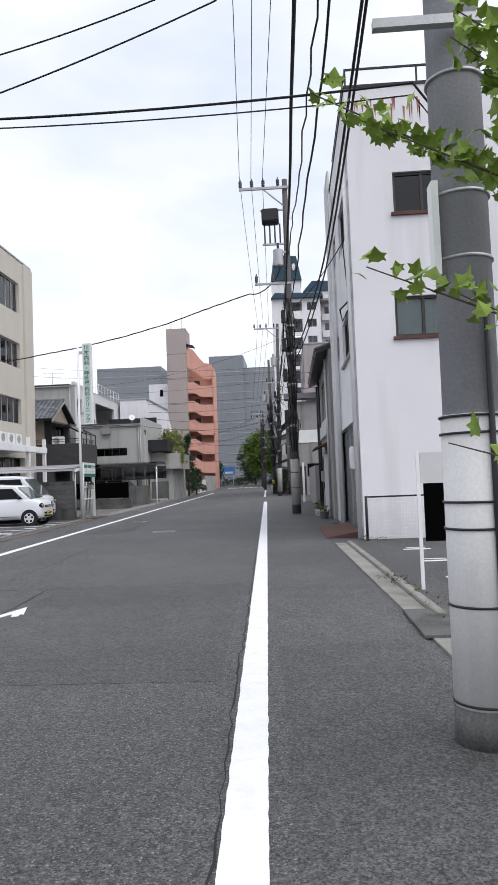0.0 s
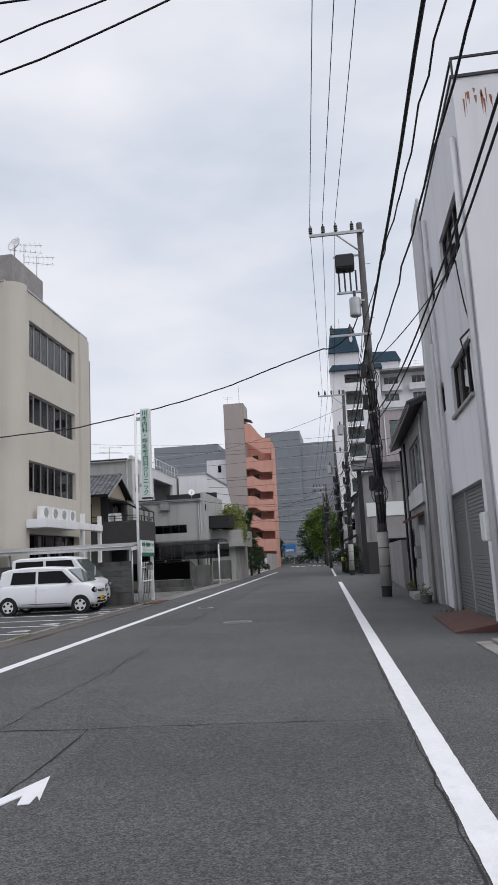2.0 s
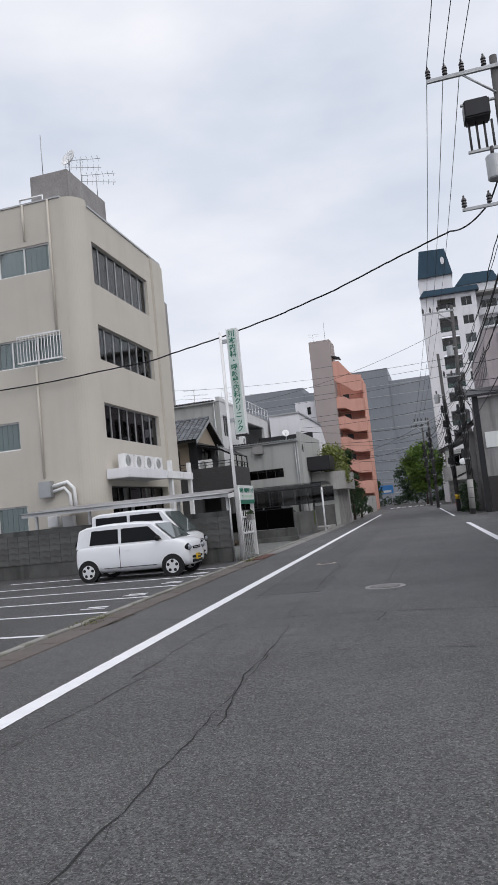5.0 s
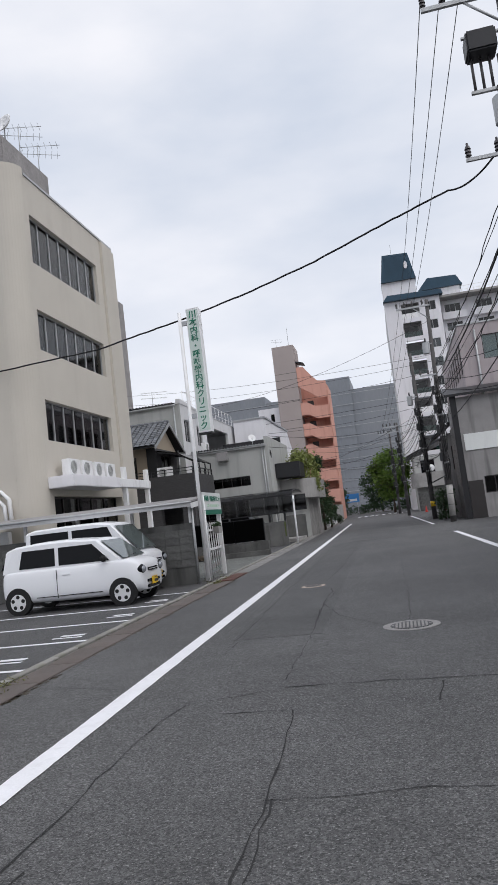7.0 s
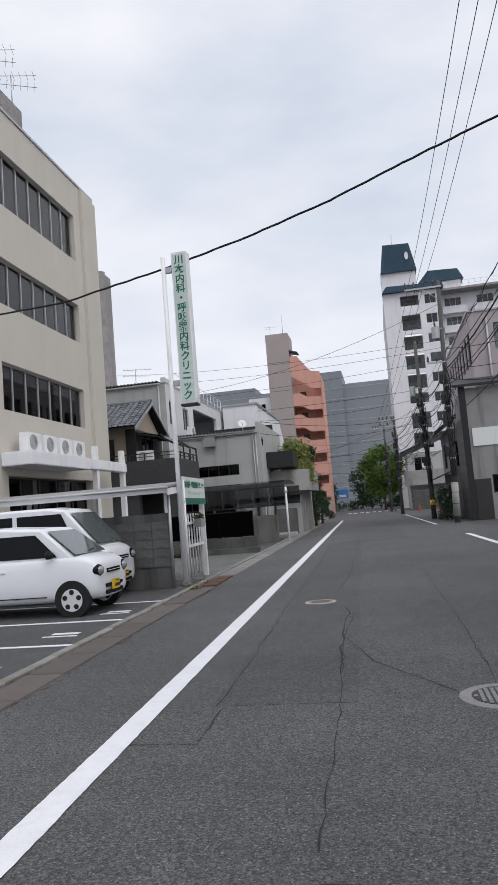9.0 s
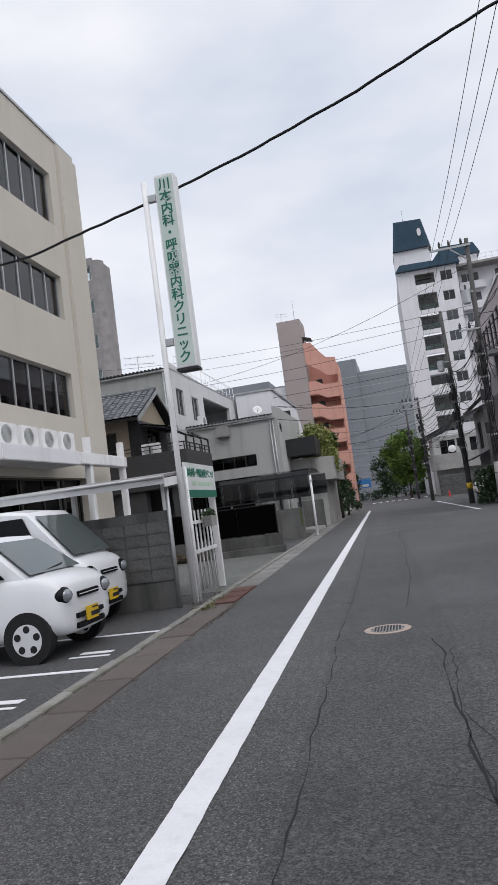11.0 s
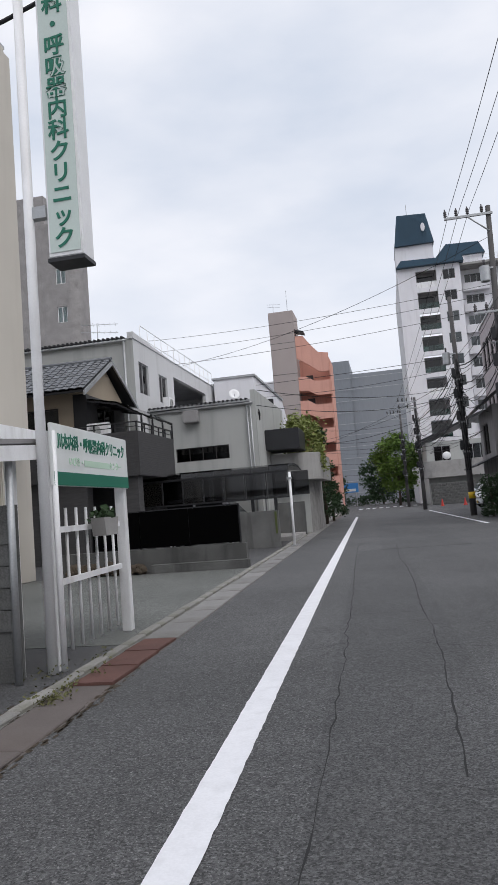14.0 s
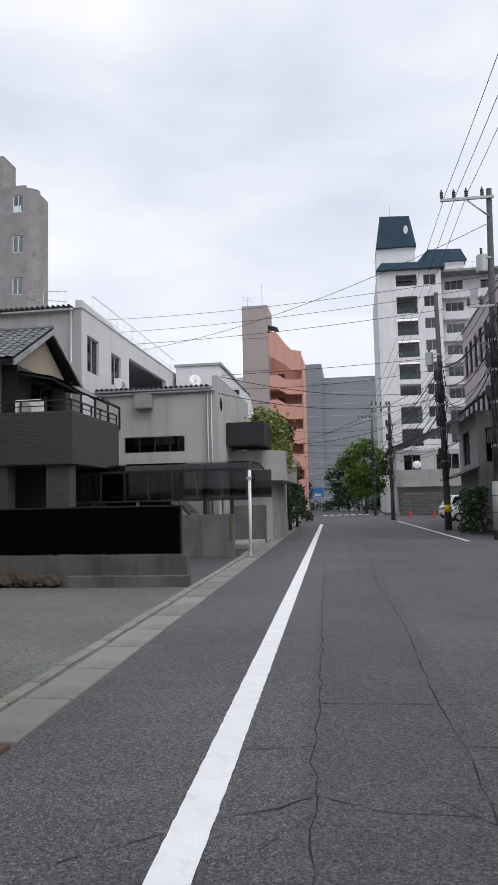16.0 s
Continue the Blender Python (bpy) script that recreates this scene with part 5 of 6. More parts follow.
conifer((-6.5, 57, 0), 5.6, 0.8, "dark narrow conifer beside the street wall", 5)
conifer((-6.6, 63, 0), 2.6, 1.0, "dark clipped shrub by the wall", 6)
for i, (y0, y1, h, m, lb) in enumerate(((50, 55.5, 1.9, CONC, "grey concrete garden wall"), (55.8, 60, 1.5, LIGHT_WALL, "white panel gate in the wall"), (60.3, 68, 1.7, CONC, "pale grey garden wall"), (68.3, 80, 1.5, LIGHT_WALL, "light rendered garden wall"), (80.3, 98, 2.0, CONC, "far grey garden wall"))):
    structure("wall_garden", strip(bmesh.new(), -5.0 - 0.25, -5.05, y0, y1, 0, h), m, lb + " along the pavement", "wall")
structure("pavement_west", strip(bmesh.new(), -5.05, -4.98, 39, 98, -0.1, 0.012), CONC, "narrow concrete strip before garden walls", "pavement")

# ---- tower behind the office building ----
tw = thing("apartment_tower", "grey-brown tiled apartment tower behind the houses", "building", (-0.6, 0, 0))
facade(tw, (-50, 60), (-22.9, 60), 0, 22.6, BROWN_TILE, [dict(u0=26.2, u1=26.95, z0=z, z1=z + 1.15, n=2, frame_mat=WHITE_METAL, glass=GLASS_CLEAR, curtain=0.9) for z in (20.8, 18.1, 15.3, 12.5, 9.7)])
arc = [(-22.9 + 0.7 * math.sin(a), 60.7 - 0.7 * math.cos(a)) for a in np.linspace(0, math.pi / 2, 8)]
part("corner", prism(arc + [(-22.9, 60.7)], (0, 22.4)), BROWN_TILE, tw)
part("side_wall", B(-22.5, -22.2, 60.7, 61.9, 0, 22.2), BROWN_TILE, tw)
part("upper_storey", B(-50, -24.6, 60.3, 62, 22.61, 24.9), BROWN_TILE, tw)
part("roof", B(-50, -22.9, 60.3, 62, 22.2, 22.4), CONC, tw)

# ---- salmon apartment block ----
pk = thing("salmon_apartments", "salmon apartment block with a taupe stair tower", "building")
part("stair_tower", B(-15.8, -12.65, 101.5, 106, 0, 25.6, bev=0.05), TAUPE, pk)
for z in (21.5, 17.5, 13.5, 9.5, 5.5):
    part("panel_joint", B(-15.8, -12.64, 101.485, 101.499, z, z + 0.06), CONC_DARK, pk)
part("low_wing", B(-19, -15.81, 102.5, 120, 0, 17.0), WHITE_WALL, pk)
for z in (15, 12, 9):
    part("small_window", B(-17.2, -16.7, 102.44, 102.499, z, z + 1.1), GLASS_DARK, pk)
part("core", B(-12.64, -8.8, 104.2, 107, 0, 19.6), SALMON, pk)
part("top_wall", prism([(-12.64, 19.4), (-12.64, 22.2), (-11.7, 22.2), (-10.6, 20.7), (-9.9, 19.9), (-8.7, 19.7), (-8.7, 17.4), (-9.9, 17.4), (-11.0, 18.3)], (101.6, 101.9), "y"), SALMON, pk)
for z in (3.4, 6.4, 9.4, 12.4, 15.4):
    bl = part("balcony", prism([(-12.64, z - 0.2), (-12.64, z + 1.55), (-11.6, z + 1.55), (-10.6, z + 0.9), (-8.7, z + 0.9), (-8.7, z - 0.9), (-10.4, z - 0.9), (-11.6, z - 0.2)], (101.6, 101.9), "y"), SALMON, pk, "salmon stair balustrade stepping down")
    part("slab", B(-12.64, -8.8, 101.9, 104.19, z - 0.3, z - 0.05), SALMON, bl)
    part("dark_door", B(-11.9, -11.0, 104.12, 104.19, z + 0.0, z + 2.1), DARK_FRAME, bl)
part("end_pier", B(-8.79, -8.6, 102.2, 107, 0, 19.0), SALMON, pk)
part("roof_cap", prism([(-12.6, 22.9), (-11.5, 22.6), (-11.5, 22.75), (-12.6, 23.1)], (101.5, 103.5), "y"), DARK_METAL, pk)
yagi((-15.2, 102.5, 25.6), "thin aluminium antenna on the stair tower")
tagged(part("lightning_rod", T([(-13.4, 102.5, 25.6), (-13.4, 102.5, 28.5)], 0.03), GALV), "thin lightning rod on the stair tower", "rod")

# ---- scaffold-wrapped building far behind ----
nb = thing("wrapped_building", "huge building wrapped in grey scaffold netting", "building")
part("net", B(-64, -12.0, 237, 290, 0, 40.0), NET, nb)
part("net", B(-24, -11.9, 236.8, 260, 0, 44.8), NET, nb)
part("net", B(-11.89, 40, 237.5, 290, 0, 40.4), NET, nb)
part("net", B(-64, -41, 236.5, 260, 0, 42.2), NET, nb)
for z in np.arange(3, 41, 3.6):
    part("scaffold_line", B(-63.5, 39.5, 236.44, 236.49, z, z + 0.12), GALV, nb)

# ---- white apartment tower with teal roofs ----
wt = thing("white_apartments", "white ten-storey apartment tower with teal roof caps", "building")
wins = []
for k in range(10):
    z = 29.8 - k * 2.93
    wins += [dict(u0=2.45, u1=5.15, z0=z - 0.75, z1=z + 1.55, hole=True), dict(u0=6.0, u1=7.6, z0=z + 0.05, z1=z + 1.45, n=2, glass=GLASS)]
facade(wt, (1.0, 111.5), (9.3, 111.5), 0, 32.0, WHITE_WALL, wins, th=0.3)
for k in range(10):
    z = 29.8 - k * 2.93
    bc = part("balcony", B(3.46, 6.14, 111.85, 113.2, z - 0.95, z - 0.76), WHITE_WALL, wt)
    part("parapet", B(3.47, 6.13, 111.56, 111.64, z - 0.74, z + 0.05), WHITE_METAL if k in (0, 5) else GLASS_GREEN, bc)
    w2 = Face((3.3, 113.2), (6.3, 113.2))
    part("recess_wall", w2.b(0, 3, -0.1, 0, z - 0.76, z + 1.6), OLD_WALL, bc)
    part("recess_window", w2.b(0.3, 2.4, 0.004, 0.05, z - 0.7, z + 1.2), GLASS_DARK, bc)
    if k in (0, 3, 4):
        part("outdoor_unit_casing", B(3.6, 4.2, 111.9, 112.2, z - 0.75, z - 0.1), WHITE_METAL, bc)
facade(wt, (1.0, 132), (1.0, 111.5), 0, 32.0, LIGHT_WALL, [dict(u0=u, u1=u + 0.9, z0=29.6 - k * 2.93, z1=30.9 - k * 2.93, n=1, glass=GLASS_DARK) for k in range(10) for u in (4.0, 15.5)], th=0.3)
part("shaft", B(1.05, 6.1, 111.8, 117, 32.0, 35.7), WHITE_WALL, wt)
part("shaft_roof", prism([(1.0, 35.2), (1.65, 39.5), (5.5, 39.3), (6.3, 35.2)], (111.3, 117), "y"), TEAL, wt, "teal metal mansard cap")
bm = bmesh.new()
for i in range(10):
    x = 1.9 + i * 0.38
    box(bm, x, x + 0.06, 111.22, 111.29, 35.4, 39.2)
part("roof_seam", bm, TEAL, wt)
part("dormer", prism([(5.0 + 0.28 * math.cos(a), 37.4 + 0.6 * math.sin(a)) for a in np.linspace(0, math.tau, 16, endpoint=False)], (111.15, 111.35), "y"), WHITE_WALL, wt)
part("canopy_roof", prism([(0.9, 32.0), (1.6, 32.9), (9.6, 32.6), (9.8, 31.9)], (110.7, 112.5), "y"), TEAL, wt, "teal eave over the top balcony")
part("penthouse", B(7.2, 13.0, 116, 124, 32, 34.2), WHITE_WALL, wt)
part("penthouse_roof", prism([(6.6, 34.2), (8.2, 36.0), (12.6, 35.8), (13.4, 34.2)], (115.5, 124), "y"), TEAL, wt)
for k in range(10):
    z = 29.4 - k * 2.93
    part("wing_balcony", B(9.6, 13.2, 113.4, 114.4, z - 1.0, z + 0.1), WHITE_WALL, wt)
    part("wing_balcony", B(14.2, 21, 113.4, 114.4, z - 1.0, z + 0.1), WHITE_WALL, wt)
facade(wt, (9.31, 114.5), (40, 114.5), 0, 32.4, WHITE_WALL, [dict(u0=u, u1=u + 2.4, z0=29.5 - k * 2.93, z1=31.0 - k * 2.93, n=3, glass=GLASS) for k in range(10) for u in (0.8, 5.5, 9.5, 14)], th=0.3)
part("roof", B(1.3, 40, 112, 132, 31.6, 31.9), CONC, wt)
bm = bmesh.new()
for x in np.arange(8.5, 20, 0.9):
    box(bm, x, x + 0.05, 114.6, 114.65, 32.4, 33.6)
box(bm, 8.5, 20, 114.6, 114.65, 33.55, 33.6)
box(bm, 8.5, 20, 114.6, 114.65, 33.0, 33.04)
part("roof_railing", bm, WHITE_METAL, wt)
tagged(part("lightning_rod", T([(3.2, 114, 39.4), (3.2, 114, 42)], 0.04), GALV), "thin lightning rod on the teal roof", "rod")

# ---- small house with a rounded balcony before the tower ----
hs = thing("corner_house", "two-storey grey house with a rounded balcony", "house")
facade(hs, (1.6, 95.5), (12, 95.5), 0, 6.9, GREY_WALL, [dict(u0=0.8, u1=2.6, z0=4.4, z1=6.4, n=2, glass=GLASS_DARK), dict(u0=4.2, u1=6.6, z0=4.4, z1=6.4, n=3, glass=GLASS), dict(u0=1.0, u1=2.2, z0=0.1, z1=2.2, n=1, glass=GLASS_DARK)])
part("side_wall", B(1.6, 1.8, 95.7, 106, 0, 6.9), GREY_WALL, hs)
part("roof", prism([(0.8, 6.9), (8, 9.6), (13, 8.8), (13, 9.0), (8, 9.9), (0.8, 7.1)], (94.6, 106), "y"), DARK_METAL, hs)
arc = [(2.2 - 1.2 * math.cos(a), 94.6 - 1.2 * math.sin(a)) for a in np.linspace(0, math.pi / 2, 8)]
part("balcony", prism([(1.0, 95.49)] + arc + [(9, 93.4), (9, 95.49)], (2.9, 4.7)), CONC, hs, "rounded concrete balcony")
sb = part("stone_wall", B(1.6, 6.2, 92.9, 93.2, 0, 2.3), CONC_DARK, hs, "low wall of dark stones")
rng = random.Random(9)
pieces("stone", sb, moulded(0.44, 0.26, 0.05, 0.02), CONC_DARK, [pose(1.85 + i * 0.46 + (0.2 if j % 2 else 0), 92.9, 0.15 + j * 0.28, 90) for i in range(9) for j in range(8)])
t = thing("dish_antenna", "white satellite dish on the rounded balcony", "antenna", (3.6, 93.5, 4.7))
part("dish", _ellipsoid((0, 0, 0.5), (0.45, 0.12, 0.42)), WHITE_METAL, t)
part("mast", T([(0, 0.05, 0), (0, 0.05, 0.5)], 0.03), GALV, t)
kei_car((4.4, 77.5, 0), 190, CARPAINT, "white van parked in the lot by the corner house", 3.4, 1.5, 1.88, VAN, (0, -2.45))
kei_car((4.0, 69.5, 0), 190, CARPAINT, "white car with yellow plate in the lot", 3.4, 1.5, 1.52, HATCH, (0, -2.46))
for x, y in ((2.0, 84), (3.9, 82)):
    t = thing("traffic_cone", "small red traffic cone by the lot", "cone", (x, y, 0), "cones")
    bm = bmesh.new()
    bmesh.ops.create_cone(bm, cap_ends=True, segments=16, radius1=0.14, radius2=0.03, depth=0.66, matrix=pose(0, 0, 0.36))
    part("cone", bm, RED_PAINT, t)
    part("base", B(-0.19, 0.19, -0.19, 0.19, 0, 0.04), RED_PAINT, t)

# ---- the far end: hedge, trees, board ----
tree((-1.6, 107, 0), 8.6, (2.7, 2.6), "tall broadleaf street tree with a light green crown", 3, LEAF, 75, 90, 0.34, low=0.3)
tree((-10.6, 114, 0), 5.0, (1.8, 1.8), "dark green tree at the far junction", 4, LEAF_DARK, 40, 70, 0.35, low=0.2)
tree((-4.0, 133, 0), 8.0, (3.2, 2.6), "dark green tree beyond the junction", 7, LEAF_DARK, 45, 70, 0.38, low=0.15)
tree((1.5, 134, 0), 7.0, (3.0, 2.4), "dark green tree beyond the junction", 9, LEAF_DARK, 40, 70, 0.38, low=0.15)
bm = bmesh.new()
rng = random.Random(31)
for i in range(260):
    quad_leaves(bm, (rng.uniform(-30, 25), 130 + rng.uniform(-0.6, 0.6), rng.uniform(0.1, 1.6)), (0.5, 0.3, 0.25), 26, 0.32, rng)
tagged(part("hedge", bm, LEAF_DARK), "low dark hedge along the far street", "hedge", kind="stuff")
t = thing("blue_board", "blue and white board on posts at the junction", "sign", (-9.3, 128.5, 0))
part("board", B(-1.6, 1.6, -0.05, 0.05, 2.3, 3.8, bev=0.02), BLUE_SIGN, t)
part("text_bar", B(-1.2, 1.2, -0.06, -0.051, 2.5, 2.9), SIGN_WHITE, t)
for x in (-1.2, 1.2):
    part("post", T([(x, 0.1, 0), (x, 0.1, 3.7)], 0.06), GALV, t)
structure("kerb_far", B(-40, 40, 128.0, 128.3, -0.1, 0.15), KERB, "pale kerb along the far street", "kerb")

# ---- white building on the near corner ----
wb = thing("white_building", "three-storey white rendered building with a roof railing", "building")
WX, WY = 4.52, 7.3
fw = facade(wb, (WX, 14.6), (WX, WY), 0, 10.1, WHITE_WALL,
            [dict(u0=4.15, u1=6.5, z0=7.15, z1=8.3, n=3, frame_mat=DARK_FRAME, glass=GLASS_DARK), dict(u0=4.0, u1=6.4, z0=4.3, z1=5.4, n=3, frame_mat=DARK_FRAME, glass=GLASS_DARK, sill=CONC),
             dict(u0=2.0, u1=2.8, z0=4.7, z1=5.4, n=1, frame_mat=DARK_FRAME, glass=GLASS_DARK), dict(u0=2.0, u1=2.8, z0=7.5, z1=8.3, n=1, frame_mat=DARK_FRAME, glass=GLASS_DARK), dict(u0=0.75, u1=6.2, z0=0.0, z1=2.7, hole=True)], th=0.25)
facade(wb, (WX, WY), (16, WY), 0, 10.1, WHITE_WALL, [dict(u0=0.98, u1=2.9, z0=7.2, z1=8.12, n=3, frame_mat=DARK_FRAME, glass=GLASS_DARK, sill=RED_MAT, bar=0.06), dict(u0=0.9, u1=2.8, z0=4.42, z1=5.32, n=3, frame_mat=DARK_FRAME, glass=GLASS_CLEAR, curtain=1.2, sill=RED_MAT, bar=0.06)], th=0.25)
part("back_wall", B(WX, 16, 14.4, 14.6, 0, 10.1), WHITE_WALL, wb)
part("end_wall", B(15.8, 16, 7.5, 14.4, 0, 10.1), WHITE_WALL, wb)
part("roof", B(WX + 0.25, 15.8, 7.55, 14.4, 9.7, 9.85), CONC, wb)
part("coping", B(WX - 0.03, 16, WY - 0.03, WY + 0.25, 10.101, 10.16), DARK_METAL, wb)
part("coping", B(WX - 0.03, WX + 0.25, WY + 0.251, 14.6, 10.101, 10.16), DARK_METAL, wb)
rr = part("roof_railing", B(WX + 0.02, 16, WY + 0.05, WY + 0.09, 10.55, 10.59), DARK_METAL, wb)
part("rail", B(WX + 0.02, WX + 0.06, WY + 0.091, 12, 10.55, 10.59), DARK_METAL, rr)
for i in range(8):
    part("post", B(WX + 0.02 + i * 1.6, WX + 0.06 + i * 1.6, WY + 0.055, WY + 0.085, 10.16, 10.55), DARK_METAL, rr)
part("stair_pier", B(4.44, WX - 0.003, 13.0, 14.55, 0, 10.75, bev=0.02), LIGHT_WALL, wb)
sh = part("roller_shutter", Face((WX + 0.16, 13.85), (WX + 0.16, 8.4)).b(0, 5.45, -0.03, 0, 0.0, 2.7), SHUTTER, wb, "grey steel roller shutter")
for k in range(34):
    z = 0.05 + k * 0.078
    part("slat", B(WX + 0.135, WX + 0.158, 8.42, 13.83, z, z + 0.062), SHUTTER, sh)
part("guide_rail", B(WX + 0.10, WX + 0.134, 11.0, 11.1, 0.0, 2.69), GALV, sh)
for x, y, z0, z1, r in ((WX - 0.07, 7.45, 0, 9.0, 0.055), (WX - 0.06, 14.0, 0, 8.4, 0.05), (WX - 0.10, 12.4, 0, 6.5, 0.05), (WX - 0.07, 12.0, 0, 9.6, 0.05)):
    part("drain_pipe", T([(x, y, z0), (x, y, z1)], r, 10), LIGHT_WALL, wb)
part("pipe_box", B(WX - 0.2, WX - 0.002, 7.55, 7.9, 1.55, 2.05, bev=0.02), SIGN_WHITE, wb, "cream electricity meter box")
rng = random.Random(6)
for i in range(46):
    x = 4.7 + rng.random() * 3.5
    if noise.noise((x * 1.5, 3, 1)) > -0.25:
        h = rng.uniform(0.12, 0.55)
        w = rng.uniform(0.008, 0.03)
        top = 9.9 - rng.uniform(0, 0.3)
        part("rust_streak", prism([(x - w, top), (x + w * 0.8, top - 0.02), (x + w * 0.5, top - h * 0.6), (x, top - h), (x - w * 0.6, top - h * 0.5)], (WY - 0.0035, WY - 0.002), "y"), RUST_STREAK, wb, "brown rust run")
part("cable_loop", T([(WX - 0.1, 7.45, 5.3), (WX - 0.3, 7.4, 5.1), (WX - 0.25, 7.45, 4.85), (WX - 0.12, 7.45, 5.1)], 0.02), CABLE, wb)
part("ramp", prism([(3.72, 0.0), (4.5, 0.0), (4.5, 0.14), (3.72, 0.02)], (7.9, 11.2), "y"), RED_MAT, wb, "red-brown ramp plate at the shutter")
mf = thing("mesh_fence", "white wire mesh fence with black top rail", "fence")
part("top_rail", T([(4.55, 7.02, 0.93), (12, 7.02, 0.93)], 0.018), DARK_METAL, mf)
part("post", T([(4.56, 7.02, 0), (4.56, 7.02, 0.95)], 0.03), DARK_METAL, mf)
bm = bmesh.new()
for i in range(120):
    x = 4.62 + i * 0.062
    box(bm, x - 0.004, x + 0.004, 7.016, 7.024, 0.08, 0.92)
for k in range(11):
    z = 0.09 + k * 0.08
    box(bm, 4.6, 12, 7.012, 7.018, z - 0.004, z + 0.004)
part("mesh", bm, WHITE_METAL, mf)
wd = bmesh.new()
rng = random.Random(77)
for _ in range(70):
    p = rng.choice([(4.75, 6.95), (4.6, 7.1), (4.2, 11.4), (4.1, 12.1), (4.35, 0.2), (4.3, 1.2), (4.5, -1.0), (4.4, -2.8), (4.3, -3.6), (-5.35, 20.6), (-5.5, 21.4), (-5.9, 20.7)])
    quad_leaves(wd, (p[0] + rng.uniform(-0.15, 0.15), p[1] + rng.uniform(-0.5, 0.5), 0.05), (0.05, 0.12, 0.03), 9, 0.032, rng)
tagged(part("weeds", wd, WEED), "sparse dry weeds along kerbs and wall feet", "weeds", kind="stuff")
bm = bmesh.new()
for x0, y0 in ((5.0, 5.0), (5.0, 3.2), (5.0, 1.4)):
    box(bm, x0, x0 + 0.5, y0, y0 + 0.12, -0.002, 0.004)
    box(bm, x0 + 0.1, x0 + 0.45, y0 + 0.3, y0 + 0.36, -0.002, 0.004)
structure("trim_lot_marks", bm, PAINT, "faded white bay marks in the small lot", "road marking")

# ---- old two-storey shop-house beside it ----
w2 = thing("old_shophouse", "old grey two-storey shop-house with a tiled eave", "house")
facade(w2, (4.35, 23.2), (4.35, 14.62), 0, 5.55, OLD_WALL, [dict(u0=3.2, u1=6.6, z0=3.45, z1=4.95, n=3, frame_mat=ALU, glass=GLASS_DARK, sill=LIGHT_WALL), dict(u0=4.6, u1=6.0, z0=0.05, z1=2.15, hole=True), dict(u0=0.6, u1=2.6, z0=0.8, z1=2.2, n=2, frame_mat=DARK_FRAME, glass=GLASS_DARK)])
part("band", B(4.25, 4.348, 16, 20.6, 2.85, 3.35), LIGHT_WALL, w2)
part("rear_wall", B(4.55, 9, 14.62, 14.8, 0, 5.5), OLD_WALL, w2)
part("north_wall", B(4.36, 12, 23.0, 23.2, 0, 5.5), OLD_WALL, w2)
part("room_wall", B(5.4, 5.5, 16, 20, 0, 2.84), ROOM, w2)
part("roof", prism([(3.95, 5.4), (9, 7.2), (9, 7.3), (3.95, 5.52)], (14.62, 23.6), "y"), DARK_METAL, w2)
bm = bmesh.new()
for i in range(30):
    tube(bm, [(3.92, 14.8 + i * 0.29, 5.55), (8, 14.8 + i * 0.3, 7.02)], 0.07, 6)
part("eave_tiles", bm, TILE, w2)
part("door_canopy", prism([(3.85, 2.35), (4.34, 2.55), (4.34, 2.62), (3.85, 2.42)], (16.8, 19.0), "y"), RED_MAT, w2, "rusty red door canopy")
part("door_frame", B(4.2, 4.345, 17.15, 17.25, 0, 2.2), LIGHT_WALL, w2)
part("mail_box", B(4.15, 4.345, 18.75, 19.05, 1.2, 1.6, bev=0.02), GALV, w2)
for y in (15.2, 20.9, 22.6):
    part("drain_pipe", T([(4.27, y, 0), (4.27, y, 5.3)], 0.045), GALV if y < 20 else DARK_METAL, w2)
part("door_step", B(3.85, 4.345, 16.9, 18.8, 0, 0.16), CONC, w2)
for i, (y, z, s) in enumerate(((15.4, 0.0, 0.22), (15.9, 0.0, 0.17), (19.6, 0.0, 0.2), (20.4, 0.0, 0.18))):
    t = thing("plant_pot", "small grey pot with straggly plant by the wall", "plant pot", (4.05, y, 0), "plant pots")
    bm = bmesh.new()
    bmesh.ops.create_cone(bm, cap_ends=True, segments=14, radius1=s * 0.55, radius2=s * 0.75, depth=s, matrix=pose(0, 0, s / 2))
    part("pot", bm, CONC_DARK, t)
    part("plant", quad_leaves(bmesh.new(), (0, 0, s * 1.5), (s * 0.4, s * 0.4, s * 0.35), 50, 0.07, random.Random(i)), WEED, t)
structure("wall_yard_east", B(4.1, 4.3, 23.7, 33.5, 0, 1.9), OLD_WALL, "dark stained yard wall along the street", "wall")
structure("wall_yard_north", B(4.31, 12, 33.3, 33.5, 0, 1.3), OLD_WALL, "low grey wall at the side opening", "wall")
t = thing("white_gate_post", "white steel post beside the low wall", "post", (3.7, 31.2, 0))
part("post", B(-0.06, 0.06, -0.06, 0.06, 0, 2.2, bev=0.01), WHITE_METAL, t)
part("cap", B(-0.09, 0.09, -0.09, 0.09, 2.2, 2.25), GALV, t)

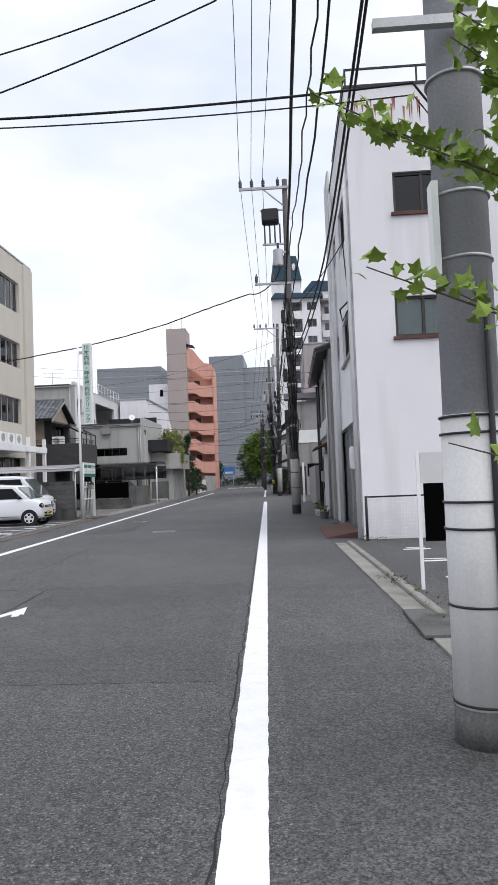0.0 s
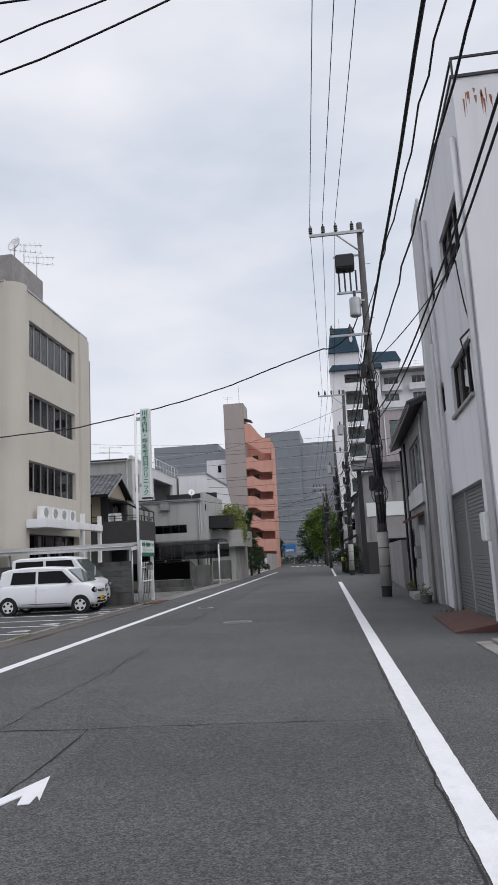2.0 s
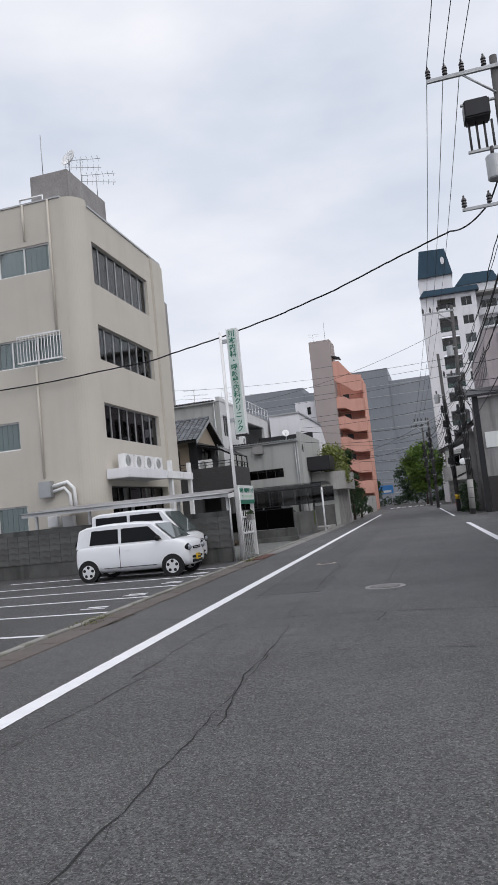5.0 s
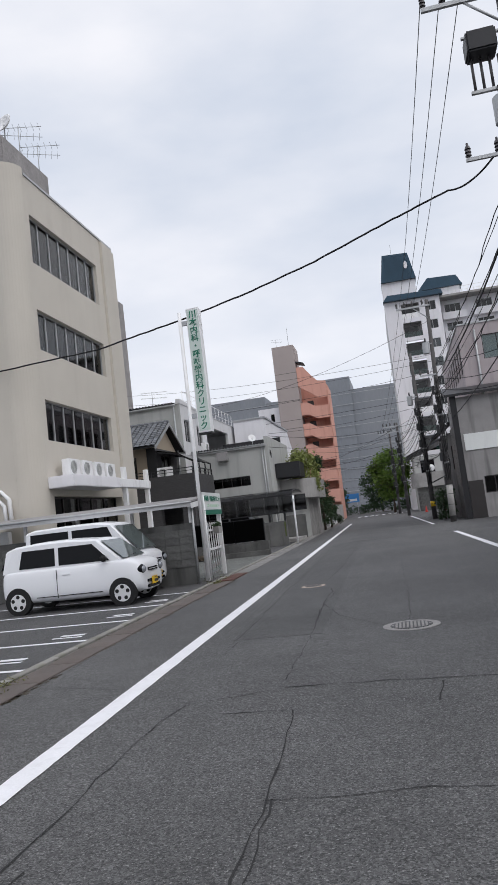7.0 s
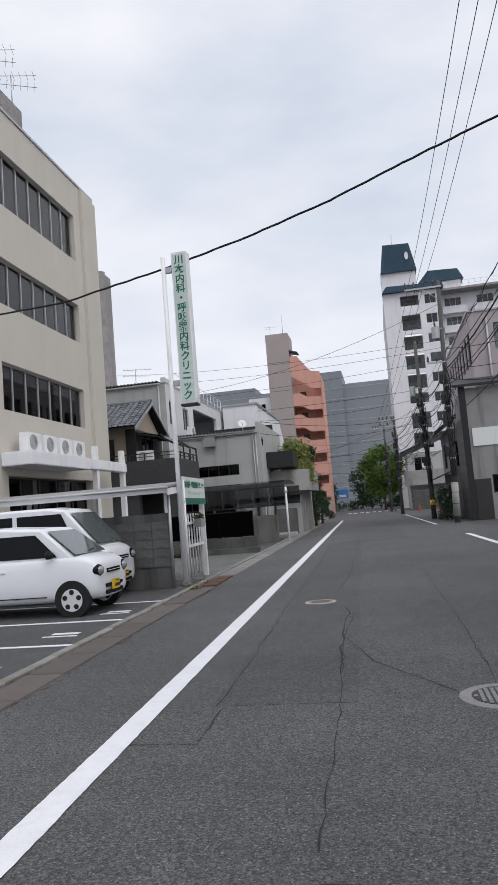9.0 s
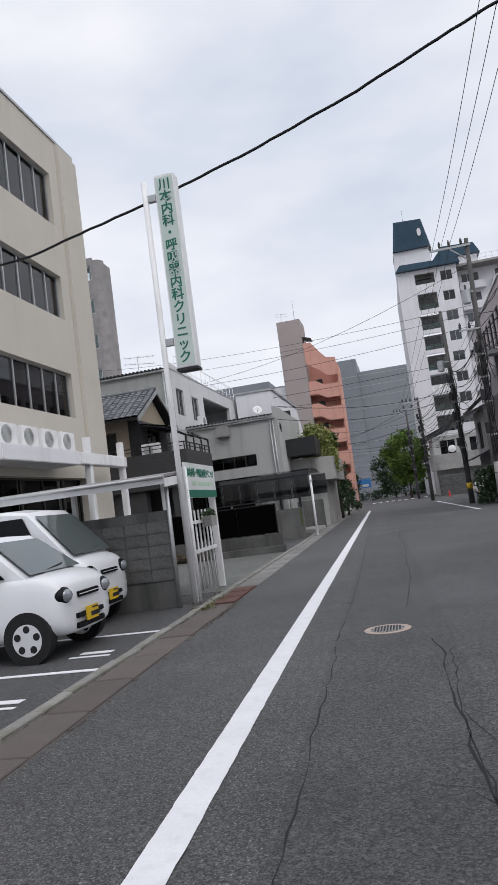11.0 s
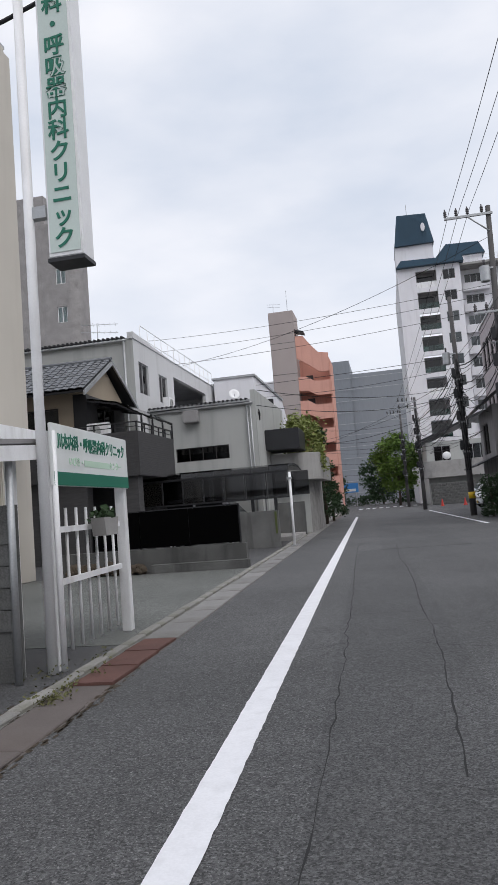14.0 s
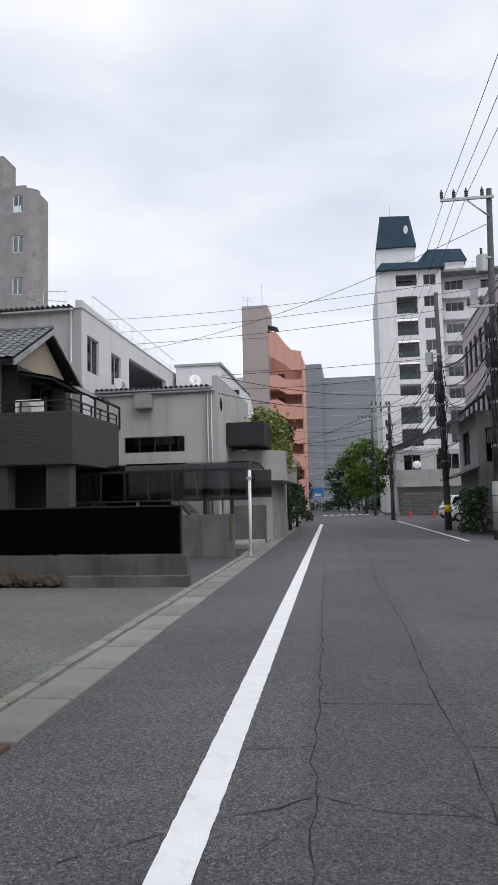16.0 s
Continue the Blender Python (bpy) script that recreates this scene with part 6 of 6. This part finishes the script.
# ---- old workshop and the mauve three-storey building ----
ws = thing("old_workshop", "old grey mortar workshop with a white board band", "building")
fs = facade(ws, (3.35, 46.0), (14, 46.0), 0, 7.2, OLD_WALL, [dict(u0=0.95, u1=3.4, z0=1.4, z1=2.4, n=4, frame_mat=DARK_FRAME, glass=GLASS_DARK)])
part("sign_band", B(3.5, 12, 45.94, 45.997, 4.0, 4.98), SIGN_WHITE, ws, "worn white board band with rust")
part("corner_post", B(3.0, 3.34, 45.9, 46.3, 0, 7.4), DARK_METAL, ws)
part("street_wall", B(3.1, 3.33, 46.3, 49.5, 0, 7.0), OLD_WALL, ws)
for i in range(6):
    part("board", B(3.02, 3.095, 46.35 + i * 0.52, 46.83 + i * 0.52, 0.02, 5.6), DARK_FRAME, ws)
part("roof", prism([(45.6, 7.25), (49.6, 8.2), (49.6, 8.3), (45.6, 7.4)], (2.7, 14), "x"), DARK_METAL, ws)
part("door", B(3.36, 4.2, 45.93, 45.998, 0, 2.2), DARK_FRAME, ws, "dark red-brown sliding door")
mb = thing("mauve_building", "mauve three-storey building with upright windows", "building")
facade(mb, (4.5, 66), (4.5, 50), 0, 12.4, PINK_WALL, [dict(u0=0.8 + i * 1.7, u1=1.9 + i * 1.7, z0=z, z1=z + 2.0, n=2, frame_mat=DARK_FRAME, glass=GLASS_DARK) for i in range(9) for z in (9.3, 5.6)])
facade(mb, (4.5, 50), (16, 50), 0, 12.4, PINK_WALL, [dict(u0=1.4, u1=4.2, z0=10.0, z1=11.6, n=3, frame_mat=DARK_FRAME, glass=GLASS_CLEAR, curtain=1.0)])
part("roof", B(4.7, 16, 50.2, 66, 12.0, 12.2), CONC, mb)
part("coping", B(4.42, 16, 49.92, 50.2, 12.401, 12.5), GALV, mb)
part("coping", B(4.42, 4.7, 50.201, 66, 12.401, 12.5), GALV, mb)
part("drain_pipe", T([(5.5, 49.9, 12), (5.5, 49.9, 5)], 0.07), GALV, mb)
part("back_wall", B(4.7, 16, 65.8, 66, 0, 12), PINK_WALL, mb)
hw = thing("timber_house", "weathered old house with a dark lean-to roof", "house")
facade(hw, (2.75, 57.5), (2.75, 52), 0, 5.6, OLD_WALL, [dict(u0=1.2, u1=3.4, z0=3.2, z1=4.9, n=2, frame_mat=DARK_FRAME, glass=GLASS_DARK)])
facade(hw, (2.75, 52), (4.45, 52), 0, 5.6, OLD_WALL, [dict(u0=0.4, u1=1.3, z0=3.2, z1=4.8, n=2, frame_mat=DARK_FRAME, glass=GLASS_DARK)])
part("roof", prism([(1.9, 5.3), (4.4, 7.2), (4.4, 7.3), (1.9, 5.45)], (51.4, 58), "y"), DARK_METAL, hw)
part("lean_to", prism([(1.7, 2.5), (2.74, 2.9), (2.74, 2.98), (1.7, 2.58)], (51.5, 58), "y"), DARK_METAL, hw)
hg = thing("hedge_block", "dark clipped hedge at the house corner", "hedge", (2.1, 50.6, 0))
bm = bmesh.new()
rng = random.Random(50)
for _ in range(90):
    quad_leaves(bm, (rng.uniform(-0.5, 0.6), rng.uniform(-0.9, 0.9), rng.uniform(0.15, 1.9)), (0.08, 0.1, 0.1), 24, 0.12, rng)
part("leaves", bm, LEAF_DARK, hg)
part("stems", T([(0, 0, 0), (0, 0, 1.6)], 0.06), BARK, hg)


# ---- utility poles ----
def insulator(parent, x, y, z, name="insulator"):
    bm = bmesh.new()
    for k in range(3):
        bmesh.ops.create_cone(bm, cap_ends=True, segments=10, radius1=0.075, radius2=0.05, depth=0.07, matrix=pose(x, y, z + 0.09 + k * 0.08))
    tube(bm, [(x, y, z), (x, y, z + 0.36)], 0.03, 6)
    return part(name, bm, PORCELAIN, parent)


def cylinder_can(r, h, c):
    bm = bmesh.new()
    bmesh.ops.create_cone(bm, cap_ends=True, segments=24, radius1=r, radius2=r, depth=h, matrix=pose(*c))
    bmesh.ops.bevel(bm, geom=[e for e in bm.edges if e.calc_face_angle(0) > 1], offset=r * 0.12, segments=2, affect="EDGES")
    return bm


def pole(at, height, label, lean=(0, 0), arm=1.8, transformer=False, switch=False, can=None, sleeve=True, r=0.17, second=None, clutter=True):
    t = thing("utility_pole", label, "utility pole", at, "utility poles")
    top = Vector((lean[0], lean[1], height))
    at_z = lambda z: top * (z / height)
    part("shaft", T([(0, 0, 0), at_z(height / 2), top], r, 16, r * 0.6), POLE_DARK, t)
    if sleeve:
        part("sleeve", T([at_z(0.32), at_z(2.15)], r + 0.018, 18, r + 0.012), CONC, t, "grey wrap round the pole foot")
        for z in (0.34, 1.0, 1.6, 2.14):
            part("band", T([at_z(z - 0.012), at_z(z + 0.012)], r + 0.026, 16), DARK_METAL, t)
    if arm:
        c = at_z(height - 0.35)
        a = part("cross_arm", B(c.x - arm, c.x + 0.15, c.y - 0.16, c.y - 0.08, c.z - 0.05, c.z + 0.05), GALV, t)
        part("brace", T([(c.x - arm * 0.5, c.y - 0.12, c.z), (c.x - 0.05, c.y - 0.12, c.z - 0.75)], 0.03, 6), GALV, a)
        for f in (0.97, 0.72, 0.47, 0.15):
            insulator(a, c.x - arm * f, c.y - 0.12, c.z + 0.05)
    if switch:
        c = at_z(height - 1.45)
        s = part("switch_box", B(c.x - 0.95, c.x - 0.28, c.y - 0.35, c.y + 0.25, c.z - 0.28, c.z + 0.22, bev=0.04), DARK_METAL, t, "dark pole-top switch gear")
        part("bracket", B(c.x - 1.0, c.x, c.y - 0.05, c.y + 0.03, c.z + 0.23, c.z + 0.28), GALV, s)
        part("lower_arm", B(c.x - 0.95, c.x + 0.1, c.y - 0.05, c.y + 0.03, c.z - 1.15, c.z - 1.08), GALV, s)
        for k in range(4):
            x = c.x - 0.85 + k * 0.2
            part("bushing", T([(x, c.y, c.z - 0.3), (x, c.y, c.z - 0.55), (x, c.y, c.z - 1.08)], 0.035, 6), PORCELAIN, s)
    if can:
        z, dx = can
        c = at_z(z)
        k = part("transformer", cylinder_can(0.20, 0.66, (c.x + dx, c.y - 0.1, z)), GALV, t, "grey transformer can")
        part("hanger", B(c.x + min(0, dx), c.x + max(0, dx), c.y - 0.12, c.y - 0.06, z + 0.2, z + 0.27), GALV, k)
        part("bushing", T([(c.x + dx, c.y - 0.1, z + 0.36), (c.x + dx, c.y - 0.1, z + 0.6)], 0.05, 8), PORCELAIN, k)
    if second:
        for z, w in second:
            c = at_z(z)
            a = part("lower_arm", B(c.x - w, c.x + 0.15, c.y - 0.14, c.y - 0.07, z - 0.04, z + 0.04), GALV, t)
            insulator(a, c.x - w * 0.95, c.y - 0.1, z + 0.04)
            insulator(a, c.x - w * 0.45, c.y - 0.1, z + 0.04)
    for k in range(int(height) - 3):
        z = 2.6 + k
        c = at_z(z)
        if z < height - 1.5:
            s = 1 if k % 2 else -1
            part("step_bolt", T([c, c + Vector((s * (r + 0.12), 0, 0))], 0.012, 5), GALV, t)
    for z in (3.4, 5.0, 6.2, 7.3):
        c = at_z(z)
        if clutter:
            k = int(z * 10) + int(at[1])
            part("cable_closure", B(c.x - r - 0.16, c.x - r + 0.02, c.y - 0.25, c.y - 0.07, z + 0.1, z + 0.62, bev=0.03), DARK_METAL, t, "dark cable joint box")
            part("cable_loop", T([(c.x + (0.17 + 0.05 * (k % 3)) * math.cos(a) * (1 if k % 2 else -1), c.y - 0.2 + 0.12 * math.sin(2 * a), z + 0.35 * math.sin(a)) for a in np.linspace(0, math.tau, 16)], 0.014, 5), CABLE, t)
            for h in (-0.09, 0.0, 0.07):
                part("riser_cable", T([(c.x + h, c.y - r - 0.02, z - 1.0), (c.x + h * 1.6 - 0.03, c.y - r - 0.06, z), (c.x - h, c.y - r - 0.02, z + 1.1)], 0.022, 5), CABLE, t)
            part("riser_cable", T([(c.x + 0.12, c.y - r - 0.01, z - 0.9), (c.x + 0.2, c.y - r - 0.05, z), (c.x + 0.1, c.y - r - 0.01, z + 0.9)], 0.02, 5), CABLE, t)
        part("strap", T([c - Vector((0, 0, 0.05)), c + Vector((0, 0, 0.05))], r + 0.01, 14), GALV, t)
    return t


big = thing("utility_pole", "thick concrete utility pole with a pale wrapped foot", "utility pole", (3.945, -4.4, 0), "utility poles")
part("shaft", T([(0, 0, 0), (0, 0, 11)], 0.158, 28, 0.11), POLE, big)
part("sleeve", T([(0, 0, 0.20), (0, 0, 1.72)], 0.168, 28, 0.163), SLEEVE, big, "off-white plastic wrap")
part("foot_wrap", T([(0, 0, 0), (0, 0, 0.2)], 0.172, 28, 0.168), CONC_DARK, big)
for z in (0.22, 0.72, 1.12, 1.26, 1.62, 1.71):
    part("band", T([(0, 0, z - 0.006), (0, 0, z + 0.006)], 0.174, 28), DARK_METAL, big)
for z in (2.55, 2.9, 3.55):
    part("band", T([(0, 0, z - 0.008), (0, 0, z + 0.008)], 0.158, 28), GALV, big)
part("duct", T([(0.06, -0.168, 0.2), (0.06, -0.168, 2.4)], 0.016, 8), DARK_METAL, big)
part("arm", B(-0.46, 0.1, -0.25, -0.20, 3.74, 3.79), GALV, big, "short grey steel bracket arm")
tag = part("plate", B(-0.185, -0.15, -0.16, -0.05, 2.45, 2.95), SIGN_WHITE, big, "yellowish number tag")

pole((3.16, 19.15, 0), 13.15, "tall weathered utility pole with switch gear and cross arm", lean=(0.05, -0.1), switch=True, can=(10.0, -0.35), second=((9.0, 1.3),))
pole((2.15, 44.9, 0), 13.1, "weathered utility pole with transformer beside the workshop", lean=(0.3, 0), can=(10.2, -0.35), second=((8.6, 0.9),))
pole((1.55, 54, 0), 11.9, "leaning weathered utility pole with a yellow-black band", lean=(-0.1, 0), arm=0, can=(8.5, -0.5), sleeve=False)
pole((0.0, 75, 0), 9.4, "utility pole with double cross arm far along", arm=1.4, sleeve=False, second=((8.5, 1.4),))
pole((-0.9, 93, 0), 10.5, "far utility pole near the junction", arm=1.4, sleeve=False)
tagged(part("warning_band", T([(1.55, 54, 0.9), (1.545, 54, 1.25)], 0.176, 14), YELLOW), "yellow warning band round a leaning pole", "band")

# service drops and bundled lines at the far poles
rng = random.Random(40)
for k in range(16):
    y0, x0, zt = ((45.3, 2.45, 8.8), (54, 1.5, 8.2), (75, 0.0, 7.2))[k % 3]
    x1, y1, z1 = ((4.45, 52 + k * 0.6, 5.5 + (k % 5)), (2.7, 55 + k * 0.2, 4.6), (2.0, 95, 5.6))[(k * 2) % 3]
    wire([(x0, y0, zt - rng.uniform(0, 2.4)), (x1, y1, z1)], 0.012, rng.uniform(0.2, 0.7), "thin black service drop to a building", name="service_cable")
for k in range(8):
    wire([(2.45, 45.3, 9.6 - k * 0.42), (1.5, 54, 8.6 - k * 0.35), (0.0, 75, 7.8 - k * 0.33), (-0.9, 93, 7.0 - k * 0.3)], 0.010 + 0.004 * (k % 3), rng.uniform(0.2, 0.8), twist=0.01)
for k in range(4):
    wire([(3.1, 18.8, 8.9 - k * 0.55), (2.3, 44.9, 9.0 - k * 0.5)], 0.012 + 0.004 * (k % 2), rng.uniform(0.2, 0.6), twist=0.012)
# cables
A1 = [(1.45, 18.75, 13.15), (1.9, 18.75, 13.15), (2.35, 18.75, 13.15)]
for k, a in enumerate(A1):
    wire([(a[0] + 2.3, -22, 12.6), a, (0.95 + k * 0.42, 45.3, 13.3), (-1.2 + k * 0.4, 75, 9.7), (-2.2 + k * 0.4, 93, 10.6)], 0.011, 0.35)
wire([(3.5, -22, 7.2), (3.05, 18.7, 8.3), (2.35, 45.2, 8.2), (1.5, 54, 8.1), (0, 75, 7.4)], 0.03, 0.5, "thick black telephone cable between utility poles", twist=0.012)
wire([(3.72, -4.5, 7.0), (3.1, 18.7, 7.6), (2.5, 45.2, 7.4), (1.5, 54, 7.2), (0, 75, 6.6)], 0.018, 0.6, twist=0.03, n=30)
wire([(3.72, -4.5, 7.4), (3.05, 18.7, 9.2), (2.5, 45.2, 9.2)], 0.016, 0.4, twist=0.035, n=34)
wire([(3.9, -4.4, 6.6), (3.9, 7.4, 6.2), (3.3, 18.9, 6.2), (3.0, 46, 6.0)], 0.02, 0.25)
wire([(3.9, -4.4, 6.4), (3.95, 7.4, 6.05), (3.3, 18.9, 5.9)], 0.018, 0.25)
wire([(3.1, 19.2, 10.2), (2.7, 19.6, 9.35), (2.1, 20.1, 9.0), (1.6, 20.54, 9.06)], 0.024, 0.05, "black service cable looping off the pole")
wire([(1.6, 20.54, 9.06), (0, 20.86, 8.68), (-2, 21.26, 8.15), (-4, 21.66, 7.77), (-6, 22.06, 7.49), (-9, 22.66, 7.20), (-13.2, 22.76, 7.05), (-24, 22.8, 6.95)], 0.026, 0.0, "twisted black service cable across the street", twist=0.008, n=10)
wire([(3.2, 18.9, 7.9), (4.42, 8.2, 6.9), (4.44, 7.5, 5.4)], 0.014, 0.2)
for z0, z1, x1, y1, sg_ in ((7.0, 6.3, -7.8, 44, 0.5), (6.6, 5.6, -7.8, 43.6, 0.6), (6.2, 5.0, -6.0, 60, 0.4), (8.6, 9.2, -24, 58, 0.3), (7.6, 7.4, -14, 101, 0.6), (6.8, 8.5, -13, 101, 0.5)):
    wire([(1.7, 54, z0), (x1, y1, z1)], 0.014, sg_)
for z, y in ((6.3, 75), (5.7, 75), (7.4, 75), (5.2, 93), (4.0, 93), (6.4, 93)):
    wire([(0, y, z), (-9, y + 2, z + 0.3), (-22, y + 4, z + 0.2)], 0.014, 0.35)
wire([(2.5, 45.3, 9.9), (-24, 59.9, 13.5)], 0.010, 0.5)
wire([(2.5, 45.3, 9.5), (-24, 59.9, 12.6)], 0.010, 0.5)
wire([(2.5, 45.3, 8.9), (-12.6, 48, 8.7)], 0.010, 0.2)
wire([(1.5, 54, 8.0), (-12.6, 57, 8.2)], 0.012, 0.4)
wire([(2.6, 45.3, 12.0), (-14, 58, 10.9), (-40, 70, 12.5)], 0.012, 0.6)
wire([(2.4, 45.3, 7.4), (3.2, 46.2, 6.9), (6, 46, 6.4), (13, 45.8, 6.0)], 0.018, 0.3)
wire([(2.4, 45.3, 8.4), (8, 36, 8.0), (16, 30, 8.2)], 0.018, 0.6)
wire([(2.4, 45.3, 7.8), (8, 35, 7.2), (16, 29, 7.2)], 0.02, 0.7)
wire([(2.5, 45.3, 9.4), (9, 36, 9.4), (16, 30, 9.9)], 0.016, 0.6)
wire([(1.5, 54, 7.0), (2.6, 52, 5.2)], 0.014, 0.3)
wire([(2.4, 45.3, 6.6), (1.5, 54, 6.0), (0, 75, 5.4)], 0.022, 0.9, twist=0.02)
wire([(2.4, 45.3, 7.0), (1.5, 54, 6.6), (0, 75, 5.9)], 0.016, 1.1, twist=0.02)
wire([(9.0, 7.28, 6.0), (4.4, -1.0, 5.48), (-0.3, -1.0, 5.40), (-14, 0.5, 5.2)], 0.014, 0.05)
wire([(9.0, 7.28, 5.8), (4.4, -1.0, 5.35), (-0.3, -1.0, 5.30), (-14, 0.5, 5.1)], 0.008, 0.05)
wire([(3.95, -4.3, 10.9), (1.05, 3, 9.45), (-1.6, 3, 8.7), (-14, 4, 6.2)], 0.014, 0.04)
wire([(3.95, -4.3, 10.6), (2.1, 2.5, 9.0), (-1.4, 2.5, 7.75), (-14, 3, 5.4)], 0.014, 0.04)

# ---- branch with fresh leaves by the near pole, small framed sign board ----
br = thing("tree", "young tree with fresh green lobed leaves reaching past the pole", "tree", (4.75, -5.0, 0))
part("trunk", T([(0.2, 0, 0), (0.15, 0, 2.0), (0.25, -0.1, 4.5)], 0.05, 9, 0.03), BARK, br)


def lobed_leaf(bm, p, q, s):
    pts = ((0, 0), (0.28, 0.15), (0.5, 0.1), (0.42, 0.4), (0.62, 0.62), (0.30, 0.66), (0.0, 1.1), (-0.30, 0.66), (-0.62, 0.62), (-0.42, 0.4), (-0.5, 0.1), (-0.28, 0.15))
    c = bm.verts.new(p + q @ Vector((0, 0.45 * s, 0.05 * s)))
    v = [bm.verts.new(p + q @ Vector((x * s, y * s, -abs(x) * 0.25 * s))) for x, y in pts]
    for i in range(len(v)):
        bm.faces.new((c, v[i], v[(i + 1) % len(v)]))


rng = random.Random(14)
for i, (a, b, count, s) in enumerate((((0.1, 0, 2.45), (-1.62, 0.0, 3.22), 70, 0.085), ((0.1, 0, 2.5), (-1.40, -0.1, 3.02), 60, 0.085), ((0.1, 0, 1.9), (-1.40, 0.0, 2.38), 34, 0.09), ((0.1, 0, 1.85), (-1.0, -0.1, 2.2), 26, 0.09), ((0.12, 0, 1.35), (-1.08, -0.05, 1.55), 4, 0.11),
                                            ((0.15, 0, 2.7), (-1.0, -0.15, 3.35), 60, 0.10), ((0.15, 0, 2.5), (-0.9, -0.25, 2.85), 50, 0.10), ((0.2, 0, 2.7), (-0.85, -0.2, 3.12), 60, 0.11), ((0.15, 0, 2.2), (-0.85, -0.2, 2.62), 36, 0.10), ((0.2, 0, 2.9), (-0.95, -0.1, 3.5), 50, 0.10), ((0.1, 0, 0.5), (-0.62, 0.5, 0.95), 24, 0.08), ((0.1, 0, 0.3), (-0.5, 0.45, 0.5), 24, 0.08))):
    a, b = Vector(a), Vector(b)
    mid = (a + b) / 2 + Vector((0, 0, -0.08))
    bc = part("branch", T([a, mid, b], 0.010, 6, 0.003), BARK, br)
    bm = bmesh.new()
    for k in range(count):
        f = rng.uniform(0.3, 1.0) ** 0.8
        p = a.lerp(mid, f * 2) if f < 0.5 else mid.lerp(b, f * 2 - 1)
        q = Euler((rng.uniform(0.2, 1.5), rng.uniform(-0.7, 0.7), rng.uniform(0, 6.28))).to_matrix()
        lobed_leaf(bm, p + Vector((rng.gauss(0, 0.03), rng.gauss(0, 0.05), rng.gauss(0, 0.045))), q, s * rng.uniform(0.6, 1.1))
    part("leaves", bm, LEAF_FRESH, bc)
t = thing("notice_board", "white-framed board with a black panel on posts", "sign", (4.52, 0.5, 0))
for x in (0, 0.9):
    part("post", B(x - 0.02, x + 0.02, -0.02, 0.02, 0, 1.68), WHITE_METAL, t)
part("top_panel", B(0.03, 0.87, -0.01, 0.01, 1.29, 1.66), LIGHT_WALL, t)
part("black_panel", B(0.06, 0.87, -0.012, 0.012, 0.58, 1.285), BLACK, t)
